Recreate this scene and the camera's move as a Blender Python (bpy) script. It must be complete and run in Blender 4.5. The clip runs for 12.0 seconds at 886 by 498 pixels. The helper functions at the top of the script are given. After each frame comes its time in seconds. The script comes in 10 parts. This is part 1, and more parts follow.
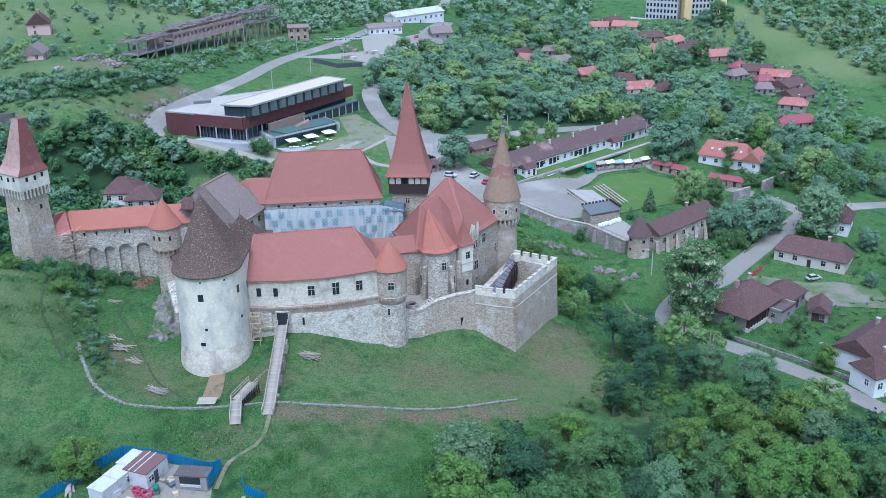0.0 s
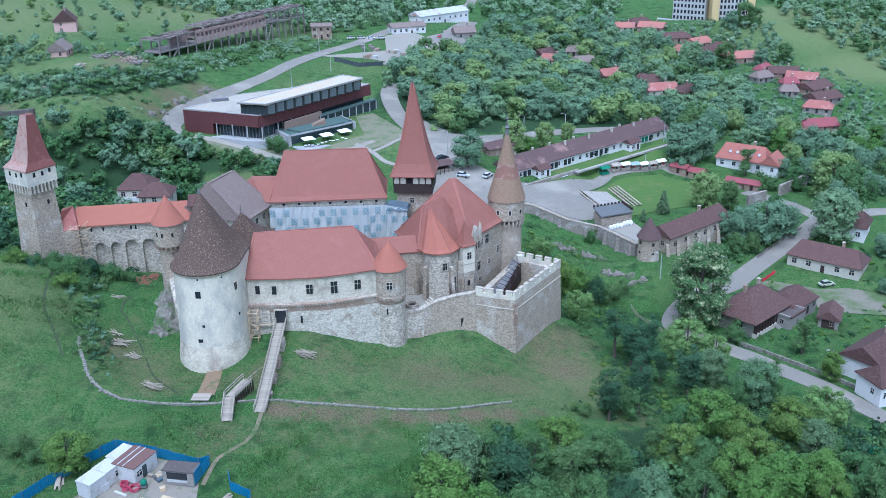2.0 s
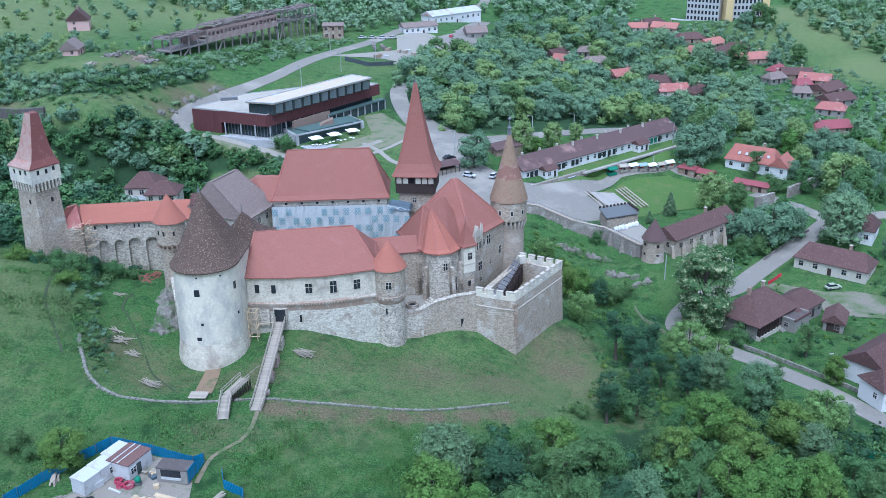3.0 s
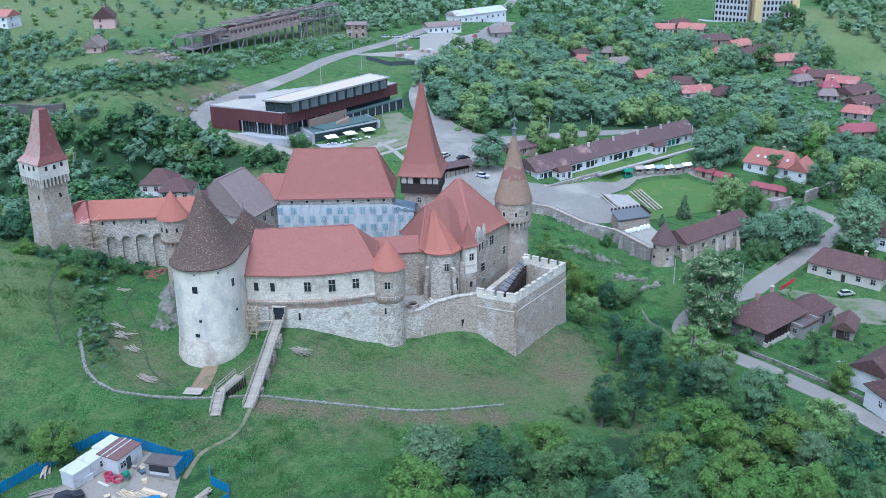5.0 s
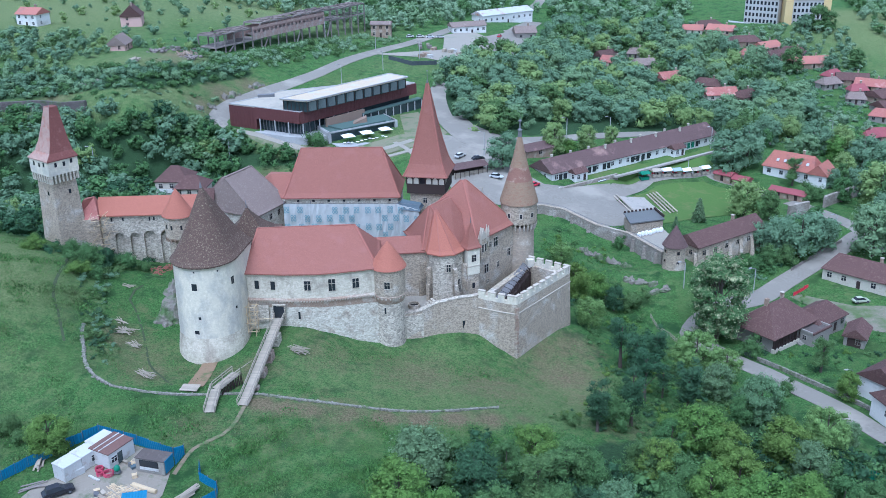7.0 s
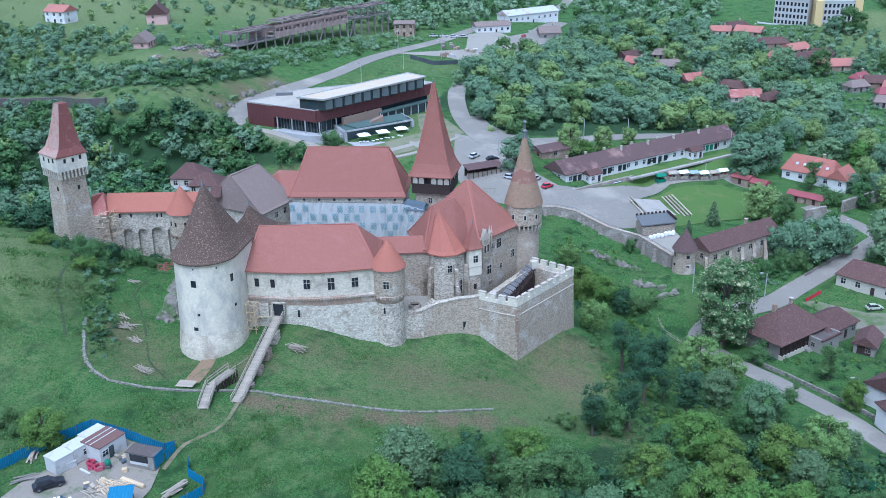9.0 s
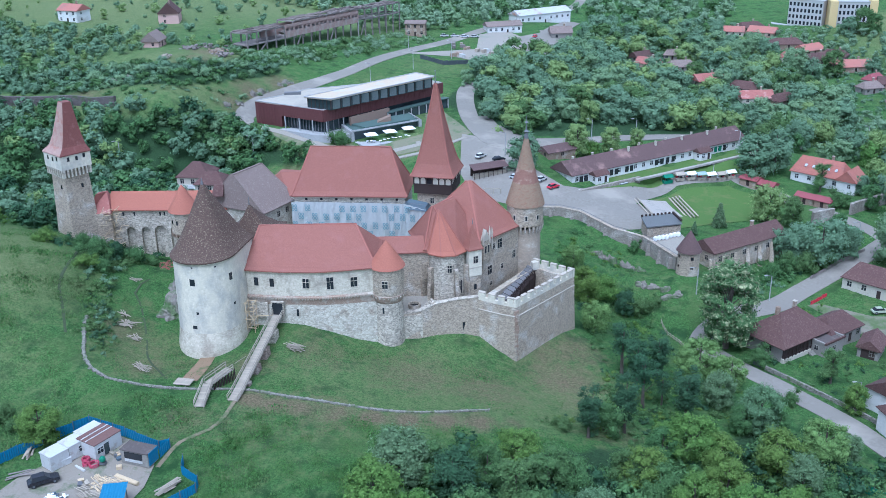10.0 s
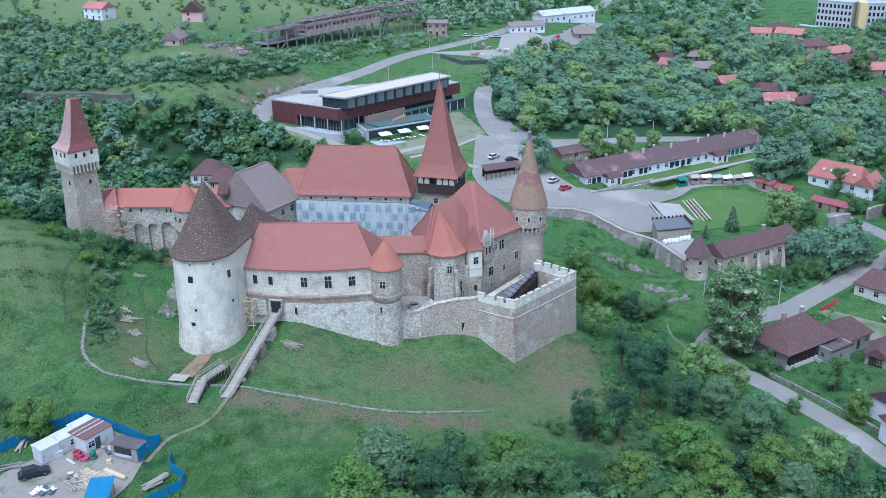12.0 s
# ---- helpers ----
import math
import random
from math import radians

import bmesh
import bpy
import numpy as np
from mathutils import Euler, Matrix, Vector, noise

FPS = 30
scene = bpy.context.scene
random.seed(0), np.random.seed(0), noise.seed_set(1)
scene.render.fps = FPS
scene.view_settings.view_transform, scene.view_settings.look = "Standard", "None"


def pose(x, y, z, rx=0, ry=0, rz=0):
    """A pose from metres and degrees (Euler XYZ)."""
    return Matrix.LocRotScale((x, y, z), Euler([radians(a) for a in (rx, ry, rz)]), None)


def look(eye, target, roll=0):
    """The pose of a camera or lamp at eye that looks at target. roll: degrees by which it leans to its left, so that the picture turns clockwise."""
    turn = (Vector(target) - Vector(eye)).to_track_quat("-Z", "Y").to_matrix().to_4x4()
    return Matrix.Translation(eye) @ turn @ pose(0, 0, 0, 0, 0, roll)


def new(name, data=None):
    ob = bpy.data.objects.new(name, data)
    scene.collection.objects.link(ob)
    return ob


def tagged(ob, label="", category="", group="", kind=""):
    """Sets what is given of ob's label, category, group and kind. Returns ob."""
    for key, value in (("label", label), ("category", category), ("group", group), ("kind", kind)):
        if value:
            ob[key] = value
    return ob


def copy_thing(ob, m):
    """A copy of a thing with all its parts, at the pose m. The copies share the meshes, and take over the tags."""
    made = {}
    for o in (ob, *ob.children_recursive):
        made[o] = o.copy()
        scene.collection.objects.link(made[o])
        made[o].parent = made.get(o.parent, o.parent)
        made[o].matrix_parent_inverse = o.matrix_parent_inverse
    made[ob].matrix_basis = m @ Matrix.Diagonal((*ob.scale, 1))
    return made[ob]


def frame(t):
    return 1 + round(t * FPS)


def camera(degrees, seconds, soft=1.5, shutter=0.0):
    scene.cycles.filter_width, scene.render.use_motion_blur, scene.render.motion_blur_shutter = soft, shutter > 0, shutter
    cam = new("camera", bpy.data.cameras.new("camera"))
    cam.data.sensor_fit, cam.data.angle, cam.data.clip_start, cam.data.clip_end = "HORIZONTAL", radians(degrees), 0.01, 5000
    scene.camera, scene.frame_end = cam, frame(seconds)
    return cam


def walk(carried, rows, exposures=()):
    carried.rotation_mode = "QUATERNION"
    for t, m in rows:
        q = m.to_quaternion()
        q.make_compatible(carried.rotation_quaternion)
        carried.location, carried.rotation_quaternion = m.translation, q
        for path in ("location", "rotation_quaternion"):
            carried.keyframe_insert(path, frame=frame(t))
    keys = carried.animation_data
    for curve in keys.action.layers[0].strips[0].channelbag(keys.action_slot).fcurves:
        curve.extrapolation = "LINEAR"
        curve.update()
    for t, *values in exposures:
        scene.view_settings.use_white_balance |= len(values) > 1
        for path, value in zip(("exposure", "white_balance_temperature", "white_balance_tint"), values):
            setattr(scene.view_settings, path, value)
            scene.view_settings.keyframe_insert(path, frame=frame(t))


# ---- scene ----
cam = camera(49.8, 12.0, 0.8)
METRES, EYE, TILT, LEAN, TURN = 40.0, 86.0, -22.0, 0.9, 0.0
ROWS = [
    (0.0, 0.0, 0.0, 0.0, 0.0, 0.0, -0.0),
    (0.5, 0.0397, 0.002, 0.0014, 0.48, -0.01, -0.2),
    (1.0, 0.0822, 0.0045, 0.0027, 0.97, -0.02, -0.4),
    (1.5, 0.1225, 0.007, 0.0044, 1.43, -0.03, -0.59),
    (2.0, 0.165, 0.0102, 0.0065, 1.96, -0.05, -0.81),
    (2.5, 0.2049, 0.0136, 0.008, 2.43, -0.06, -1.0),
    (3.0, 0.2479, 0.0175, 0.0101, 2.95, -0.08, -1.21),
    (5.0, 0.4129, 0.0366, 0.0199, 4.94, -0.17, -2.01),
    (5.5, 0.4524, 0.0421, 0.0229, 5.43, -0.19, -2.2),
    (6.0, 0.4951, 0.0483, 0.0265, 5.95, -0.22, -2.4),
    (6.5, 0.5349, 0.0542, 0.0296, 6.46, -0.25, -2.59),
    (7.0, 0.5779, 0.0612, 0.0332, 7.0, -0.28, -2.8),
    (9.0, 0.7414, 0.0912, 0.0488, 9.02, -0.44, -3.59),
    (9.5, 0.7809, 0.0992, 0.0526, 9.47, -0.48, -3.76),
    (10.0, 0.8232, 0.1083, 0.0568, 9.99, -0.52, -3.96),
    (10.5, 0.8621, 0.1168, 0.0608, 10.48, -0.57, -4.14),
    (11.0, 0.9043, 0.1264, 0.0655, 10.99, -0.61, -4.33),
    (11.5, 0.943, 0.1358, 0.0698, 11.46, -0.66, -4.52),
    (12.0, 0.9844, 0.1462, 0.0745, 11.93, -0.7, -4.71),
]

walk(cam, [(t, pose(0, 0, EYE, TILT, LEAN, TURN) @ pose(METRES * x, METRES * y, METRES * z, 90 + pitch, roll, yaw)) for t, x, y, z, yaw, pitch, roll in ROWS],
     [(0.0, 0.95, 4660, 9.8), (12.0, 0.95, 4660, 9.8)])

# ---- sky and sun: a thin overcast evening ----
SUN_UP, SUN_ROUND = 64.0, 185.0
world = bpy.data.worlds.new("sky")
scene.world = world
world.use_nodes = True
wn = world.node_tree
sky = wn.nodes.new("ShaderNodeTexSky")
sky.sky_type = "NISHITA"
sky.sun_disc = False
sky.sun_elevation = radians(SUN_UP)
sky.sun_rotation = radians(SUN_ROUND)
sky.air_density, sky.dust_density, sky.ozone_density = 1.0, 2.5, 1.5
veil = wn.nodes.new("ShaderNodeHueSaturation")  # thin high cloud greys the blue
veil.inputs["Saturation"].default_value = 0.32
wn.links.new(sky.outputs[0], veil.inputs["Color"])
wn.links.new(veil.outputs[0], wn.nodes["Background"].inputs[0])
wn.nodes["Background"].inputs[1].default_value = 0.15
sun = new("sun", bpy.data.lights.new("sun", "SUN"))
sun.data.energy, sun.data.angle, sun.data.color = 1.5, radians(40), (1.0, 0.95, 0.9)
sun.matrix_world = look((200 * math.sin(radians(SUN_ROUND)) * math.cos(radians(SUN_UP)), 200 * math.cos(radians(SUN_ROUND)) * math.cos(radians(SUN_UP)), 200 * math.sin(radians(SUN_UP))), (0, 0, 0))

# ---- materials ----


def material(name, dark, light, scale=1.0, rough=0.9, bump=0.3, spot=None, spots=0.4, fine=6.0, island=0.0, streak=0.0, metal=0.0, spec=0.3, each=0.0, speck=0.0):
    """Two tones mixed by a coarse and a fine noise, with an optional third tone in patches, a fine relief, and tone shifts by piece."""
    m = bpy.data.materials.new(name)
    m.use_nodes = True
    n, l = m.node_tree.nodes, m.node_tree.links
    b = n["Principled BSDF"]
    b.inputs["Roughness"].default_value, b.inputs["Metallic"].default_value = rough, metal
    b.inputs["Specular IOR Level"].default_value = spec
    co = n.new("ShaderNodeTexCoord")
    mp = n.new("ShaderNodeMapping")
    mp.inputs["Scale"].default_value = (1, 1, 1 - streak)
    l.new(co.outputs["Object"], mp.inputs[0])

    def noise_at(s, detail=4.0):
        t = n.new("ShaderNodeTexNoise")
        t.inputs["Scale"].default_value, t.inputs["Detail"].default_value, t.inputs["Roughness"].default_value = s, detail, 0.62
        l.new(mp.outputs[0], t.inputs["Vector"])
        return t.outputs["Fac"]

    def ramp(sock, a, z):
        r = n.new("ShaderNodeMapRange")
        r.inputs["From Min"].default_value, r.inputs["From Max"].default_value = a, z
        l.new(sock, r.inputs["Value"])
        return r.outputs[0]

    def mix(fac, a, z):
        x = n.new("ShaderNodeMix")
        x.data_type = "RGBA"
        l.new(fac, x.inputs[0])
        for sock, v in ((x.inputs[6], a), (x.inputs[7], z)):
            if isinstance(v, tuple):
                sock.default_value = (*v, 1)
            else:
                l.new(v, sock)
        return x.outputs[2]
    coarse, grain = noise_at(scale), noise_at(scale * fine, 6.0)
    c1 = mix(ramp(grain, 0.3, 0.7), dark, light)
    half = tuple(0.5 * (p + q) for p, q in zip(dark, light))
    c2 = mix(ramp(coarse, 0.35, 0.68), half, c1)
    if spot:
        c2 = mix(ramp(noise_at(speck or scale * 0.6 + 0.013, 8.0), 0.62 - spots * 0.3, 0.78 - spots * 0.3), c2, spot)
    if island or each:
        hv = n.new("ShaderNodeHueSaturation")
        if island:
            g = n.new("ShaderNodeNewGeometry")
            src = g.outputs["Random Per Island"]
            amount = island
        else:
            g = n.new("ShaderNodeObjectInfo")
            src = g.outputs["Random"]
            amount = each
        r = n.new("ShaderNodeMapRange")
        r.inputs["To Min"].default_value, r.inputs["To Max"].default_value = 1 - amount, 1 + amount
        l.new(src, r.inputs["Value"])
        l.new(r.outputs[0], hv.inputs["Value"])
        if each and island:
            oi = n.new("ShaderNodeObjectInfo")
            r2 = n.new("ShaderNodeMapRange")
            r2.inputs["To Min"].default_value, r2.inputs["To Max"].default_value = 0.5 - each * 0.1, 0.5 + each * 0.1
            l.new(oi.outputs["Random"], r2.inputs["Value"])
            l.new(r2.outputs[0], hv.inputs["Hue"])
        l.new(c2, hv.inputs["Color"])
        c2 = hv.outputs[0]
    l.new(c2, b.inputs["Base Color"])
    if bump:
        bp = n.new("ShaderNodeBump")
        bp.inputs["Strength"].default_value, bp.inputs["Distance"].default_value = bump, 0.12
        l.new(grain, bp.inputs["Height"])
        l.new(bp.outputs[0], b.inputs["Normal"])
    return m


def courses(m, across, up, joint, strength=0.5, relief=0.4):
    """Lays rows of blocks or tiles over a material: joints darker or lighter, each block with its own tone."""
    n, l = m.node_tree.nodes, m.node_tree.links
    b = n["Principled BSDF"]
    co = n.new("ShaderNodeTexCoord")
    sep = n.new("ShaderNodeSeparateXYZ")
    l.new(co.outputs["Object"], sep.inputs[0])
    add = n.new("ShaderNodeMath")
    l.new(sep.outputs["X"], add.inputs[0])
    l.new(sep.outputs["Y"], add.inputs[1])
    com = n.new("ShaderNodeCombineXYZ")
    l.new(add.outputs[0], com.inputs["X"])
    l.new(sep.outputs["Z"], com.inputs["Y"])
    t = n.new("ShaderNodeTexBrick")
    t.inputs["Scale"].default_value = 1.0
    t.inputs["Brick Width"].default_value, t.inputs["Row Height"].default_value = across, up
    t.inputs["Mortar Size"].default_value = min(across, up) * 0.09
    t.inputs["Color1"].default_value, t.inputs["Color2"].default_value, t.inputs["Mortar"].default_value = (0.75, 0.75, 0.75, 1), (1.15, 1.12, 1.08, 1), (*joint, 1)
    wob = n.new("ShaderNodeTexNoise")
    wob.inputs["Scale"].default_value = 1.7
    l.new(co.outputs["Object"], wob.inputs["Vector"])
    vm = n.new("ShaderNodeVectorMath")
    vm.operation = "MULTIPLY_ADD"
    vm.inputs[1].default_value = (across * 0.5, up * 0.8, 0)
    l.new(wob.outputs["Color"], vm.inputs[0])
    l.new(com.outputs[0], vm.inputs[2])
    l.new(vm.outputs[0], t.inputs["Vector"])
    old = b.inputs["Base Color"].links[0].from_socket
    x = n.new("ShaderNodeMix")
    x.data_type, x.blend_type = "RGBA", "MULTIPLY"
    x.inputs[0].default_value = strength
    l.new(old, x.inputs[6])
    l.new(t.outputs["Color"], x.inputs[7])
    l.new(x.outputs[2], b.inputs["Base Color"])
    bp = n.new("ShaderNodeBump")
    bp.inputs["Strength"].default_value, bp.inputs["Distance"].default_value, bp.invert = relief, 0.05, True
    l.new(t.outputs["Fac"], bp.inputs["Height"])
    if b.inputs["Normal"].links:
        l.new(b.inputs["Normal"].links[0].from_socket, bp.inputs["Normal"])
    l.new(bp.outputs[0], b.inputs["Normal"])
    return m


def rubble(m, across, up, strength=0.6, relief=0.5):
    """Breaks a material into uneven stones, each with its own tone, with sunk joints."""
    n, l = m.node_tree.nodes, m.node_tree.links
    b = n["Principled BSDF"]
    co = n.new("ShaderNodeTexCoord")
    mp = n.new("ShaderNodeMapping")
    mp.inputs["Scale"].default_value = (1 / across, 1 / across, 1 / up)
    l.new(co.outputs["Object"], mp.inputs[0])
    v = n.new("ShaderNodeTexVoronoi")
    v.inputs["Scale"].default_value = 1.0
    l.new(mp.outputs[0], v.inputs["Vector"])
    sep = n.new("ShaderNodeSeparateColor")
    l.new(v.outputs["Color"], sep.inputs[0])
    r = n.new("ShaderNodeMapRange")
    r.inputs["To Min"].default_value, r.inputs["To Max"].default_value = 1 - strength, 1 + strength * 0.55
    l.new(sep.outputs[0], r.inputs["Value"])
    x = n.new("ShaderNodeMix")
    x.data_type, x.blend_type = "RGBA", "MULTIPLY"
    x.inputs[0].default_value = 1.0
    l.new(b.inputs["Base Color"].links[0].from_socket, x.inputs[6])
    l.new(r.outputs[0], x.inputs[7])
    l.new(x.outputs[2], b.inputs["Base Color"])
    bp = n.new("ShaderNodeBump")
    bp.inputs["Strength"].default_value, bp.inputs["Distance"].default_value, bp.invert = relief, 0.08, True
    l.new(v.outputs["Distance"], bp.inputs["Height"])
    if b.inputs["Normal"].links:
        l.new(b.inputs["Normal"].links[0].from_socket, bp.inputs["Normal"])
    l.new(bp.outputs[0], b.inputs["Normal"])
    return m


def meadow():
    """Grass of the open ground: four tones at four sizes, with bare soil and dry grass where the ground's wear says so."""
    m = bpy.data.materials.new("meadow grass")
    m.use_nodes = True
    n, l = m.node_tree.nodes, m.node_tree.links
    b = n["Principled BSDF"]
    b.inputs["Roughness"].default_value, b.inputs["Specular IOR Level"].default_value = 1.0, 0.1
    co = n.new("ShaderNodeTexCoord")

    def fac(s, lo, hi, detail=5.0, rough=0.65):
        t = n.new("ShaderNodeTexNoise")
        t.inputs["Scale"].default_value, t.inputs["Detail"].default_value, t.inputs["Roughness"].default_value = s, detail, rough
        l.new(co.outputs["Object"], t.inputs["Vector"])
        r = n.new("ShaderNodeMapRange")
        r.inputs["From Min"].default_value, r.inputs["From Max"].default_value = lo, hi
        l.new(t.outputs["Fac"], r.inputs["Value"])
        return r.outputs[0], t.outputs["Fac"]

    def mix(f, p, q):
        x = n.new("ShaderNodeMix")
        x.data_type = "RGBA"
        l.new(f, x.inputs[0])
        for sock, v in ((x.inputs[6], p), (x.inputs[7], q)):
            if isinstance(v, tuple):
                sock.default_value = (*v, 1)
            else:
                l.new(v, sock)
        return x.outputs[2]

    def wear(name, strength):
        t = n.new("ShaderNodeAttribute")
        t.attribute_name = name
        ad = n.new("ShaderNodeMath")
        ad.operation = "MULTIPLY_ADD"
        l.new(fac(0.45, 0, 1, 9.0, 0.80)[1], ad.inputs[0])
        ad.inputs[1].default_value = 2.2
        sb = n.new("ShaderNodeMath")
        sb.operation = "MULTIPLY_ADD"
        l.new(t.outputs["Fac"], sb.inputs[0])
        sb.inputs[1].default_value, sb.inputs[2].default_value = strength, -1.75
        l.new(sb.outputs[0], ad.inputs[2])
        ad.use_clamp = True
        return ad.outputs[0]
    fine, raw = fac(2.6, 0.40, 0.60, 9.0, 0.82)
    c = mix(fine, (0.022, 0.060, 0.017), (0.095, 0.180, 0.050))
    c = mix(fac(0.45, 0.50, 0.66)[0], c, (0.088, 0.134, 0.046))
    c = mix(fac(0.22, 0.52, 0.64)[0], c, (0.030, 0.068, 0.022))
    c = mix(fac(0.05, 0.50, 0.80)[0], c, (0.078, 0.120, 0.038))
    c = mix(wear("dry", 1.35), c, mix(fine, (0.078, 0.112, 0.039), (0.190, 0.216, 0.092)))
    c = mix(wear("soil", 1.30), c, mix(fine, (0.082, 0.072, 0.038), (0.205, 0.162, 0.100)))
    # darker green where the floor mask marks the wood plans
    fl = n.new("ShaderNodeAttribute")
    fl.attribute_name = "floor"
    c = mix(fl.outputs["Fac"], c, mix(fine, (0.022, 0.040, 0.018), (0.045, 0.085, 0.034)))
    l.new(c, b.inputs["Base Color"])
    bp = n.new("ShaderNodeBump")
    bp.inputs["Strength"].default_value, bp.inputs["Distance"].default_value = 1.0, 0.35
    l.new(raw, bp.inputs["Height"])
    l.new(bp.outputs[0], b.inputs["Normal"])
    return m


GRASS = meadow()
TUFT = material("tall grass", (0.040, 0.106, 0.028), (0.112, 0.208, 0.058), 0.12, 1.0, 0, (0.115, 0.150, 0.060), 0.32, 10, island=0.55, spec=0.1)
LAWN = material("mown lawn", (0.060, 0.110, 0.028), (0.098, 0.152, 0.042), 0.3, 1.0, 0.4, (0.13, 0.14, 0.058), 0.3, 8, spec=0.1)
ASPHALT = material("worn asphalt", (0.160, 0.144, 0.120), (0.232, 0.210, 0.176), 0.15, 0.95, 0.15, (0.27, 0.244, 0.202), 0.38, 9, speck=0.07)
GRAVEL = material("pale gravel", (0.195, 0.173, 0.140), (0.315, 0.285, 0.235), 0.2, 0.95, 0.3, (0.2, 0.21, 0.15), 0.25, 12)
DUST = material("dusty yard with thin grass", (0.135, 0.120, 0.088), (0.225, 0.200, 0.155), 0.35, 1.0, 0.5, (0.085, 0.120, 0.045), 0.62, 8, speck=0.14)
YARD_DUST = material("trodden yard dust", (0.165, 0.142, 0.110), (0.270, 0.236, 0.190), 0.35, 1.0, 0.4, (0.10, 0.12, 0.065), 0.34, 9, speck=0.35)
DIRT = material("trodden earth", (0.13, 0.105, 0.066), (0.22, 0.178, 0.118), 0.5, 1.0, 0.5, (0.07, 0.105, 0.036), 0.56, 9, speck=0.5)
LIME = rubble(material("weathered limewash over rubble", (0.325, 0.288, 0.222), (0.58, 0.535, 0.435), 0.7, 0.95, 0.10, (0.31, 0.262, 0.200), 0.36, 3.6, speck=0.5), 0.36, 0.25, 0.30, 0.10)
LIME_PALE = rubble(material("pale limewash over stone", (0.40, 0.350, 0.262), (0.62, 0.558, 0.440), 0.6, 0.95, 0.10, (0.33, 0.285, 0.22), 0.42, 4.2, streak=0.3, speck=0.34), 0.36, 0.25, 0.16, 0.08)
PLASTER = rubble(material("white limewash", (0.43, 0.38, 0.285), (0.68, 0.62, 0.49), 0.45, 0.95, 0.08, (0.41, 0.38, 0.32), 0.54, 4, streak=0.45, speck=0.30), 0.35, 0.22, 0.07, 0.04)
STONE = rubble(material("grey rubble stone", (0.245, 0.196, 0.140), (0.405, 0.338, 0.252), 0.6, 0.95, 0.12, (0.44, 0.395, 0.33), 0.34, 4, speck=0.26), 0.28, 0.17, 0.36, 0.2)
ROUGHSTONE = rubble(material("pale rubble stone", (0.31, 0.268, 0.204), (0.505, 0.45, 0.36), 0.6, 0.95, 0.14, (0.26, 0.22, 0.172), 0.36, 4, speck=0.30), 0.36, 0.25, 0.42, 0.15)
DRYSTONE = rubble(material("mossy dry stone", (0.11, 0.105, 0.08), (0.30, 0.28, 0.24), 0.9, 1.0, 0.8, (0.09, 0.12, 0.05), 0.45, 6, speck=0.6), 0.4, 0.25, 0.4, 0.8)
TAR_ROOF = material("dark brown felt roof", (0.062, 0.050, 0.045), (0.115, 0.094, 0.084), 0.5, 0.95, 0.3, (0.16, 0.135, 0.115), 0.3, 6, speck=0.4)
FIELDSTONE = material("weathered field stone", (0.13, 0.120, 0.100), (0.255, 0.235, 0.20), 1.2, 1.0, 0.5, (0.12, 0.135, 0.07), 0.34, 6, each=0.35)
PIERSTONE = rubble(material("pinkish brown rubble", (0.185, 0.135, 0.105), (0.335, 0.255, 0.205), 0.7, 0.95, 0.4, (0.40, 0.35, 0.29), 0.34, 5, speck=0.5), 0.36, 0.2, 0.42, 0.5)
BRICKY = courses(material("old brick band", (0.20, 0.135, 0.095), (0.36, 0.275, 0.205), 0.8, 0.95, 0.5, (0.40, 0.355, 0.29), 0.4, 6), 0.32, 0.14, (0.7, 0.66, 0.6), 0.5, 0.4)
TILE = courses(material("red roof tiles", (0.198, 0.078, 0.056), (0.268, 0.113, 0.083), 0.5, 0.8, 0.12, (0.245, 0.105, 0.082), 0.30, 8, speck=0.35), 0.24, 0.16, (0.75, 0.65, 0.65), 0.25, 0.3)
TILE_BRIGHT = courses(material("bright new red tiles", (0.265, 0.095, 0.062), (0.345, 0.132, 0.087), 0.5, 0.8, 0.12, fine=8), 0.24, 0.16, (0.75, 0.65, 0.65), 0.25, 0.3)
RIDGE = material("ridge tiles", (0.235, 0.09, 0.066), (0.31, 0.125, 0.094), 1.5, 0.85, 0.2, fine=5)
TILE_PALE = courses(material("paler roof tiles", (0.26, 0.160, 0.125), (0.40, 0.290, 0.240), 0.4, 0.9, 0.2, (0.30, 0.15, 0.115), 0.4, 8, speck=0.8), 0.24, 0.16, (0.6, 0.5, 0.5), 0.3, 0.3)
TILE_DARK = courses(material("weathered dark red roof tiles", (0.130, 0.048, 0.040), (0.215, 0.085, 0.070), 0.5, 0.9, 0.2, (0.26, 0.13, 0.105), 0.22, 10, speck=0.9), 0.24, 0.16, (0.6, 0.5, 0.5), 0.35, 0.3)
TILE_OLD = courses(material("faded red roof tiles", (0.22, 0.075, 0.060), (0.38, 0.16, 0.13), 0.35, 0.85, 0.2, (0.45, 0.28, 0.24), 0.3, 9), 0.24, 0.16, (0.6, 0.5, 0.5), 0.35, 0.3)
TILE_LICHEN = courses(material("brown tiles with lichen", (0.052, 0.032, 0.024), (0.116, 0.073, 0.053), 0.5, 0.9, 0.4, (0.250, 0.212, 0.145), 0.27, 9, speck=3.6), 0.22, 0.16, (0.5, 0.5, 0.5), 0.35, 0.4)
TILE_GREY = courses(material("grey-mauve roof tiles", (0.130, 0.096, 0.082), (0.245, 0.190, 0.163), 0.9, 0.9, 0.3, (0.30, 0.25, 0.205), 0.26, 6, speck=2.6), 0.24, 0.16, (0.6, 0.6, 0.6), 0.4, 0.4)
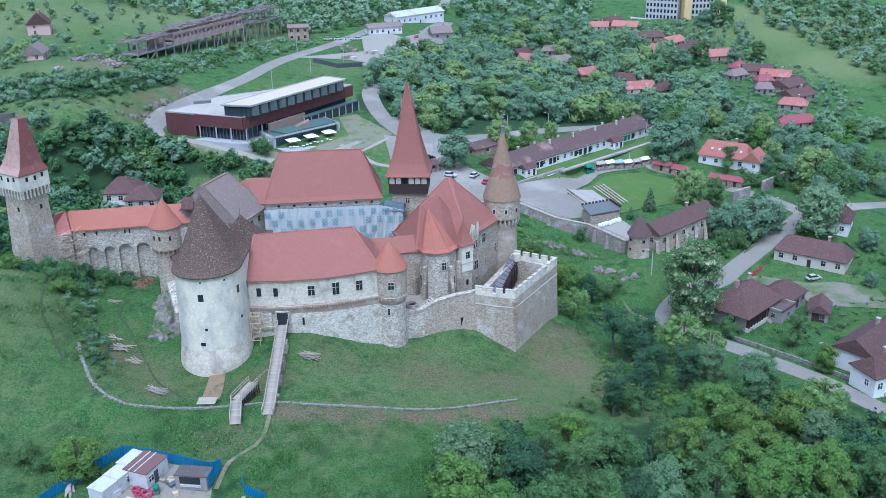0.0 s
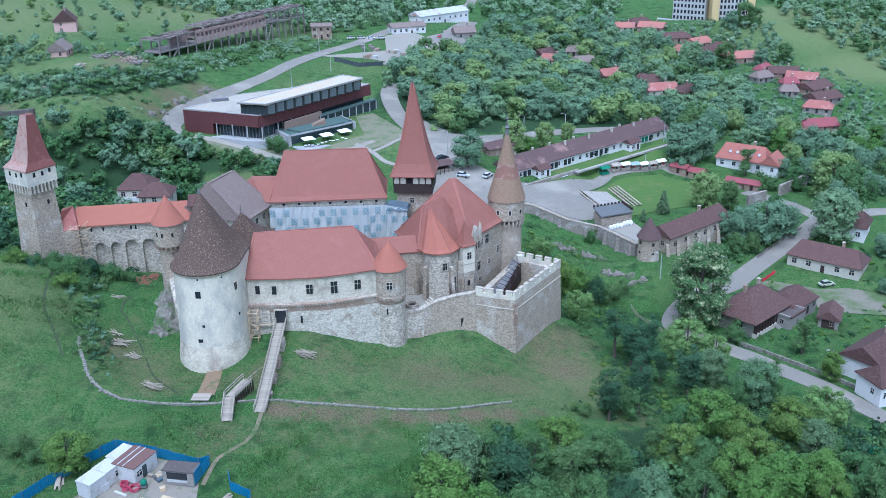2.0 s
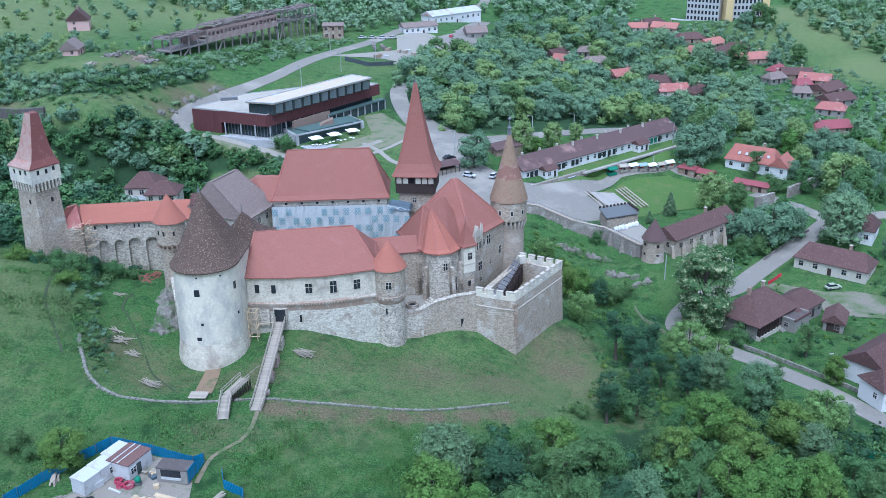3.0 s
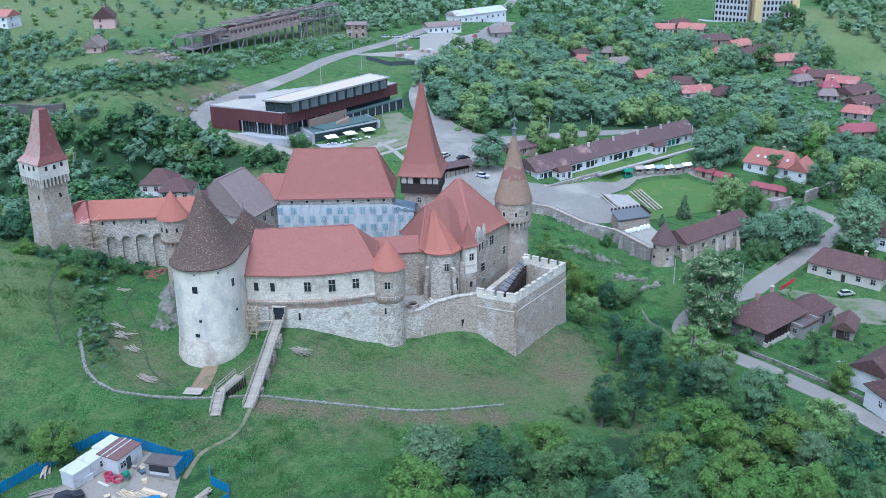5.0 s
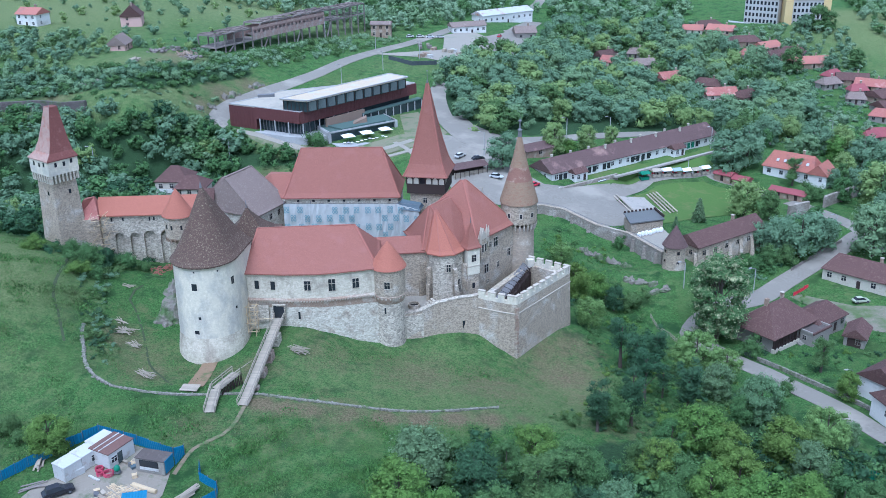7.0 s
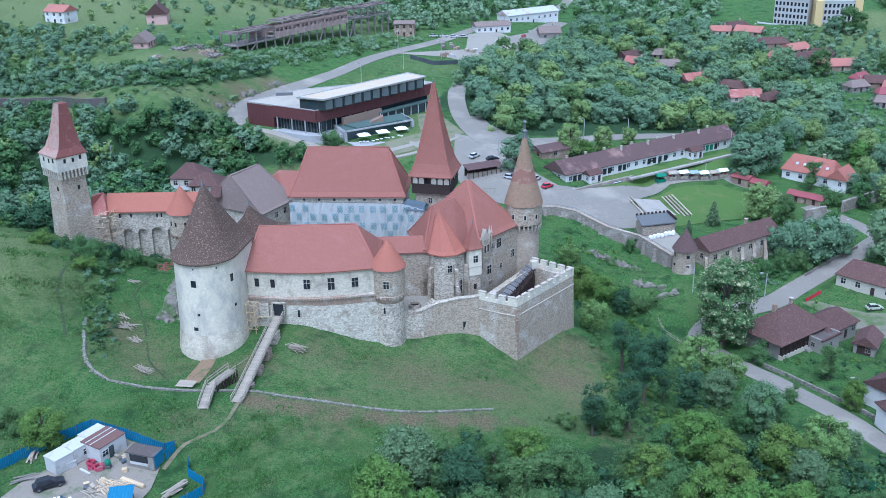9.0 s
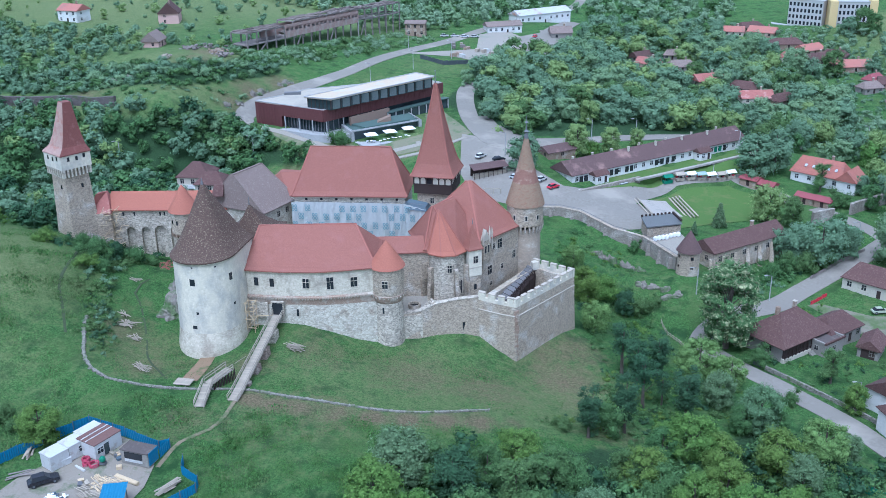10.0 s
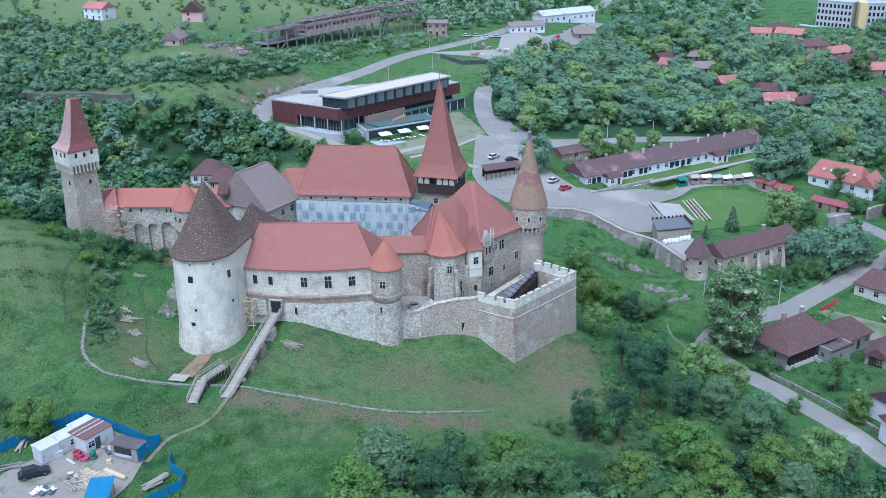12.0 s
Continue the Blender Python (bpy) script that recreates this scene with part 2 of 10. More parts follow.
TILE_BROWN = courses(material("dull brown roof tiles", (0.055, 0.030, 0.027), (0.125, 0.070, 0.060), 0.9, 0.95, 0.3, (0.150, 0.095, 0.080), 0.30, 6, each=0.12, speck=2.2), 0.24, 0.16, (0.6, 0.6, 0.6), 0.35, 0.4)
CONE_TILE = courses(material("buff and rust spire tiles", (0.185, 0.120, 0.076), (0.315, 0.228, 0.152), 0.8, 0.9, 0.3, (0.235, 0.125, 0.080), 0.40, 7, streak=-0.8, speck=1.6), 0.22, 0.16, (0.6, 0.55, 0.5), 0.35, 0.4)
OLDWALL = rubble(material("stained old wall", (0.16, 0.135, 0.11), (0.32, 0.28, 0.235), 0.6, 0.95, 0.3, (0.38, 0.345, 0.30), 0.35, 7, speck=0.3), 0.32, 0.2, 0.3, 0.25)
OLDWALL_DARK = rubble(material("dark stained masonry", (0.070, 0.058, 0.055), (0.150, 0.128, 0.118), 0.5, 0.95, 0.4, (0.08, 0.10, 0.05), 0.4, 6, speck=0.3), 0.5, 0.3, 0.3, 0.3)
TRODDEN = material("trodden dark grass", (0.034, 0.052, 0.022), (0.070, 0.085, 0.042), 0.6, 1.0, 0.3, fine=8)
TIMBER = material("dark stained timber", (0.020, 0.013, 0.011), (0.055, 0.036, 0.030), 1.5, 0.8, 0.4, fine=8)
PLANK = material("weathered grey planks", (0.22, 0.185, 0.14), (0.39, 0.34, 0.265), 0.8, 0.9, 0.3, (0.15, 0.13, 0.11), 0.3, 9, each=0.12)
GLASSY = material("dark window glass", (0.012, 0.014, 0.018), (0.03, 0.034, 0.04), 2, 0.15, 0, spec=0.5)
TRIM = material("pale cut stone", (0.33, 0.285, 0.225), (0.46, 0.405, 0.325), 1.2, 0.9, 0.2)
IRON = material("dull grey iron", (0.10, 0.10, 0.105), (0.20, 0.20, 0.205), 3, 0.6, 0.1, metal=0.4)

# ---- makers ----


def shade(bm):
    bmesh.ops.recalc_face_normals(bm, faces=bm.faces)


def thing(name, at, label, category, group="", kind=""):
    ob = new(name)
    ob.empty_display_size = 0.5
    ob.location = at
    return tagged(ob, label, category, group, kind)


def part(name, bm, mat, parent=None, label=""):
    """Links a bmesh, whose places are in the world, as one mesh under a thing or under a part of one."""
    shade(bm)
    root = parent
    while root is not None and root.parent is not None:
        root = root.parent
    if root is not None:
        bmesh.ops.translate(bm, verts=bm.verts, vec=-root.location)
    me = bpy.data.meshes.new(name)
    bm.to_mesh(me)
    bm.free()
    me.materials.append(mat)
    ob = new(name, me)
    if parent is not None:
        ob.parent = parent
    if label:
        ob["label"] = label
    return ob


def pieces(name, bm, mat, parent, places, label=""):
    """Alike pieces on one shared mesh, each an object of its own under a thing or a part; places are poses in the world."""
    shade(bm)
    me = bpy.data.meshes.new(name)
    bm.to_mesh(me)
    bm.free()
    me.materials.append(mat)
    root = parent
    while root.parent is not None:
        root = root.parent
    back = Matrix.Translation(-root.location)
    for m in places:
        ob = new(name, me)
        ob.parent = parent
        ob.matrix_basis = back @ m
        if label:
            ob["label"] = label


def spot(x, y, z, rz=0.0, tilt=0.0):
    return Matrix.Translation((x, y, z)) @ Euler((tilt, 0, rz)).to_matrix().to_4x4()


def bar_spot(a, b):
    """The pose and length share that lay a unit bar (along x) from a to b."""
    a, b = Vector(a), Vector(b)
    return Matrix.Translation((a + b) / 2) @ (b - a).to_track_quat("X", "Z").to_matrix().to_4x4() @ Matrix.Diagonal(((b - a).length, 1, 1, 1))


def solo(name, bm, mat, label, category, group="", kind=""):
    return tagged(part(name, bm, mat), label, category, group, kind)


def loft(bm, rings, close=True, cap0=True, cap1=True):
    """Skins rings of equally many places, first to last."""
    made = [[bm.verts.new(p) for p in ring] for ring in rings]
    for lo, hi in zip(made, made[1:]):
        k = len(lo)
        for i in range(k if close else k - 1):
            j = (i + 1) % k
            f = [lo[i], lo[j], hi[j], hi[i]]
            if (f[2].co - f[3].co).length < 1e-4:
                f.pop(3)
            try:
                bm.faces.new(f)
            except ValueError:
                pass
    if cap0 and close:
        bm.faces.new(made[0][::-1])
    if cap1 and close and (made[-1][0].co - made[-1][1].co).length > 1e-4:
        bm.faces.new(made[-1])
    bmesh.ops.remove_doubles(bm, verts=bm.verts, dist=1e-4)
    return bm


def lathe(cx, cy, prof, seg=40, bm=None, turn=0.0):
    bm = bm or bmesh.new()
    rings = [[(cx + r * math.cos(turn + 2 * math.pi * i / seg), cy + r * math.sin(turn + 2 * math.pi * i / seg), z) for i in range(seg)] for r, z in prof]
    other = bmesh.new()
    loft(other, rings)
    return blend(bm, other)


def blend(bm, other):
    """Adds other's faces to bm."""
    me = bpy.data.meshes.new("scratch")
    other.to_mesh(me)
    other.free()
    bm.from_mesh(me)
    bpy.data.meshes.remove(me)
    return bm


def box(c, s, rz=0.0, bm=None, tilt=0.0, side=0.0):
    bm = bm if bm is not None else bmesh.new()
    m = Matrix.Translation(c) @ Euler((tilt, side, rz)).to_matrix().to_4x4() @ Matrix.Diagonal((*s, 1))
    bmesh.ops.create_cube(bm, size=1.0, matrix=m)
    return bm


def prism(poly, z0, z1, bm=None):
    """An upright block on a plan; z0 and z1 may be lists, one height a corner."""
    bm = bm if bm is not None else bmesh.new()
    lo = z0 if isinstance(z0, (list, tuple)) else [z0] * len(poly)
    hi = z1 if isinstance(z1, (list, tuple)) else [z1] * len(poly)
    other = bmesh.new()
    loft(other, [[(x, y, z) for (x, y), z in zip(poly, lo)], [(x, y, z) for (x, y), z in zip(poly, hi)]])
    return blend(bm, other)


def beam(a, b, w, h, bm=None):
    """A bar from a to b, w across and h deep."""
    bm = bm if bm is not None else bmesh.new()
    a, b = Vector(a), Vector(b)
    q = (b - a).to_track_quat("X", "Z").to_matrix().to_4x4()
    bmesh.ops.create_cube(bm, size=1.0, matrix=Matrix.Translation((a + b) / 2) @ q @ Matrix.Diagonal(((b - a).length, w, h, 1)))
    return bm


def roof(eave, top, z0, z1, prof=((0, 0), (1, 1)), thick=0.25):
    """A roof from its eave line to its top line (corner to corner), by a profile of (way in, height) shares."""
    rings = [[(x, y, z0 - thick) for x, y in eave]]
    for s, h in prof:
        rings.append([(ex + (tx - ex) * s, ey + (ty - ey) * s, z0 + (z1 - z0) * h) for (ex, ey), (tx, ty) in zip(eave, top)])
    bm = bmesh.new()
    return loft(bm, rings)


def hip_tiles(parent, eave, top, z0, z1, prof=((0, 0), (1, 1)), mat=None, wide=0.30):
    """Rows of ridge tiles up the hips of a roof and along its ridge, one mesh a line."""
    lines = []
    for (ex, ey), (tx, ty) in zip(eave, top):
        lines.append([(ex + (tx - ex) * s, ey + (ty - ey) * s, z0 + (z1 - z0) * h + 0.03) for s, h in prof])
    far = max(((Vector(a) - Vector(b)).length, a, b) for a in top for b in top)
    if far[0] > 1.5:
        lines.append([(*far[1], z1 + 0.05), (*far[2], z1 + 0.05)])
    for ln in lines:
        bm = bmesh.new()
        for a, b in zip(ln, ln[1:]):
            if (Vector(a) - Vector(b)).length > 0.2:
                beam(a, b, wide, 0.16, bm)
        if bm.verts:
            part("ridge_tiles", bm, mat or RIDGE, parent)
        else:
            bm.free()


def grown(poly, d):
    """A plan pushed out by d (corners in anticlockwise order)."""
    out = []
    k = len(poly)
    for i in range(k):
        a, b, c = Vector(poly[i - 1]), Vector(poly[i]), Vector(poly[(i + 1) % k])
        u, v = (b - a).normalized(), (c - b).normalized()
        n1, n2 = Vector((u.y, -u.x)), Vector((v.y, -v.x))
        w = (n1 + n2)
        w = w / max(0.3, w.dot(n1)) if w.length > 1e-6 else n1
        out.append(tuple(b + w * d))
    return out


def oblong(cx, cy, w, d, deg):
    """Corners of an oblong, anticlockwise from its front left."""
    c, s = math.cos(radians(deg)), math.sin(radians(deg))
    return [(cx + x * c - y * s, cy + x * s + y * c) for x, y in ((-w / 2, -d / 2), (w / 2, -d / 2), (w / 2, d / 2), (-w / 2, d / 2))]


def window(parent, x, y, z, face, w, h, bars=1, frame_mat=None, sill=True):
    """A window set on a wall: surround, dark pane, glazing bars. face: the way it looks, in degrees (0 is +x)."""
    rz = radians(face) - math.pi / 2
    fm = frame_mat or TRIM
    ox, oy = math.cos(radians(face)), math.sin(radians(face))
    tx, ty = -oy, ox
    bm = bmesh.new()
    for sgn in (-1, 1):
        box((x + sgn * tx * (w / 2 + 0.04), y + sgn * ty * (w / 2 + 0.04), z), (0.08, 0.2, h + 0.16), rz, bm)
        box((x, y, z + sgn * (h / 2 + 0.04)), (w, 0.2, 0.08), rz, bm)
    f = part("window", bm, fm, parent)
    part("pane", box((x, y, z), (w, 0.08, h), rz), GLASSY, f, "dark window glass")
    if bars:
        b2 = bmesh.new()
        for i in range(bars):
            o = (i + 1) / (bars + 1) * w - w / 2
            box((x + tx * o, y + ty * o, z), (0.07, 0.16, h), rz, b2)
        box((x, y, z + h * 0.12), (w, 0.15, 0.07), rz, b2)
        part("glazing_bar", b2, fm, f)
    return f


# a dark slab on the wall; its colour carries the shade inside the hole
def opening(parent, x, y, z, face, w, h, name="loophole"):
    rz = radians(face) - math.pi / 2
    return part(name, box((x, y, z), (w, 0.12, h), rz), GLASSY, parent, "small dark opening")


# ---- the lie of the land ----
SPUR = [(-45, 118, -0.3), (-30, 121, -0.6), (-66, 134, 1.0), (-60, 140.5, 3.2), (-31, 141, 0.2), (-13, 136, -1.5), (12, 151, -5.2), (-79, 153, 9.6), (-84, 165, 12.3), (-66, 165, 2.0), (-57, 161, -0.4),
        (-47, 155, -2.0), (-38, 163, -0.4), (-15, 170, -3.6), (5, 179, -6.2), (15, 178, -10.5), (26, 196, -10.9), (-76, 195, 2.0), (-88, 184, 9.5), (-30, 205, 0.5), (0, 195, -1.0), (-31, 164.6, 1.4), (-24, 165.6, 0.2), (-52, 176, 2.5)]
VALLEY = [(40, 221, -20), (39, 231, -15.2), (51, 236, -12.8), (24, 245, -12.5), (52, 214, -19.4), (76, 240, -20.3), (89, 251, -17.8), (102, 270, -13.2), (96, 230, -20), (77, 207, -18.5), (70, 182, -18),
          (84, 168, -17.4), (36, 165, -12.0), (76, 138, -14), (23, 122, -6.0), (-2, 117, -3.0), (-100, 262, -8.5), (-60, 250, -14), (-20, 245, -8), (-150, 262, -12), (20, 264.5, -12.0), (31, 256, -15.2), (43, 244, -15.0)]
TOWN = [(35, 288, -11.8), (42, 308, -12.4), (62, 306, -15.0), (70, 317, -14.8), (50, 314.6, -9.8), (65, 328.2, -9.5), (38, 303.5, -10.3), (41, 300.5, -12.3), (53, 310, -13.1), (64, 317.5, -13.3), (30, 306, -9.2), (56, 330, -9.4), (30, 268, -11.2), (41, 264, -11.9), (75, 326, -11.2), (95, 318, -13.0), (-7, 309, -1.8), (-44, 320, -1.5),
        (-94, 308, -1.2), (-98, 322, 0.8), (-86, 318.5, 0.5), (-102, 328, 1.4), (-100, 342, 2.8), (-96, 356, 4.0), (-72, 311.5, -1.6), (-60, 307, -3.0), (-112, 316, 6.5), (-110, 340, 9), (-121, 304, 12.0), (-103, 286, -13.0), (-84, 292, -9), (-149, 315, 12.6), (-123, 336, 16.0), (-145, 343, 19.0), (-60, 350, 0.0), (5, 345, -5.0), (60, 362, -10), (150, 405, -24), (125, 330, -18)]
FAR = [(-156, 368, 18.5), (-180, 430, 17), (-151, 457, 17), (-70, 396, 4.4), (-88, 380, 4.8), (-69, 441, 4.2), (-114, 398, 11.8), (-75, 487, 4.5), (-35, 438, 1.0), (-11, 536, 1.0), (-20, 584, 0), (100, 589, -8), (127, 542, -11), (50, 476, -12),
       (88, 448, -15), (140, 475, -15), (150, 447, -17), (145, 560, -6), (-280, 510, 22), (230, 660, 0), (-56, 660, 4), (-260, 330, 20), (260, 450, -18), (-200, 150, 30), (200, 150, -22)]
SPOTS = np.array(SPUR + VALLEY + TOWN + FAR, dtype=float)


def spline_weights(p):
    k = len(p)
    d2 = ((p[:, None, :2] - p[None, :, :2]) ** 2).sum(-1) / 1e4
    ker = 0.5 * d2 * np.log(d2 + 1e-12)
    m = np.zeros((k + 3, k + 3))
    m[:k, :k] = ker + np.eye(k) * 0.0006
    m[:k, k], m[:k, k + 1:] = 1, p[:, :2] / 100
    m[k, :k], m[k + 1:, :k] = 1, p[:, :2].T / 100
    return np.linalg.solve(m, np.concatenate([p[:, 2], [0, 0, 0]]))


WEIGHTS = spline_weights(SPOTS)


def land(xs, ys):
    """Height of the ground at many places."""
    xs, ys = np.asarray(xs, dtype=float), np.asarray(ys, dtype=float)
    cx, cy = np.clip(xs, -300, 300), np.clip(ys, 90, 700)
    d2 = ((cx[..., None] - SPOTS[:, 0]) ** 2 + (cy[..., None] - SPOTS[:, 1]) ** 2) / 1e4
    z = (0.5 * d2 * np.log(d2 + 1e-12)) @ WEIGHTS[:-3] + WEIGHTS[-3] + (cx * WEIGHTS[-2] + cy * WEIGHTS[-1]) / 100
    return np.clip(z, -26, 60)


def at(x, y):
    return float(land([x], [y])[0])


def sheet(name, xs, ys, mat, lift=0.0, rough=0.0):
    gx, gy = np.meshgrid(xs, ys)
    gz = land(gx, gy) + lift
    if rough:
        gz = gz + rough * (np.sin(gx * 1.3 + 2 * np.sin(gy * 0.7)) * np.sin(gy * 1.1 + np.sin(gx * 0.9)) + 0.6 * np.sin(gx * 0.31) * np.sin(gy * 0.37))
    h, w = gx.shape
    verts = np.stack([gx, gy, gz], -1).reshape(-1, 3)
    i = (np.arange(h - 1)[:, None] * w + np.arange(w - 1)[None]).ravel()
    faces = np.stack([i, i + 1, i + w + 1, i + w], -1)
    me = bpy.data.meshes.new(name)
    me.from_pydata(verts.tolist(), [], faces.tolist())
    me.materials.append(mat)
    me.polygons.foreach_set("use_smooth", [True] * len(me.polygons))
    for key, spots in (("soil", BARE), ("dry", DRY)):
        me.attributes.new(key, "FLOAT", "POINT").data.foreach_set("value", worn(verts[:, 0], verts[:, 1], spots).astype(np.float32))
    greenery = np.zeros(len(verts), dtype=np.float32)
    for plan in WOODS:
        greenery = np.maximum(greenery, covered(plan, verts[:, 0], verts[:, 1]))
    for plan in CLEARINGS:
        greenery *= 1 - covered(plan, verts[:, 0], verts[:, 1])
    me.attributes.new("floor", "FLOAT", "POINT").data.foreach_set("value", greenery)
    return new(name, me)


gx = np.concatenate([[-4000, -2000, -1000, -600, -450], np.arange(-340, -120, 5), np.arange(-120, 110, 1.6), np.arange(110, 340, 5), [400, 600, 1000, 2000, 4000]])
gy = np.concatenate([[-3000, -1000, -300, -100, 0, 50], np.arange(80, 260, 1.6), np.arange(260, 400, 2.5), np.arange(400, 720, 5), [760, 900, 1300, 2200, 4500]])
BARE = [(-4, 161, 10, 0.92), (-22, 159, 8, 0.80), (10, 162, 9, 0.95), (24, 176, 8, 1.15), (28, 166, 6, 0.9), (-34, 152, 7, 0.9), (-62, 160, 6, 0.95), (-52, 148, 7, 0.85), (-58, 156, 8, 0.8), (-40, 150, 6, 0.75), (-26, 134, 8, 0.7), (-74, 286, 10, 1.0), (-105, 343, 8, 1.25), (-100, 360, 8, 1.2), (-109, 329, 6, 1.1), (-131, 335, 6, 1.0), (-133, 366, 8, 1.15), (-158, 313, 9, 1.0), (-146, 321, 5, 1.0), (-62, 304, 10, 0.8), (-40, 310, 10, 0.75), (20, 183, 9, 1.0), (16, 166, 10, 0.65), (-9, 164, 9, 0.55), (11, 157, 9, 0.6), (-28, 139.9, 2.5, 1.55), (-24, 139.7, 2.6, 1.50), (-19, 139.9, 2.5, 1.45), (-13, 140.7, 2.5, 1.35), (-7, 141.5, 2.5, 1.45), (-1, 142.7, 2.6, 1.50), (5, 144.5, 2.7, 1.55), (11, 146.5, 2.7, 1.45), (17, 149, 1.6, 1.2), (-36, 131, 7, 0.8), (-63, 169, 7, 0.6), (-25, 166, 6, 0.65), (-15, 140, 8, 0.85), (34, 155, 8, 0.75), (-130, 350, 9, 1.0), (26, 188, 6, 1.1), (-46, 152, 5, 0.7)]
DRY = [(-76, 309, 10, 1.25), (-62, 300, 10, 1.1), (-30, 318, 16, 1.1), (-58, 372, 20, 1.1), (-140, 300, 30, 0.9), (-66, 129, 18, 0.6), (-86, 160, 14, 1.25), (-98, 162, 20, 1.45), (-84, 172, 9, 0.95), (-28, 322, 8, 1.4), (-38, 308, 8, 1.4), (-160, 330, 60, 0.9), (-240, 470, 90, 1.25), (-150, 510, 70, 1.25), (-200, 395, 40, 1.15), (-140, 345, 20, 1.15), (-125, 322, 18, 1.2), (-125, 362, 22, 1.2), (-70, 300, 16, 0.9), (-45, 335, 22, 0.8), (200, 560, 60, 1.2), (186, 602, 22, 1.6), (200, 490, 26, 1.4), (-50, 420, 25, 0.8), (40, 232, 14, 0.6), (100, 240, 18, 0.6), (0, 158, 24, 0.95), (-20, 154, 14, 0.85), (16, 158, 12, 1.15), (26, 170, 12, 1.2), (30, 160, 10, 1.0), (-54, 152, 12, 0.9), (-20, 128, 14, 0.7), (-78, 140, 14, 0.8), (-18, 300, 14, 0.7)]


CLEARINGS = [[(-104, 256), (-80, 256), (-79, 272), (-104, 272)], [(-84, 296), (-64, 297), (-60, 272), (-80, 270)]]
# plans of the woods, where the ground is a darker green
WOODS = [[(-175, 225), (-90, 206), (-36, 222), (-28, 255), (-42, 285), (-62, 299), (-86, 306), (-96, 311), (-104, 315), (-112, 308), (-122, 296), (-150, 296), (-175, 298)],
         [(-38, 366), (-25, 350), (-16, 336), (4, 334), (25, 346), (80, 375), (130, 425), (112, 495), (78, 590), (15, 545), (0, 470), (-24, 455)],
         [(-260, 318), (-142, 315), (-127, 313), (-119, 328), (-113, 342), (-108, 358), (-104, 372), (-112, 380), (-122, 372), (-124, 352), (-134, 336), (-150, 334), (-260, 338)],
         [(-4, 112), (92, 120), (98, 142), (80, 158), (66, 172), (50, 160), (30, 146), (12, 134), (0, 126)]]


def covered(plan, xs, ys):
    """1 where places lie inside a plan."""
    hit = np.zeros(np.shape(xs), dtype=bool)
    for (ax, ay), (bx, by) in zip(plan, plan[1:] + plan[:1]):
        if ay != by:
            hit ^= ((ay > ys) != (by > ys)) & (xs < (bx - ax) * (ys - ay) / (by - ay) + ax)
    return hit.astype(np.float32)


def worn(xs, ys, spots):
    out = np.zeros(np.shape(xs))
    for x, y, r, s in spots:
        out = np.maximum(out, s * np.exp(-((xs - x) ** 2 + (ys - y) ** 2) / (2 * r * r)))
    return out


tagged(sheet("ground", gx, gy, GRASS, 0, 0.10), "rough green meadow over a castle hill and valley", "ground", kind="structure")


def smooth_line(pts, step=2.0):
    """A curve through places of a plan, cut into even steps."""
    p = [Vector(q) for q in pts]
    p = [p[0] * 2 - p[1]] + p + [p[-1] * 2 - p[-2]]
    out = []
    for a, b, c, d in zip(p, p[1:], p[2:], p[3:]):
        k = max(1, int((c - b).length / step))
        for i in range(k):
            t = i / k
            out.append(0.5 * (2 * b + (c - a) * t + (2 * a - 5 * b + 4 * c - d) * t * t + (3 * b - a - 3 * c + d) * t ** 3))
    return out + [p[-2]]


def ribbon(name, pts, width, mat, lift=0.12, thick=0.3, label="", category="road", kind="structure", cols=5):
    """A strip laid on the ground along a curve."""
    line = smooth_line(pts)
    rows = []
    for i, p in enumerate(line):
        d = (line[min(i + 1, len(line) - 1)] - line[max(i - 1, 0)]).normalized()
        s = Vector((-d.y, d.x))
        wd = width if not isinstance(width, (list, tuple)) else width[0] + (width[1] - width[0]) * i / len(line)
        rows.append([p + s * wd * (c / (cols - 1) - 0.5) for c in range(cols)])
    flat = [q for r in rows for q in r]
    z = land([q.x for q in flat], [q.y for q in flat])
    bm = bmesh.new()
    vs = [[bm.verts.new((q.x, q.y, float(z[i * cols + j]) + lift)) for j, q in enumerate(r)] for i, r in enumerate(rows)]
    lo = [[bm.verts.new((r[j].co.x, r[j].co.y, r[j].co.z - thick)) for j in (0, cols - 1)] for r in vs]
    for i in range(len(vs) - 1):
        for j in range(cols - 1):
            bm.faces.new((vs[i][j], vs[i][j + 1], vs[i + 1][j + 1], vs[i + 1][j]))
        bm.faces.new((vs[i][0], vs[i + 1][0], lo[i + 1][0], lo[i][0]))
        bm.faces.new((vs[i][-1], lo[i][1], lo[i + 1][1], vs[i + 1][-1]))
    return solo(name, bm, mat, label, category, kind=kind)


def patch(name, poly, mat, lift=0.10, step=2.0, label="", category="ground", kind="structure"):
    """A piece of ground surface with an outline, laid on the land."""
    xs, ys = [p[0] for p in poly], [p[1] for p in poly]
    bm = bmesh.new()
    f = bm.faces.new([bm.verts.new((x, y, 0)) for x, y in poly])
    for axis, lo, hi in ((0, min(xs), max(xs)), (1, min(ys), max(ys))):
        v = lo + step
        while v < hi:
            co, no = ((v, 0, 0), (1, 0, 0)) if axis == 0 else ((0, v, 0), (0, 1, 0))
            bmesh.ops.bisect_plane(bm, geom=bm.verts[:] + bm.edges[:] + bm.faces[:], plane_co=co, plane_no=no)
            v += step
    z = land([v.co.x for v in bm.verts], [v.co.y for v in bm.verts])
    for v, h in zip(bm.verts, z):
        v.co.z = float(h) + lift
    return solo(name, bm, mat, label, category, kind=kind)


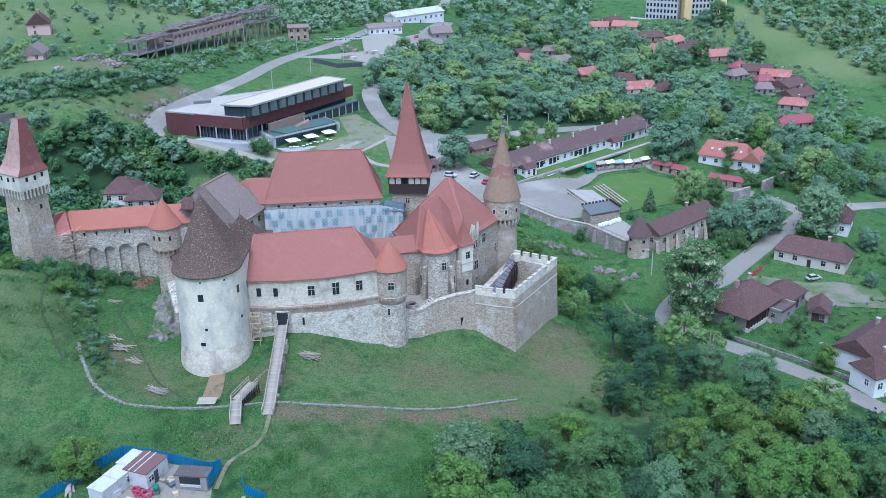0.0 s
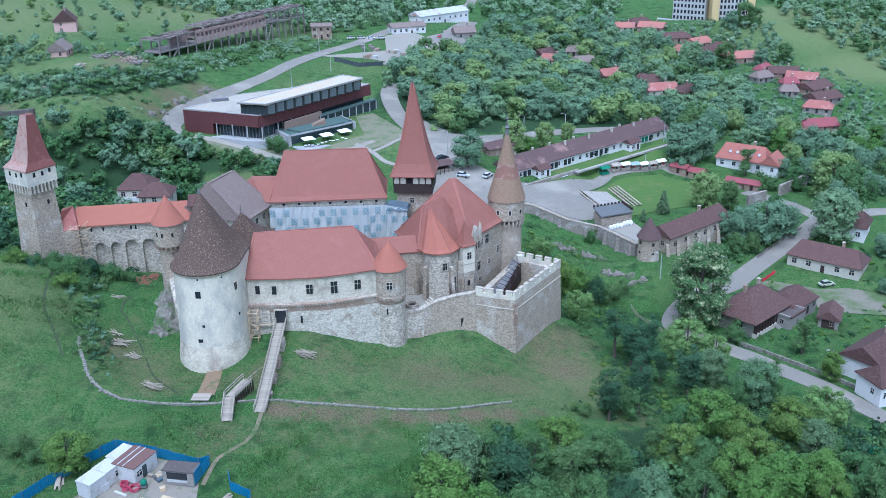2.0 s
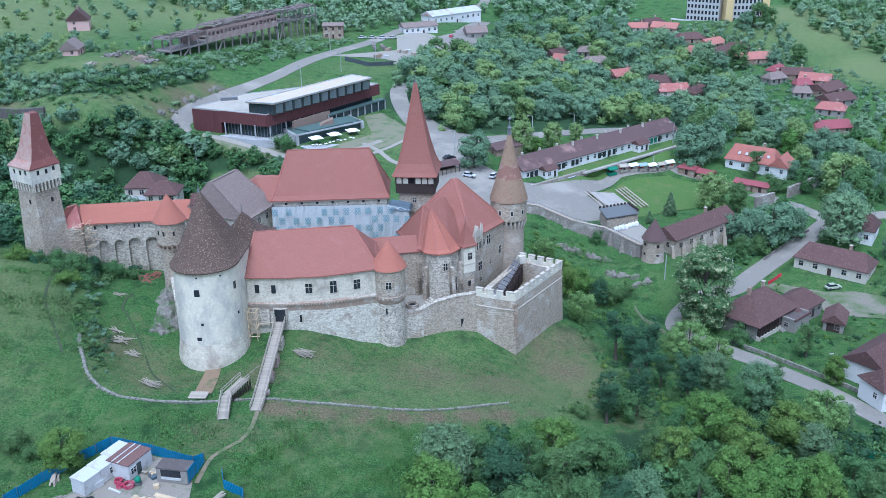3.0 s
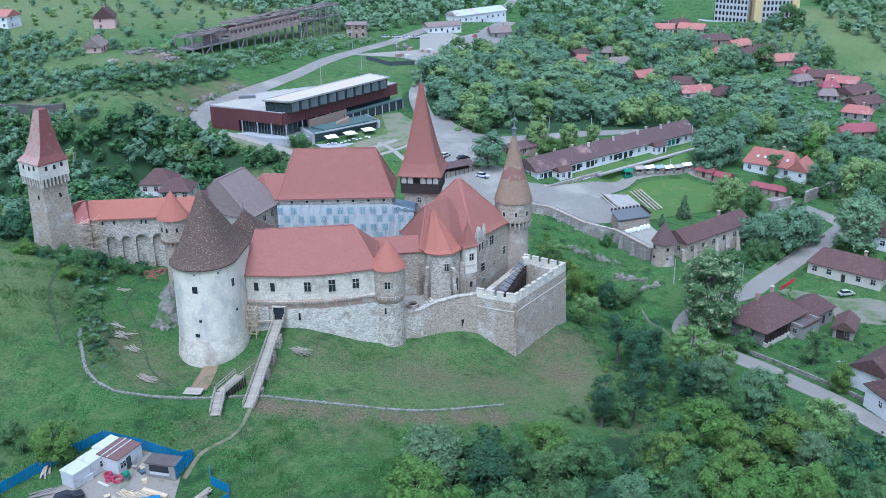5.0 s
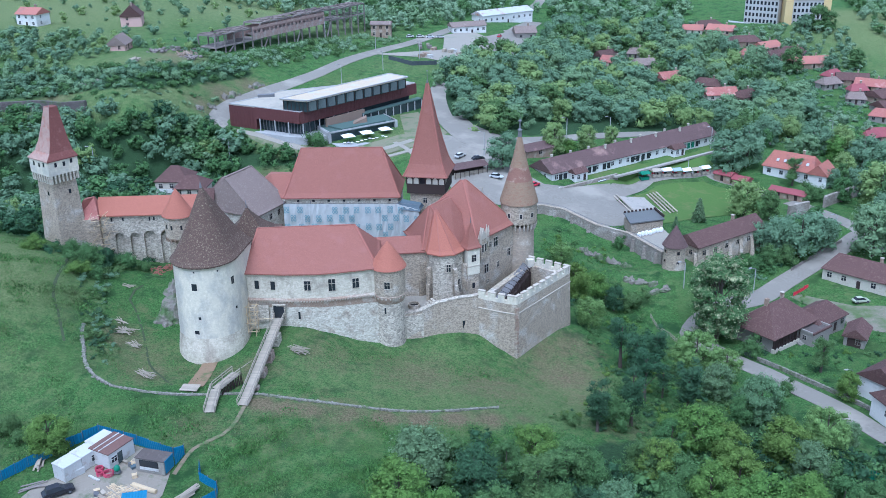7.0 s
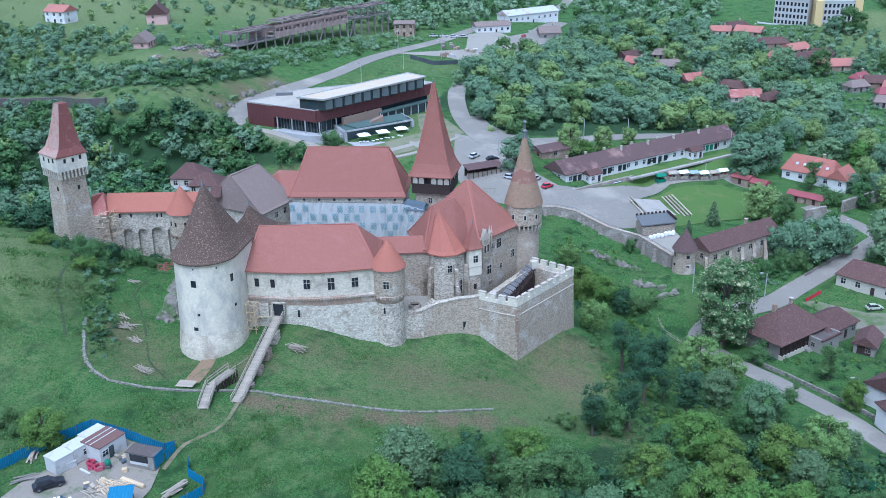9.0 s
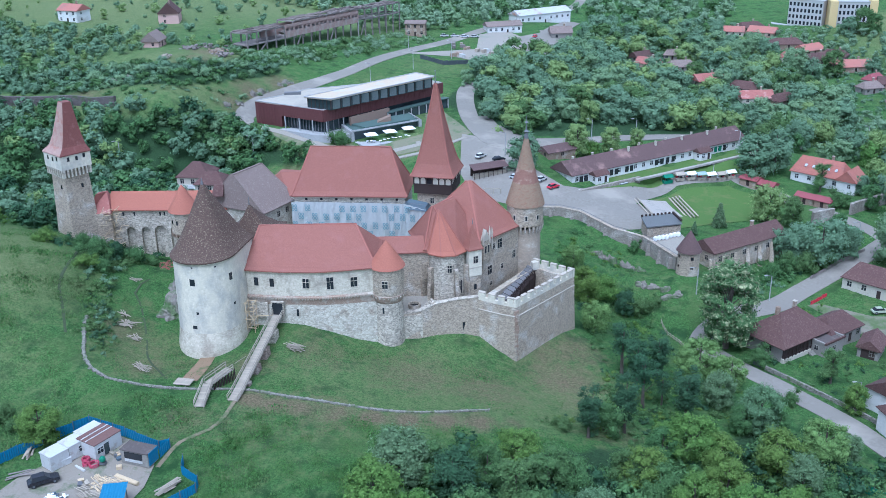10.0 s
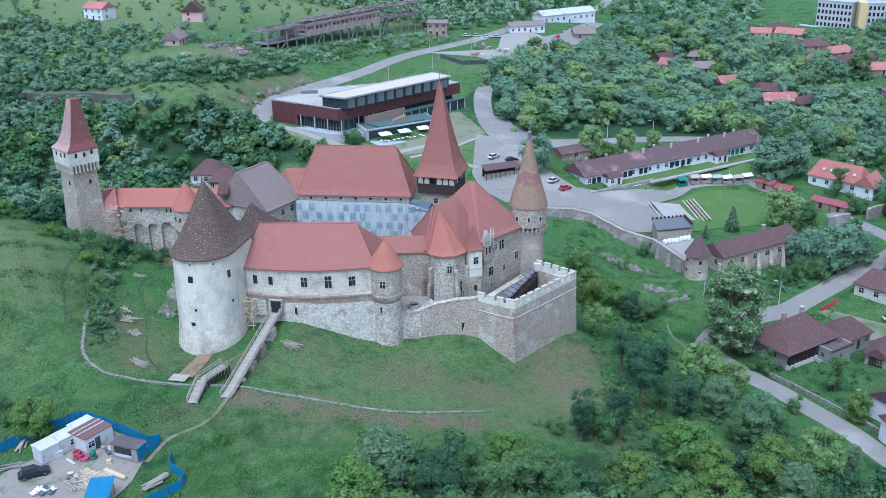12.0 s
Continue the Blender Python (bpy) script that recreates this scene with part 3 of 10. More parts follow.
def wall_along(name, pts, width, height, mat, label, category="wall", kind="structure", step=2.0, sink=0.6, level=None):
    """A low wall that follows the ground along a curve."""
    line = smooth_line(pts, step)
    z = land([p.x for p in line], [p.y for p in line])
    rings = []
    for i, p in enumerate(line):
        d = (line[min(i + 1, len(line) - 1)] - line[max(i - 1, 0)]).normalized()
        s = Vector((-d.y, d.x)) * width / 2
        top = float(z[i]) + height if level is None else level[0] + (level[1] - level[0]) * i / (len(line) - 1)
        rings.append([(p.x - s.x, p.y - s.y, float(z[i]) - sink), (p.x + s.x, p.y + s.y, float(z[i]) - sink), (p.x + s.x, p.y + s.y, top), (p.x - s.x, p.y - s.y, top)])
    return solo(name, loft(bmesh.new(), rings), mat, label, category, kind=kind)

# ---- the castle ----


def drum_outline(r, back=172.0, n=28):
    """Round front and straight sides: the drum tower's plan, anticlockwise from its back right."""
    cx, cy = -44.8, 162.8
    arc = [(cx + r * math.cos(a), cy + r * math.sin(a)) for a in (math.pi + math.pi * i / n for i in range(n + 1))]
    return arc + [(cx + r, back), (cx - r + 1.5, back)]


def build_drum():
    t = thing("drum_tower", (-45, 164, -3), "squat round whitewashed castle tower with a brown tiled roof", "tower")
    part("wall", loft(bmesh.new(), [[(x, y, z) for x, y in drum_outline(r)] for r, z in ((6.7, -5), (6.6, -1), (6.25, 3), (5.95, 17.7))]), PLASTER, t, "white limewashed round wall")
    part("plinth", loft(bmesh.new(), [[(x, y, z) for x, y in drum_outline(r)] for r, z in ((6.95, -5), (6.75, -0.5), (6.42, 1.8), (6.26, 3.1))]), LIME_PALE, t, "bare grey stone foot")
    part("cornice", loft(bmesh.new(), [[(x, y, z) for x, y in drum_outline(r)] for r, z in ((6.05, 17.0), (6.15, 17.2), (6.25, 17.72))]), PLASTER, t, "moulded plaster cornice")
    ev = drum_outline(6.45, 172.2)
    apex = [(-46.3 + (x + 44.8) * 0.03, 168.2 + (y - 162.8) * 0.03) for x, y in ev]
    part("roof", roof(ev, apex, 17.75, 29.5, ((0, 0), (0.10, 0.05), (0.28, 0.19), (0.6, 0.53), (1, 1))), TILE_LICHEN, t, "steep brown tiled roof spotted with lichen")
    part("finial", lathe(-46.3, 168.2, ((0.3, 29.3), (0.22, 29.8), (0.05, 30.6)), 10), IRON, t)
    for a, z, w, h in ((-92, 13.7, 1.0, 1.35), (-18, 13.7, 0.8, 1.5), (-88, 7.4, 0.5, 0.5), (-96, 4.4, 0.9, 0.7), (-16, 8.0, 0.5, 0.5), (-90, 16.7, .3, .3), (-48, 16.6, .3, .3)):
        r = 6.21 - 0.0204 * (z - 3)
        opening(t, -44.8 + r * math.cos(radians(a)), 162.8 + r * math.sin(radians(a)), z, a, w, h)


def build_east_wing():
    t = thing("east_wing", (-26, 172, -4), "long white castle wing with a red hipped roof", "castle wing")
    front = [(-38.6, 167.0), (-31, 167.2), (-24.7, 168.0), (-20.5, 169.3), (-13.6, 172.0)]
    back = [(-16, 186), (-38.6, 184)]
    base = [-3.0, -2.5, -4.0, -4.5, -5.0, -4, -4]
    plan = front + back
    part("lower_wall", loft(bmesh.new(), [[(x, y, z) for (x, y), z in zip(grown(plan, 0.55), base)], [(x, y, 7.0) for x, y in grown(plan, 0.12)]]), LIME, t, "patchy pale stone lower wall")
    part("wall", prism(plan, 6.6, 12.5), LIME_PALE, t, "weathered white wall")
    part("string_course", loft(bmesh.new(), [[(x, y, z) for x, y in grown(plan, d)] for d, z in ((0.18, 5.0), (0.22, 6.6), (0.42, 6.7), (0.42, 7.0), (0.03, 7.25))]), BRICKY, t, "brown brick band with corbels")
    pieces("corbel", box((0, 0, 0), (0.22, 0.3, 0.22)), ROUGHSTONE, t, [spot(p.x, p.y - 0.42, 6.72) for p in smooth_line(front, 0.55)])
    part("cornice", loft(bmesh.new(), [[(x, y, z) for x, y in grown(plan, d)] for d, z in ((0.02, 12.0), (0.2, 12.3), (0.25, 12.55))]), PLASTER, t)
    ev = grown(plan, 0.45)
    top = [(-38.4, 175.6), (-33, 176.2), (-29, 177.2), (-24, 178.4), (-19.3, 179.4), (-19.3, 179.4), (-38.4, 175.7)]
    part("roof", roof(ev, top, 12.6, 18.6, ((0, 0), (0.1, 0.06), (1, 1))), TILE, t, "smooth red tiled roof")
    hip_tiles(t, [ev[4], ev[0]], [top[4], top[0]], 12.6, 18.6, ((0, 0), (0.1, 0.06), (1, 1)))
    for x, y, z, w, h in ((-36.6, 166.95, 10.1, 0.85, 1.7), (-33.4, 167.05, 10.0, 0.85, 1.7)):
        opening(t, x, y, z, -90, w, h, "window")
    for x, y, z, f, w, h in ((-26.6, 167.65, 10.0, -85, 1.25, 2.0), (-22.0, 168.75, 9.9, -74, 1.3, 2.5), (-17.6, 170.35, 9.8, -69, 1.25, 2.0)):
        window(t, x, y, z, f, w, h, 1)
    opening(t, -28.4, 166.85, 3.9, -88, 0.4, 1.5)
    for x, z, w in ((-17.4, 5.9, 0.9), (-18.0, 1.3, 0.3), (-20.0, 0.6, 0.25), (-16.0, 1.6, 0.35)):
        opening(t, x, 167.0 + (x + 38.6) * 0.125 + 1.1 * max(0, x + 24) * 0.16, z, -70, w, w * 0.8)
    # solid block; the passage's shade is put into its dark colour
    part("gate", box((-32.3, 166.35, 4.75), (2.2, 0.5, 2.7)), GLASSY, t, "dark open gateway")
    bm = bmesh.new()
    for x in (-33.5, -31.1):
        box((x, 166.3, 4.7), (0.22, 0.56, 2.8), 0, bm)
    box((-32.3, 166.3, 6.2), (2.7, 0.56, 0.22), 0, bm)
    part("gate_surround", bm, ROUGHSTONE, t, "pale stone surround")
    # brick panel beside the gate
    part("brick_panel", box((-36.2, 166.45, 4.2), (3.6, 0.25, 3.4)), ROUGHSTONE, t, "exposed old masonry")
    # low link roof behind the turret
    lk = [(-16.5, 184.0), (-6.5, 186.4), (-7.5, 190), (-18, 188.4)]
    part("link_wall", prism(lk, -2, 10.4), STONE, t)
    part("link_roof", roof(grown(lk, 0.3), [(-17.5, 186.4), (-7.2, 189.0), (-7.3, 189.4), (-17.8, 187.0)], 10.4, 12.9), TILE, t, "low red link roof")


def build_turret():
    t = thing("round_turret", (-11.7, 174, -5), "round stone wall turret with a red conical roof", "turret")
    part("shaft", lathe(-11.7, 174, ((3.25, -6), (3.05, -2), (2.95, 5.2)), 40), ROUGHSTONE, t, "pale rubble shaft")
    part("corbel_band", lathe(-11.7, 174, ((2.9, 4.9), (3.15, 5.4), (3.3, 6.0), (3.42, 6.6), (3.3, 6.7)), 40), BRICKY, t, "brown corbelled band")
    part("wall", lathe(-11.7, 174, ((3.3, 6.5), (3.3, 12.3)), 40), STONE, t)
    pieces("corbel", box((0, 0, 0), (0.34, 0.26, 0.26)), ROUGHSTONE, t, [spot(-11.7 + 3.35 * math.cos(a), 174 + 3.35 * math.sin(a), 6.25, a) for a in (2 * math.pi * i / 24 for i in range(24))])
    part("roof", lathe(-11.7, 174, ((3.45, 12.2), (3.65, 12.25), (3.35, 12.75), (2.6, 13.9), (1.3, 15.9), (0.05, 17.5)), 40), TILE_BRIGHT, t, "bell-shaped red tiled roof")
    window(t, -11.4, 170.68, 9.3, -88, 1.1, 1.5, 1)
    window(t, -14.5, 172.3, 9.5, -150, 1.0, 1.4, 1)
    opening(t, -12.0, 171.0, 3.6, -92, 0.35, 1.3)
    opening(t, -14.2, 172.4, 3.9, -150, 0.3, 1.2)


def build_hall():
    t = thing("great_hall", (-28, 211, 0), "great hall wrapped in printed scaffold sheeting under a tall red roof", "hall")
    plan = [(-41.3, 204.6), (-15.6, 207.6), (-16.6, 219.5), (-42.3, 216.5)]
    part("wall", prism(plan, -2, 15.2), LIME, t)
    part("cornice", prism(grown(plan, 0.25), 14.6, 15.1), PLASTER, t)
    part("roof", roof(grown(plan, 0.6), [(-38.6, 210.8), (-20.0, 213.0), (-20.1, 213.4), (-38.7, 211.2)], 15.15, 25.1, ((0, 0), (0.13, 0.09), (0.35, 0.32), (1, 1))), TILE, t, "tall smooth red hipped roof")
    hip_tiles(t, grown(plan, 0.6), [(-38.6, 210.8), (-20.0, 213.0), (-20.1, 213.4), (-38.7, 211.2)], 15.15, 25.1, ((0, 0), (0.13, 0.09), (0.35, 0.32), (1, 1)))
    bm = bmesh.new()
    beam((-38.8, 211, 25.15), (-19.8, 213.2, 25.15), 0.35, 0.25, bm)
    part("ridge_cap", bm, TILE, t)
    for i in range(7):
        x = -38.5 + 3.5 * i
        opening(t, x, 204.75 + (x + 41.3) * 0.117 - 0.15, 14.25, -83, 0.55, 0.5)


def build_scaffold():
    """Printed sheets hung on tube scaffolding before the hall."""
    t = thing("scaffold_sheeting", (-26, 203, 0), "pale blue-white scaffold sheeting printed with grey-green rosettes", "scaffolding")
    fold = random.Random(3)
    pts = [(-41.4, 202.6), (-35.2, 203.2), (-27.5, 203.6), (-20.2, 204.4), (-15.0, 205.0), (-10.2, 204.2)]
    tops = [14.2, 14.2, 14.3, 14.2, 14.1, 13.2]
    for i, (a, b) in enumerate(zip(pts, pts[1:])):
        bm = bmesh.new()
        k, m = 14, 8
        grid = [[None] * (m + 1) for _ in range(k + 1)]
        for u in range(k + 1):
            for v in range(m + 1):
                s = u / k
                x, y = a[0] + (b[0] - a[0]) * s, a[1] + (b[1] - a[1]) * s
                z = -1 + (tops[i] + (tops[i + 1] - tops[i]) * s + 1) * v / m
                grid[u][v] = bm.verts.new((x, y + fold.uniform(-0.10, 0.10) - 0.12 * math.sin(u * 1.3), z))
        for u in range(k):
            for v in range(m):
                bm.faces.new((grid[u][v], grid[u + 1][v], grid[u + 1][v + 1], grid[u][v + 1]))
        s = part("sheet", bm, SHEET, t, "pale translucent printed sheet")
        md = s.modifiers.new("thickness", "SOLIDIFY")
        md.thickness = 0.03
        # rosettes printed in rows
        bm = bmesh.new()
        for ox in (-0.33, 0.33):
            for oz, rr in ((0.42, 0.40), (-0.42, 0.40), (0.0, 0.16)):
                rim = [[bm.verts.new((ox + k * 0.80 * rr * math.sin(w), 0, oz + k * rr * math.cos(w))) for w in (math.pi * 2 * j / 14 for j in range(14))] for k in (1.0, 0.52)]
                for j in range(14):
                    k2 = (j + 1) % 14
                    bm.faces.new((rim[0][j], rim[0][k2], rim[1][k2], rim[1][j]))
        n = max(2, int((b[0] - a[0]) / 2.35))
        ang = math.atan2(b[1] - a[1], b[0] - a[0])
        spots_at = []
        for r in range(5):
            for c in range(n):
                q = (c + 0.5 + (0.25 if r % 2 else -0.25) + fold.uniform(-0.05, .05)) / n
                dz = fold.uniform(-0.1, 0.1)
                if fold.random() < 0.16 or not 0.04 < q < 0.96:
                    continue
                spots_at.append(spot(a[0] + (b[0] - a[0]) * q, a[1] + (b[1] - a[1]) * q - 0.24, 12.9 - 2.05 * r + dz, ang))
        pieces("rosette", bm, PRINT, s, spots_at)
    bm = bmesh.new()
    for p, z in zip(pts, tops):
        beam((p[0], p[1] + 0.35, -2), (p[0], p[1] + 0.35, z + 0.6), 0.09, 0.09, bm)
    for a, b in zip(pts, pts[1:]):
        beam((a[0], a[1] + 0.4, 14.3), (b[0], b[1] + 0.4, 14.2), 0.08, 0.08, bm)
    part("scaffold_tubes", bm, IRON, t)
    # dark tarpaulin at the corner by the wooden tower
    bm = bmesh.new()
    loft(bm, [[(-14.6, 205.2, 14.0), (-10.2, 204.9, 13.6), (-9.9, 206.4, 14.2), (-14.4, 206.8, 14.8)], [(-14.8, 204.6, 13.0), (-9.9, 203.9, 12.9), (-9.5, 207.4, 13.2), (-15.8, 207.6, 13.4)]])
    part("tarpaulin", bm, TARP, t, "dark blue-grey tarpaulin")


def build_wood_tower():
    t = thing("wooden_gallery_tower", (-8.9, 211.8, 0), "square castle tower with a half-timbered gallery and a tall red spire", "tower")
    cx, cy, deg = -8.8, 211.8, -3.0
    part("shaft", prism(oblong(cx, cy, 7.6, 7.6, deg), -3, 16.6), STONE, t, "plastered stone shaft")
    part("lower_boarding", prism(oblong(cx, cy, 8.9, 8.9, deg), 16.0, 18.25), TIMBER, t, "dark stained boarding")
    # solid core behind the posts, coloured as dark as the gallery's inner shade
    part("gallery_core", prism(oblong(cx, cy, 7.9, 7.9, deg), 18.2, 20.2), GLASSY, t, "dark open gallery")
    c, s = math.cos(radians(deg)), math.sin(radians(deg))

    def lay(u, v, z):
        return (cx + u * c - v * s, cy + u * s + v * c, z)
    post = box((0, 0, 0), (0.26, 0.26, 2.2))
    places, braces, panels = [], [], []
    for (u0, v0, u1, v1) in ((-4.4, -4.4, 4.4, -4.4), (4.4, -4.4, 4.4, 4.4), (4.4, 4.4, -4.4, 4.4), (-4.4, 4.4, -4.4, -4.4)):
        bm = bmesh.new()
        for z in (18.2, 20.25):
            beam(lay(u0, v0, z), lay(u1, v1, z), 0.24, 0.24, bm)
        part("gallery_rail", bm, TIMBER, t)

        def along(q):
            return u0 + (u1 - u0) * q, v0 + (v1 - v0) * q
        for i in range(7):
            q = i / 6
            if i < 6:
                places.append(spot(*lay(*along(q), 19.2), radians(deg)))
                mid = lay(*along(q + 1 / 12), 20.12)
                braces += [bar_spot(lay(*along(q + 0.012), 19.45), mid), bar_spot(lay(*along(q + 1 / 6 - 0.012), 19.45), mid)]
                if i != 2:
                    m0, m1 = along(q + 0.01), along(q + 1 / 6 - 0.01)
                    panels.append(bar_spot(lay(m0[0] * 0.985, m0[1] * 0.985, 19.15), lay(m1[0] * 0.985, m1[1] * 0.985, 19.15)))
    pieces("post", post, TIMBER, t, places)
    pieces("brace", box((0, 0, 0), (1, 0.14, 0.14)), TIMBER, t, braces)
    pieces("panel", box((0, 0, 0), (1, 0.1, 1.75)), PLASTER, t, panels, "white plastered panel")
    ev = oblong(cx, cy, 10.2, 10.2, deg)
    tp = oblong(cx, cy, 0.35, 0.35, deg)
    part("spire", roof(ev, tp, 20.2, 40.6, ((0, 0), (0.09, 0.035), (0.26, 0.13), (0.45, 0.31), (0.7, 0.60), (1, 1)), 0.2), TILE, t, "very tall red tiled spire with flared eaves")
    hip_tiles(t, ev, tp, 20.2, 40.6, ((0, 0), (0.09, 0.035), (0.26, 0.13), (0.45, 0.31), (0.7, 0.60), (1, 1)))
    part("finial", lathe(cx, cy, ((0.22, 40.4), (0.16, 41.2), (0.06, 41.3), (0.05, 43.2), (0.25, 43.3), (0.03, 43.5)), 10), IRON, t, "grey metal finial")
    window(t, *lay(-0.3, -3.8, 14.2)[:2], 14.2, -93, 0.9, 1.2, 1)


def build_chapel():
    t = thing("chapel_wing", (-1, 196, -2), "gothic chapel and loggia wing with folded red roofs", "chapel")
    # main pyramid-roofed block
    main = [(4.3, 191.3), (11.6, 203.2), (1.0, 212.0), (-10.5, 199.0)]
    part("wall", prism(main, -4, 11.4), STONE, t, "grey stone wall with pale plaster patches")
    part("cornice", prism(grown(main, 0.2), 11.0, 11.45), TRIM, t)
    part("roof", roof(grown(main, 0.45), [(0.1, 202.0), (0.9, 202.4), (0.5, 202.8), (-0.4, 202.4)], 11.4, 21.2, ((0, 0), (0.1, 0.06), (1, 1))), TILE, t, "steep red tiled pyramid roof")
    hip_tiles(t, grown(main, 0.45), [(0.1, 202.0), (0.9, 202.4), (0.5, 202.8), (-0.4, 202.4)], 11.4, 21.2, ((0, 0), (0.1, 0.06), (1, 1)))
    # nave, running to the apse
    nave = [(-6.6, 186.6), (0.4, 187.2), (3.4, 196.5), (-9.5, 200.0), (-12.0, 196.6)]
    part("nave_wall", prism(nave, -3, 10.8), STONE, t)
    part("nave_roof", roof(grown(nave, 0.45), [(-5.8, 190.6), (-5.4, 190.8), (-2.0, 197), (-2.6, 198), (-5.9, 191.0)], 10.8, 18.9, ((0, 0), (0.1, 0.05), (1, 1))), TILE, t, "red tiled nave roof")
    hip_tiles(t, grown(nave, 0.45), [(-5.8, 190.6), (-5.4, 190.8), (-2.0, 197), (-2.6, 198), (-5.9, 191.0)], 10.8, 18.9, ((0, 0), (0.1, 0.05), (1, 1)))
    apse = [(-6.4, 188.0), (-5.1, 184.9), (-2.6, 184.0), (0.1, 184.9), (1.6, 187.4), (0.6, 190.5), (-4.5, 191.5)]
    part("apse_wall", loft(bmesh.new(), [[(x, y, -3) for x, y in grown(apse, 0.25)], [(x, y, 3) for x, y in grown(apse, 0.1)], [(x, y, 10.8) for x, y in apse]]), ROUGHSTONE, t, "many-sided apse wall")
    part("apse_roof", roof(grown(apse, 0.5), [(-4.2 + (x + 2.7) * 0.02, 189.6 + (y - 187.5) * 0.02) for x, y in apse], 10.75, 18.8, ((0, 0), (0.12, 0.07), (1, 1))), TILE_BRIGHT, t, "many-sided red tiled apse roof")
    hip_tiles(t, grown(apse, 0.5), [(-4.2 + (x + 2.7) * 0.02, 189.6 + (y - 187.5) * 0.02) for x, y in apse], 10.75, 18.8, ((0, 0), (0.12, 0.07), (1, 1)), None, 0.18)
    for x, y, a in ((-6.7, 186.6, -140), (-4.9, 184.3, -115), (0.3, 184.3, -60), (2.0, 187.0, -25)):
        bm = bmesh.new()
        ox, oy = math.cos(radians(a)), math.sin(radians(a))
        for d, zt in ((0.3, 8.2), (0.7, 4.6)):
            box((x + ox * d * 0.6, y + oy * d * 0.6, (zt - 3) / 2 - 0.5), (0.8 + d * 0.8, 0.7, zt + 3), radians(a), bm)
        part("buttress", bm, STONE, t, "stepped stone buttress")
    for x, y, z, f, w, h in ((-1.0, 184.35, 7.6, -70, 0.9, 1.6), (0.95, 186.15, 2.9, -35, 0.8, 3.2), (-5.9, 186.3, 3.4, -155, 0.8, 3.0)):
        window(t, x, y, z, f, w, h, 1)
    # square oriel turret
    oc = oblong(3.2, 188.4, 2.5, 2.5, 35)
    part("oriel_shaft", prism(oc, -3, 5.2), STONE, t)
    part("oriel_wall", prism(grown(oc, 0.18), 5.2, 11.5), PLASTER, t, "white plastered turret wall")
    part("oriel_band", prism(grown(oc, 0.28), 7.0, 7.25), TRIM, t)
    part("oriel_spire", roof(grown(oc, 0.5), [(3.2 + 0.05 * u, 188.4 + 0.05 * v) for u, v in ((-1, -1), (1, -1), (1, 1), (-1, 1))], 11.3, 16.5, ((0, 0), (0.15, 0.08), (0.6, 0.5), (1, 1))), TILE, t, "slim red spire")
    part("oriel_finial", lathe(3.2, 188.4, ((0.1, 16.3), (0.04, 17.6)), 8), IRON, t)
    window(t, 4.03, 187.25, 8.9, -55, 1.0, 1.5, 1)
    opening(t, 2.25, 187.5, 3.2, -145, 0.7, 1.2)
    opening(t, 3.92, 187.38, 2.6, -55, 0.6, 1.2)
    # loggia bays with gables and pinnacles along the facade
    dx, dy = 8.3 / 15.93, 13.6 / 15.93
    nx, ny = dy, -dx
    face = math.degrees(math.atan2(ny, nx))

    def on(u, d=0.0):
        return 3.3 + dx * u + nx * d, 189.6 + dy * u + ny * d
    for u in (3.0,):
        x, y = on(u, 0.45)
        b = part("loggia_bay", box((x, y, 9.4), (2.1, 1.1, 4.6), math.atan2(dy, dx)), STONE, t, "projecting gothic window bay")
        part("bay_corbel", loft(bmesh.new(), [[(on(u + p, q)[0], on(u + p, q)[1], z) for p, q in ((-0.9 * k, 0), (0.9 * k, 0), (0.9 * k, 0.9 * k), (-0.9 * k, 0.9 * k))] for k, z in ((0.15, 4.6), (0.7, 6.3), (1.1, 7.2))]), TRIM, b)
        g = bmesh.new()
        xa, ya = on(u - 1.05, 1.0)
        xb, yb = on(u + 1.05, 1.0)
        xc, yc = on(u, 1.0)
        loft(g, [[(xa, ya, 11.6), (xb, yb, 11.6), (xc, yc, 14.0)], [(xa - nx * 0.9, ya - ny * 0.9, 11.6), (xb - nx * 0.9, yb - ny * 0.9, 11.6), (xc - nx * 0.9, yc - ny * 0.9, 14.0)]])
        part("bay_gable", g, TRIM, b, "pale carved gable")
        for q in (-1.05, 1.05):
            px_, py_ = on(u + q, 0.95)
            part("pinnacle", lathe(px_, py_, ((0.24, 10.8), (0.24, 12.6), (0.34, 12.7), (0.05, 14.6)), 6), TRIM, b, "slim stone pinnacle")
        window(t, *on(u - 0.5, 1.06), 9.6, face, 0.65, 1.7, 0)
        window(t, *on(u + 0.5, 1.06), 9.6, face, 0.65, 1.7, 0)
    px_, py_ = on(5.6, 0.3)
    part("wall_pinnacle", lathe(px_, py_, ((0.20, 9.0), (0.20, 12.2), (0.28, 12.3), (0.04, 13.9)), 6), TRIM, t, "tall slim stone pinnacle")
    for u, z, w, h in ((8.6, 9.0, 1.5, 2.1), (6.6, 9.0, 0.8, 1.3), (5.2, 3.8, 1.4, 2.0), (13.6, 5.0, 1.1, 1.8), (5.6, 0.6, 0.8, 0.9), (9.4, 3.4, 0.8, 1.2)):
        window(t, *on(u, 0.02), z, face, w, h, 1)


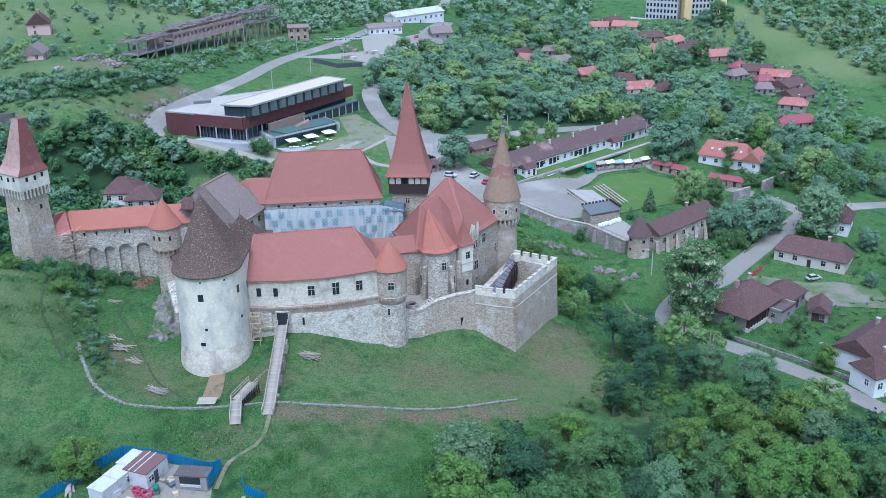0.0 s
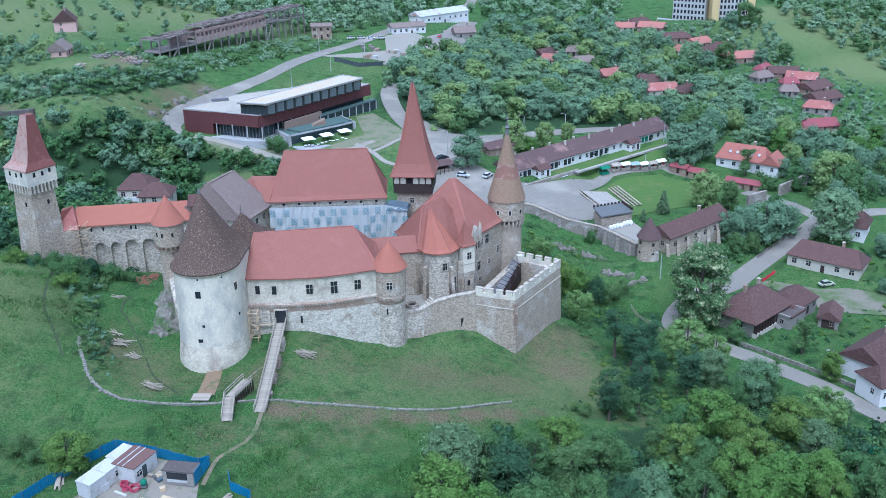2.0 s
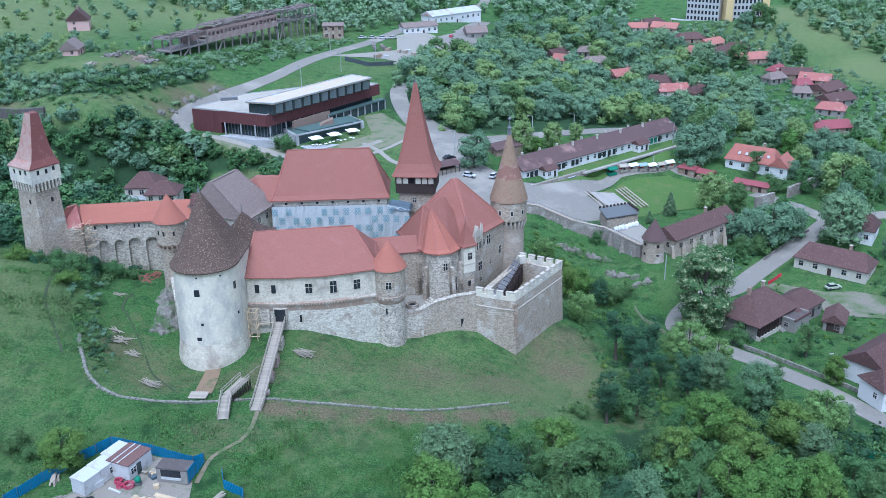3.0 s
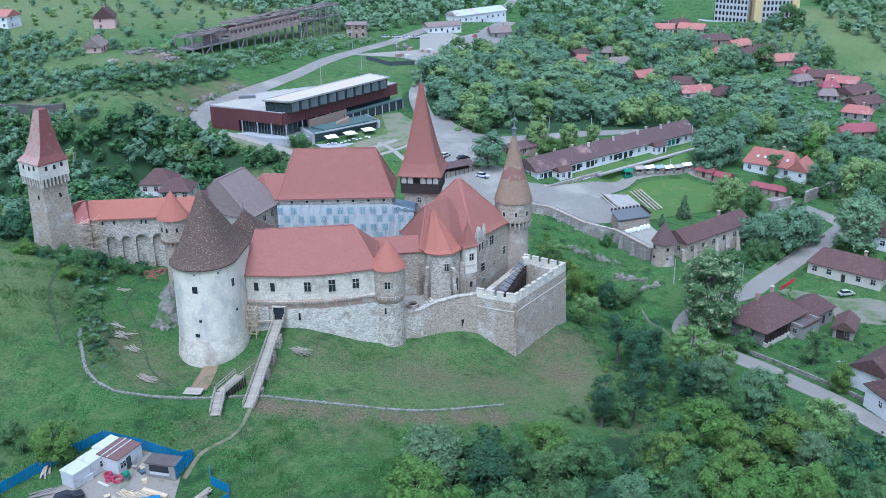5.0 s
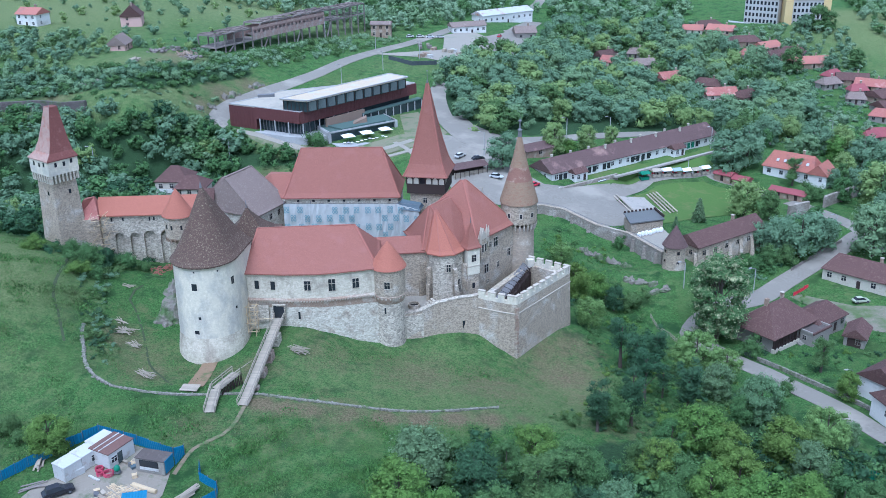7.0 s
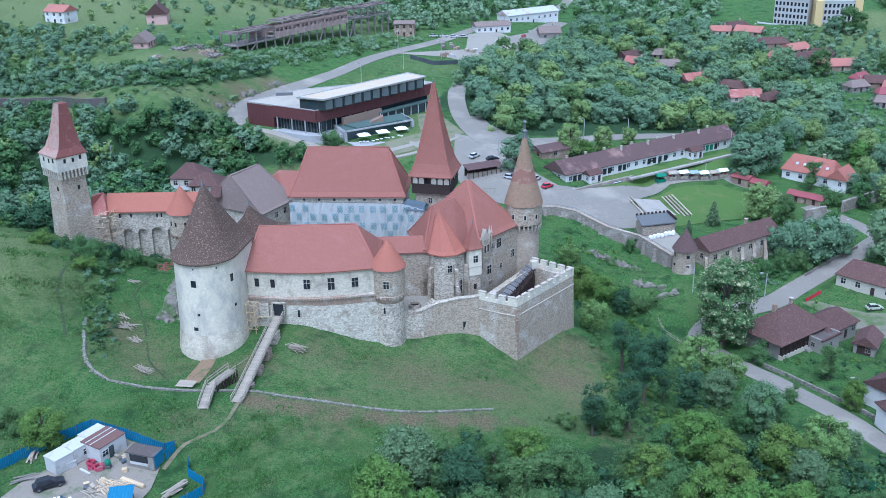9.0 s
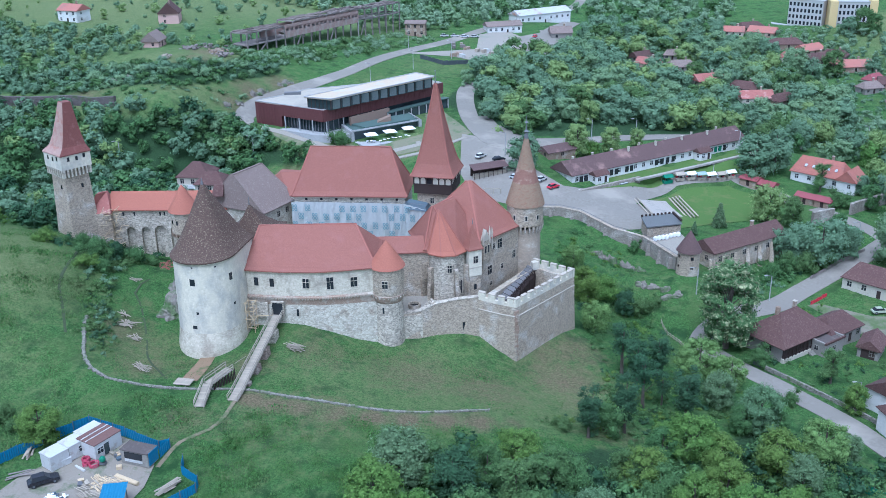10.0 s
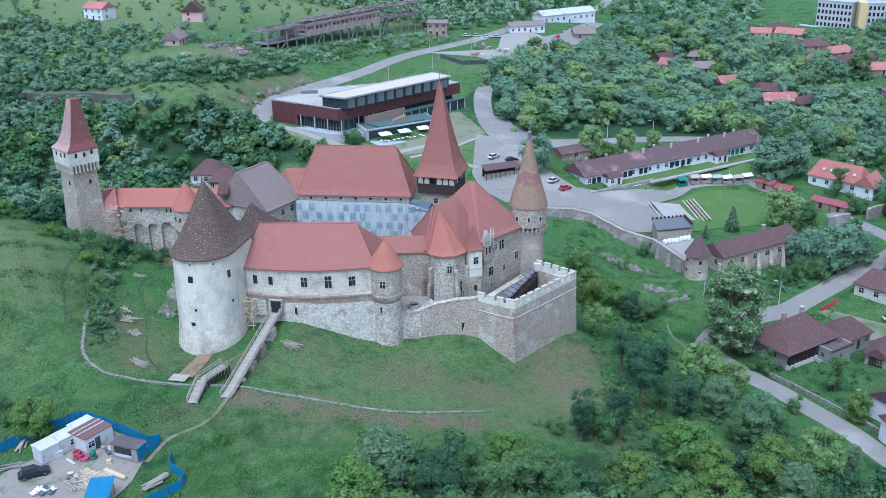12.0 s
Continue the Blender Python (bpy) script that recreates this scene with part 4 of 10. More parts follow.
def build_cone_tower():
    t = thing("painted_tower", (12.3, 206, -4), "slender round tower with corbelled parapet and buff tiled spire", "tower")
    part("shaft", lathe(12.3, 206, ((3.75, -8), (3.6, 0), (3.5, 10.2)), 44), CHECK, t, "stone shaft with faded chequer painting")
    bm = bmesh.new()
    for r, z, hgt in ((3.65, 9.4, 0.6), (3.85, 10.0, 0.9), (4.05, 10.7, 0.8)):
        box((r - 0.2, 0, z), (0.7, 0.34, hgt), 0, bm)
    pieces("corbel", bm, STONE, t, [spot(12.3, 206, 0, 2 * math.pi * i / 26) for i in range(26)])
    part("parapet", lathe(12.3, 206, ((3.9, 10.9), (4.1, 11.2), (4.1, 15.3), (4.2, 15.5)), 44), STONE, t)
    part("spire", lathe(12.3, 206, ((3.9, 15.4), (4.35, 15.5), (4.1, 16.4), (3.45, 18.6), (2.85, 20.6)), 44), CONE_TILE, t, "buff tiled spire foot")
    part("rust_band", lathe(12.3, 206, ((2.87, 20.6), (2.35, 22.3), (1.98, 23.7)), 44), RUST_TILE, t, "rust-brown tiled band")
    part("spire_top", lathe(12.3, 206, ((2.0, 23.7), (1.5, 25.6), (0.85, 28.6), (0.42, 30.4)), 44), CONE_TILE, t, "buff tiled spire top")
    part("finial", lathe(12.3, 206, ((0.5, 30.3), (0.35, 31.6), (0.6, 31.8), (0.2, 32.2), (0.12, 33.6), (0.45, 33.8), (0.06, 34.2), (0.04, 35.4)), 10), IRON, t, "ornate dark metal finial")
    for a in (-160, -118, -80, -42, 0):
        ca, sa = math.cos(radians(a)), math.sin(radians(a))
        part("window_surround", box((12.3 + 4.06 * ca, 206 + 4.06 * sa, 13.1), (0.14, 0.85, 1.35), radians(a)), TRIM, t, "pale stone surround")
        opening(t, 12.3 + 4.16 * ca, 206 + 4.16 * sa, 13.1, a, 0.42, 0.95)


def build_bastion():
    t = thing("corner_bastion", (14, 188, -11), "angular grey stone bastion with white battlements", "bastion")
    outer = [(5.4, 181.9), (9.7, 180.2), (13.6, 179.2), (24.2, 196.8), (14.4, 202.0)]
    foot = [-8, -11, -13, -13, -8]
    rings = [[(x, y, z) for (x, y), z in zip(grown(outer, 0.45), foot)], [(x, y, -2.0) for x, y in grown(outer, 0.12)], [(x, y, 2.2) for x, y in outer]]
    inner = grown(outer, -1.3)
    bm = bmesh.new()
    loft(bm, rings + [[(x, y, 2.2) for x, y in inner], [(x, y, -2.5) for x, y in inner]])
    part("wall", bm, STONE, t, "grey coursed rubble wall")
    part("string_course", loft(bmesh.new(), [[(x, y, z) for x, y in grown(outer, d)] for d, z in ((0.06, 0.0), (0.16, 0.08), (0.16, 0.22), (0.03, 0.3))], cap0=False, cap1=False), TRIM, t, "thin projecting stone band")
    k = bmesh.new()
    rq = random.Random(12)
    for i in range(24):
        box((13.62 + rq.uniform(-.06, .06), 179.40, -11.4 + 0.55 * i), (rq.uniform(0.5, 1.0), rq.uniform(0.5, 1.0), 0.5), 0.5 + 1.57 * (i % 2), k)
    part("quoin", k, BRICKY, t, "brown corner stones")
    # battlements
    for a, b in zip(outer, outer[1:]):
        av, bv = Vector(a), Vector(b)
        d = (bv - av)
        n = max(2, round(d.length / 2.3))
        ang = math.atan2(d.y, d.x)
        nn = Vector((d.y, -d.x)).normalized()
        for i in range(n):
            q = av + d * ((i + 0.32) / n) - nn * 0.32
            m = part("merlon", box((q.x, q.y, 3.1), (d.length / n * 0.68, 0.62, 1.7), ang), PLASTER, t, "white plastered merlon")
            bb = bmesh.new()
            box((q.x, q.y, 4.02), (d.length / n * 0.68 + 0.08, 0.75, 0.16), ang, bb)
            part("coping", bb, TRIM, m)
        mid = av + d * 0.5 - nn * 0.32
        part("parapet", box((mid.x, mid.y, 2.55), (d.length, 0.6, 0.75), ang), PLASTER, t, "low white parapet")
    part("inner_floor", prism(inner, -3, -2.4), DIRT, t, "trodden inner ground")
    # roofed stair down inside the bastion
    s = thing("covered_stair", (11, 190, -2), "timber stair with a shingled ribbed lean-to roof", "stair")
    n = 20
    for i in range(n):
        q = i / (n - 1)
        x, y = 9.6 + 5.2 * q ** 0.9, 183.4 + 16.5 * q
        part("stair_roof_board", box((x - 0.5, y, 0.9 + 1.4 * q + (0.10 if i % 2 else 0)), (1.7, 0.80, 0.16), -0.35 + 0.12 * math.sin(q * 3), None, 0.08, 0.32), SHINGLE, s)
        part("stair_rib", box((x + 0.55, y, 0.62 + 1.4 * q), (0.9, 0.2, 0.14), -0.35, None, 0, 0.6), TIMBER, s, "dark rafter end")
    for i in range(0, n, 3):
        q = i / (n - 1)
        x, y = 10.6 + 5.0 * q ** 0.9, 183.2 + 16.2 * q
        bm = bmesh.new()
        beam((x, y, -2.5), (x, y, 1.1 + 1.2 * q), 0.2, 0.2, bm)
        part("stair_post", bm, TIMBER, s)
    part("stair_flight", loft(bmesh.new(), [[(8.6, 184, -2.4), (11, 184, -2.4), (11, 184, -0.4), (8.6, 184, -0.4)], [(13.6, 200, -2.4), (15.6, 199.4, -2.4), (15.6, 199.4, 1.0), (13.6, 200, 1.0)]]), TIMBER, s)
    part("landing_hut", box((15.3, 200.2, 2.9), (1.5, 1.2, 1.8), 0.5), PLASTER, s, "small white door hut")


def build_curtain():
    t = thing("curtain_wall", (-2, 178, -6), "low grey curtain wall before a paved terrace", "wall")
    pts = [(-9.6, 174.6), (-6.0, 176.0), (-2.8, 178.3), (1.5, 180.6), (5.8, 182.2)]
    tops = [1.2, 1.4, 2.3, 2.6, 2.7]
    rings = []
    for (x, y), z in zip(pts, tops):
        rings.append([(x + 0.35, y - 0.8, -9), (x + 0.1, y - 0.1, z), (x - 0.4, y + 0.7, z), (x - 0.6, y + 1.2, -9)])
    part("wall", loft(bmesh.new(), rings), STONE, t, "grey rubble wall")
    bm = bmesh.new()
    rings = [[(x + 0.16, y - 0.2, z), (x - 0.46, y + 0.8, z), (x - 0.46, y + 0.8, z + 0.18), (x + 0.16, y - 0.2, z + 0.18)] for (x, y), z in zip(pts, tops)]
    part("coping", loft(bm, rings), ROUGHSTONE, t)
    part("white_patch", loft(bmesh.new(), [[(-8.8, 174.3, -6), (-5.2, 175.8, -6), (-5.2, 175.95, 0.9), (-8.8, 174.45, 0.8)], [(-8.8, 175, -6), (-5.2, 176.5, -6), (-5.2, 176.6, 0.9), (-8.8, 175.1, 0.8)]]), ROUGHSTONE, t, "pale new masonry")
    opening(t, 2.6, 180.5, -4.0, -60, 0.55, 3.0)
    opening(t, -0.8, 179.1, -1.2, -58, 0.3, 0.8)
    st = thing("terrace_steps", (-5.2, 178.0, 0.3), "short flight of worn stone steps on the terrace", "steps")
    for i in range(7):
        part("step", box((-6.0 + 0.38 * i, 177.6 + 0.24 * i, 0.42 + 0.19 * i), (0.5, 1.5, 0.24 + 0.38 * i), 0.56), ROUGHSTONE, st)
    ter = [(-9.5, 175.4), (-2.8, 179.0), (5.6, 183.0), (3.5, 189.5), (-6.5, 186.8), (-12.5, 184.5), (-11.6, 178.4)]
    solo("terrace", prism(ter, -6, 0.3), GRAVEL, "grey paved terrace beneath the chapel", "terrace", kind="structure")
    b = thing("stone_well", (-7.8, 180.3, 0.3), "round stone well head on the terrace", "well")
    part("rim", lathe(-7.8, 180.3, ((1.3, 0.2), (1.3, 1.1), (1.0, 1.1), (1.0, 0.5)), 20), STONE, b)
    part("hatch", lathe(-7.8, 180.3, ((0.98, 0.5), (0.98, 0.6)), 20), GLASSY, b)


def build_left_wing():
    t = thing("west_wing", (-75, 199, 0), "arched grey curtain wing with a narrow red roof", "castle wing")
    a, b = (-84.0, 195.6), (-58.0, 200.2)
    d = Vector((b[0] - a[0], b[1] - a[1]))
    ln = d.length
    d.normalize()
    nrm = Vector((d.y, -d.x))

    def on(u, o=0.0):
        return a[0] + d.x * u + nrm.x * o, a[1] + d.y * u + nrm.y * o
    part("wall", prism([on(0), on(ln), on(ln, -4.6), on(0, -4.6)], -4, 12.9), ROUGHSTONE, t, "grey plastered stone wall")
    arches = ((5.4, 2.3), (8.8, 2.3), (12.2, 2.9), (16.0, 2.9))
    edges = [1.4]
    for u, w in arches:
        edges += [u - w / 2, u + w / 2]
    edges += [ln]
    for i in range(0, len(edges), 2):
        u0, u1 = edges[i], edges[i + 1]
        part("pier", prism([on(u0, 0.9), on(u1, 0.9), on(u1, 0), on(u0, 0)], -6, 9.42), ROUGHSTONE, t, "massive wall pier")
    for u, w in arches:
        seg = 10
        rings = []
        for k in range(seg + 1):
            q = math.pi * k / seg
            x0, z0 = u - w / 2 * math.cos(q), 7.4 + w / 2 * math.sin(q)
            rings.append([(*on(x0, 0.9), z0), (*on(x0, 0.9), 9.6), (*on(x0, 0), 9.6), (*on(x0, 0), z0)])
        part("arch", loft(bmesh.new(), rings), ROUGHSTONE, t, "round blind arch")
    part("upper_wall", prism([on(1.4, 0.92), on(ln, 0.92), on(ln, -0.1), on(1.4, -0.1)], 9.4, 12.9), ROUGHSTONE, t)
    part("cornice", prism([on(1.0, 1.1), on(ln, 1.1), on(ln, -0.1), on(1.0, -0.1)], 12.5, 12.95), PLASTER, t)
    part("roof", roof([on(0.4, 1.5), on(ln + 2, 1.5), on(ln + 2, -5.2), on(0.4, -5.2)], [on(0.9, -1.9), on(ln + 2, -1.9), on(ln + 2, -2.0), on(0.9, -2.0)], 12.95, 16.4), TILE_BRIGHT, t, "narrow bright red roof")
    for u in (4.0, 6.6, 12.6, 13.6):
        opening(t, *on(u, 0.95), 11.8, math.degrees(math.atan2(nrm.y, nrm.x)), 0.35, 0.9)
    # small turret on the wing
    s = thing("wing_turret", (-57.8, 182.2, 0), "round corbelled turret with a bright red cone before the wing", "turret")
    x, y = -57.8, 182.2
    part("shaft", lathe(x, y, ((2.7, -3), (2.5, 4), (2.35, 13.4)), 28), STONE, s)
    pieces("corbel", box((2.6, 0, 13.6), (1.0, 0.3, 0.7)), BRICKY, s, [spot(x, y, 0, 2 * math.pi * i / 20) for i in range(20)])
    part("corbel_band", lathe(x, y, ((2.5, 13.2), (3.0, 13.9), (3.05, 14.1)), 36), BRICKY, s, "brown corbelled band")
    part("wall", lathe(x, y, ((3.0, 14.0), (3.0, 18.9)), 36), STONE, s)
    part("roof", lathe(x, y, ((3.1, 18.6), (3.4, 18.7), (3.0, 19.4), (2.0, 21.0), (0.9, 23.0), (0.05, 24.3)), 36), TILE_BRIGHT, s, "flared bright red conical roof")
    part("finial", lathe(x, y, ((0.06, 24.2), (0.03, 25.2)), 6), IRON, s)
    for q in (-125, -100, -60):
        opening(s, x + 2.98 * math.cos(radians(q)), y + 2.98 * math.sin(radians(q)), 16.6, q, 0.4, 0.9)
    # wall that ties the turret to the round tower
    k = thing("tie_wall", (-55, 177, 0), "tall rubble wall between the corner turret and the round tower", "wall")
    part("masonry", loft(bmesh.new(), [[(-57.0, 181.0, -2), (-55.0, 182.0, -2), (-55.0, 182.0, 12.0), (-57.0, 181.0, 12.0)], [(-52.0, 171.5, -2), (-50.0, 172.0, -2), (-50.0, 172.0, 14.0), (-52.0, 171.5, 14.0)]]), ROUGHSTONE, k)
    part("lean_roof", loft(bmesh.new(), [[(-57.4, 181.0, 12.0), (-54.6, 182.2, 13.2), (-54.6, 182.2, 13.4), (-57.4, 181.0, 12.2)], [(-52.4, 171.4, 14.0), (-49.6, 172.2, 15.2), (-49.6, 172.2, 15.4), (-52.4, 171.4, 14.2)]]), TILE_LICHEN, k, "narrow dark tiled cover")


def build_far_tower():
    t = thing("gate_tower", (-90, 191, 5), "tall square stone tower with pale parapet and flared red roof", "tower")
    k = [(-88.0, 186.9), (-84.3, 192.9), (-90.7, 197.0), (-94.5, 190.8)]
    plan = k
    part("shaft", loft(bmesh.new(), [[(x, y, 2) for x, y in grown(plan, 0.1)], [(x, y, 12) for x, y in grown(plan, -0.35)], [(x, y, 22.5) for x, y in grown(plan, -0.75)]]), STONE, t, "rough grey stone shaft")
    part("parapet", prism(plan, 24.4, 27.8), PLASTER, t, "pale plastered parapet storey")
    mid = grown(plan, -0.75)
    c = Vector((sum(p[0] for p in plan) / 4, sum(p[1] for p in plan) / 4))
    for i in range(4):
        a, b = Vector(plan[i]), Vector(plan[(i + 1) % 4])
        n = 8
        d = (b - a)
        nn = Vector((d.y, -d.x)).normalized()
        ang = math.atan2(d.y, d.x)
        pieces("corbel", box((0, 0, 0), (0.38, 0.8, 2.1)), LIME, t, [spot(q.x, q.y, 23.7, ang) for q in (a + d * ((j + 0.5) / n) - nn * 0.42 for j in range(n))])
        for j, off in ((2, 26.7), (4.2, 26.6), (6.2, 26.9)):
            q = a + d * (j / n)
            opening(t, q.x, q.y, off, math.degrees(math.atan2(nn.y, nn.x)), 0.55, 0.95)
        for u, z in ((0.62, 20.0), (0.40, 15.0), (0.55, 11.5)):
            q = a + d * u - nn * 0.6
            opening(t, q.x, q.y, z, math.degrees(math.atan2(nn.y, nn.x)), 0.5, 0.9)
    part("collar", prism(mid, 21.8, 24.7), STONE, t)
    top = [(c.x + (x - c.x) * 0.27 + 1.4, c.y + (y - c.y) * 0.27) for x, y in plan]
    cap = part("roof", roof(grown(plan, 0.15), top, 27.8, 38.9, ((0, 0), (0.34, 0.13), (0.56, 0.34), (0.77, 0.64), (1, 1))), TILE_DARK, t, "tall concave faded red roof with a paler side")
    cap.data.materials.append(TILE_PALE)
    # faces turned to the left and front take the paler tiles
    for f in cap.data.polygons:
        if f.normal.x < -0.35 and f.normal.y < 0.2:
            f.material_index = 1
    for x, y in top[::2]:
        part("finial", lathe(x, y, ((0.06, 38.8), (0.04, 40.0)), 6), IRON, t)


def build_back_roofs():
    t = thing("west_palace", (-50, 200, 0), "grey-tiled palace block behind the drum tower", "palace")
    # ridge runs back and to the east
    plan = [(-45.6, 196.0), (-41.9, 207.0), (-57.5, 212.0), (-61.0, 201.0)]
    part("wall", prism(plan, -2, 13.6), LIME, t, "pale patched wall")
    part("roof", roof(grown(plan, 0.5), [(-53.6, 199.4), (-50.3, 208.8), (-51.0, 209.0), (-54.3, 199.8)], 13.6, 21.2, ((0, 0), (0.08, 0.05), (1, 1))), TILE_GREY, t, "grey-mauve tiled roof")
    hip_tiles(t, grown(plan, 0.5), [(-53.6, 199.4), (-50.3, 208.8), (-51.0, 209.0), (-54.3, 199.8)], 13.6, 21.2, ((0, 0), (0.08, 0.05), (1, 1)), TILE_GREY, 0.26)
    window(t, -44.0, 200.7, 11.8, -18, 1.0, 1.3, 1)
    window(t, -43.0, 203.8, 11.9, -18, 1.0, 1.3, 1)
    part("dormer", roof(oblong(-57.6, 199.2, 2.6, 2.6, 15), oblong(-57.4, 199.6, 2.2, 0.2, 15), 16.4, 18.6), TILE_BROWN, t, "small old tiled dormer")
    low = [(-43.5, 206), (-39.6, 206), (-39.6, 218), (-52, 218), (-52, 210)]
    part("link_wall", prism(low, -2, 14.4), LIME, t)
    part("link_roof", roof(low, [(-46.5, 211), (-40, 211.5), (-40, 213), (-47, 213), (-47, 212)], 14.4, 18.6), TILE, t, "red link roof")
    d = thing("middle_tower", (-42, 181, 0), "small square tower with a dark tiled pyramid roof", "tower")
    q = oblong(-41.2, 180.2, 10.4, 10.4, 12)
    part("wall", prism(q, -2, 15.6), LIME, d)
    part("roof", roof(grown(q, 0.5), [(-41.4 + 0.1 * u, 178.4 + 0.1 * v) for u, v in ((-1, -1), (1, -1), (1, 1), (-1, 1))], 15.4, 21.9, ((0, 0), (0.25, 0.12), (0.6, 0.46), (1, 1))), TILE_LICHEN, d, "dark brown lichened pyramid roof")
    part("finial", lathe(-41.4, 178.4, ((0.14, 21.7), (0.05, 23.6)), 8), IRON, d)


SHINGLE = material("grey shingles", (0.09, 0.085, 0.085), (0.17, 0.16, 0.155), 1.0, 0.9, 0.3, each=0.15)
SHEET = material("scaffold sheeting", (0.36, 0.365, 0.355), (0.47, 0.475, 0.455), 0.3, 0.6, 0.1, fine=6)
PRINT = material("grey-green print", (0.16, 0.27, 0.30), (0.22, 0.34, 0.36), 1.0, 0.7, 0)
TARP = material("dark tarpaulin", (0.05, 0.07, 0.085), (0.10, 0.13, 0.15), 1.0, 0.5, 0.4)
CHECK = courses(material("painted shaft stone", (0.27, 0.215, 0.160), (0.40, 0.335, 0.260), 0.5, 0.95, 0.4, (0.46, 0.405, 0.33), 0.3, 7), 0.5, 0.30, (0.75, 0.7, 0.65), 0.6, 0.3)
RUST_TILE = courses(material("rust-brown tiles", (0.17, 0.085, 0.06), (0.28, 0.155, 0.115), 0.9, 0.9, 0.3, (0.38, 0.30, 0.23), 0.3, 6), 0.22, 0.16, (0.6, 0.55, 0.5), 0.35, 0.4)
build_drum()
build_east_wing()
build_turret()
build_hall()
build_scaffold()
build_wood_tower()
build_chapel()
build_cone_tower()
build_bastion()
build_curtain()
build_left_wing()
build_far_tower()
build_back_roofs()
# ---- roads, paths and yards ----
ribbon("village_road", [(98, 150), (90.5, 161), (85.6, 168.1), (80.9, 176.8), (76.8, 182.3), (72.2, 187.5), (67.4, 193.1), (62.5, 198), (57, 205), (53.5, 211), (55.5, 217.5), (62.3, 224.1), (70.9, 232.9), (78.6, 243), (85.7, 249.8), (92.8, 255.7), (100.2, 262), (107, 269), (118, 275), (150, 290)], 5.4, ASPHALT, 0.15, label="pale grey asphalt village road below the castle")
ribbon("lane", [(107, 269), (103.5, 277), (98.2, 287), (92, 297)], 5.0, ASPHALT, 0.13, label="narrow asphalt lane to the castle gate")
ribbon("main_road", [(2, 720), (-1.2, 644.0), (-15.1, 598.1), (-28.0, 554.6), (-43.6, 516.7), (-56.1, 482.5), (-69.5, 444.0), (-80, 398), (-87, 380), (-92.5, 366), (-97.5, 352), (-101.5, 339), (-103, 327), (-100, 319)], 6.4, ASPHALT, 0.2, label="wide pale road climbing past the museum")
ribbon("side_road", [(-11, 530), (-3, 505), (3, 486), (12, 470)], 8.0, ASPHALT, 0.25, label="pale side road")
ribbon("museum_drive", [(-103, 325), (-98, 318.5), (-92, 315.6), (-82, 312.6), (-70, 308), (-60, 303), (-50, 302), (-38, 308), (-30, 315)], 2.6, GRAVEL, 0.2, label="pale walk below the museum")
ribbon("street", [(-30, 400), (-31, 385), (-28, 366), (-22, 343), (-14, 322), (-7, 313), (5, 325), (20.7, 338), (37, 349), (76.9, 368), (100, 371)], 7.0, ASPHALT, 0.2, label="grey street behind the long white house")
patch("car_park", [(-17, 289), (-12, 279), (-4, 273), (8, 270.5), (16, 272), (22, 271), (32, 264.5), (39, 265), (46.5, 272), (41, 285), (38, 289), (51, 309.5), (69, 320), (79, 313), (84, 303), (88, 306), (80, 318), (72, 327), (62, 320.5), (52, 316), (39, 303), (24, 291.5), (15.7, 290), (2.7, 300), (-3, 312), (-12, 318), (-22, 322)], ASPHALT, 0.14, label="grey car park before the castle bridge", category="car park")
patch("road_junction", [(-26, 346), (-20, 330), (-14, 318), (-6, 311), (3, 312), (12, 322), (16, 331), (6, 328), (-3, 330), (-12, 341), (-17, 354)], ASPHALT, 0.17, label="wide asphalt junction above the car park", category="road")
DRYGRASS = material("dry trodden grass and gravel", (0.125, 0.125, 0.070), (0.215, 0.200, 0.135), 0.3, 1.0, 0.4, (0.09, 0.13, 0.05), 0.42, 9, speck=0.22)
patch("museum_grounds", [(-92, 313.6), (-80, 307.5), (-66, 301.5), (-56, 302.5), (-46, 300), (-36, 304), (-24, 312), (-19, 324), (-26, 338), (-34, 352), (-40, 346), (-34, 322), (-52, 305.5), (-58, 309), (-72, 308.5), (-86, 314.8)], DRYGRASS, 0.12, label="dry trodden grass round the visitor centre", category="ground")
patch("lawn", [(39.5, 290), (42, 284), (47, 274), (51, 270), (62, 281), (75, 287.5), (80.6, 300), (77, 311), (68.3, 317), (52, 308)], LAWN, 0.16, label="mown green lawn of the outer court", category="lawn")
patch("bank_lawn", [(25, 293), (36, 304.5), (66, 331.5), (70, 330), (74, 324), (62, 319.5), (52, 315), (39.5, 302)], LAWN, 0.2, label="green grass bank below the long house", category="lawn")
PAVING = material("buff paving", (0.26, 0.235, 0.20), (0.36, 0.33, 0.29), 0.6, 0.95, 0.2, (0.20, 0.19, 0.16), 0.3)
patch("stage_floor", [(39.2, 292.5), (47.4, 297.2), (52.0, 282.6), (43, 276.8)], PAVING, 0.24, label="pale paved stage floor", category="paving")
patch("upper_junction", [(-39, 434), (-27.5, 472), (-18.5, 488), (-25, 506), (-14, 522), (-4, 577), (4.8, 575), (-2, 522.3), (-4.5, 508), (3, 478), (-4.5, 473), (-11.5, 489), (-17.0, 476), (-26.0, 445), (-29.5, 428.4)], ASPHALT, 0.30, 4, label="pale dusty road junction of the upper town", category="road")
patch("upper_yard", [(-70, 440), (-48, 445), (-30, 438), (-22, 455), (-14, 500), (-32, 520), (-44, 505), (-40, 470)], GRAVEL, 0.16, 4, label="pale dusty yard with stacked goods", category="yard")
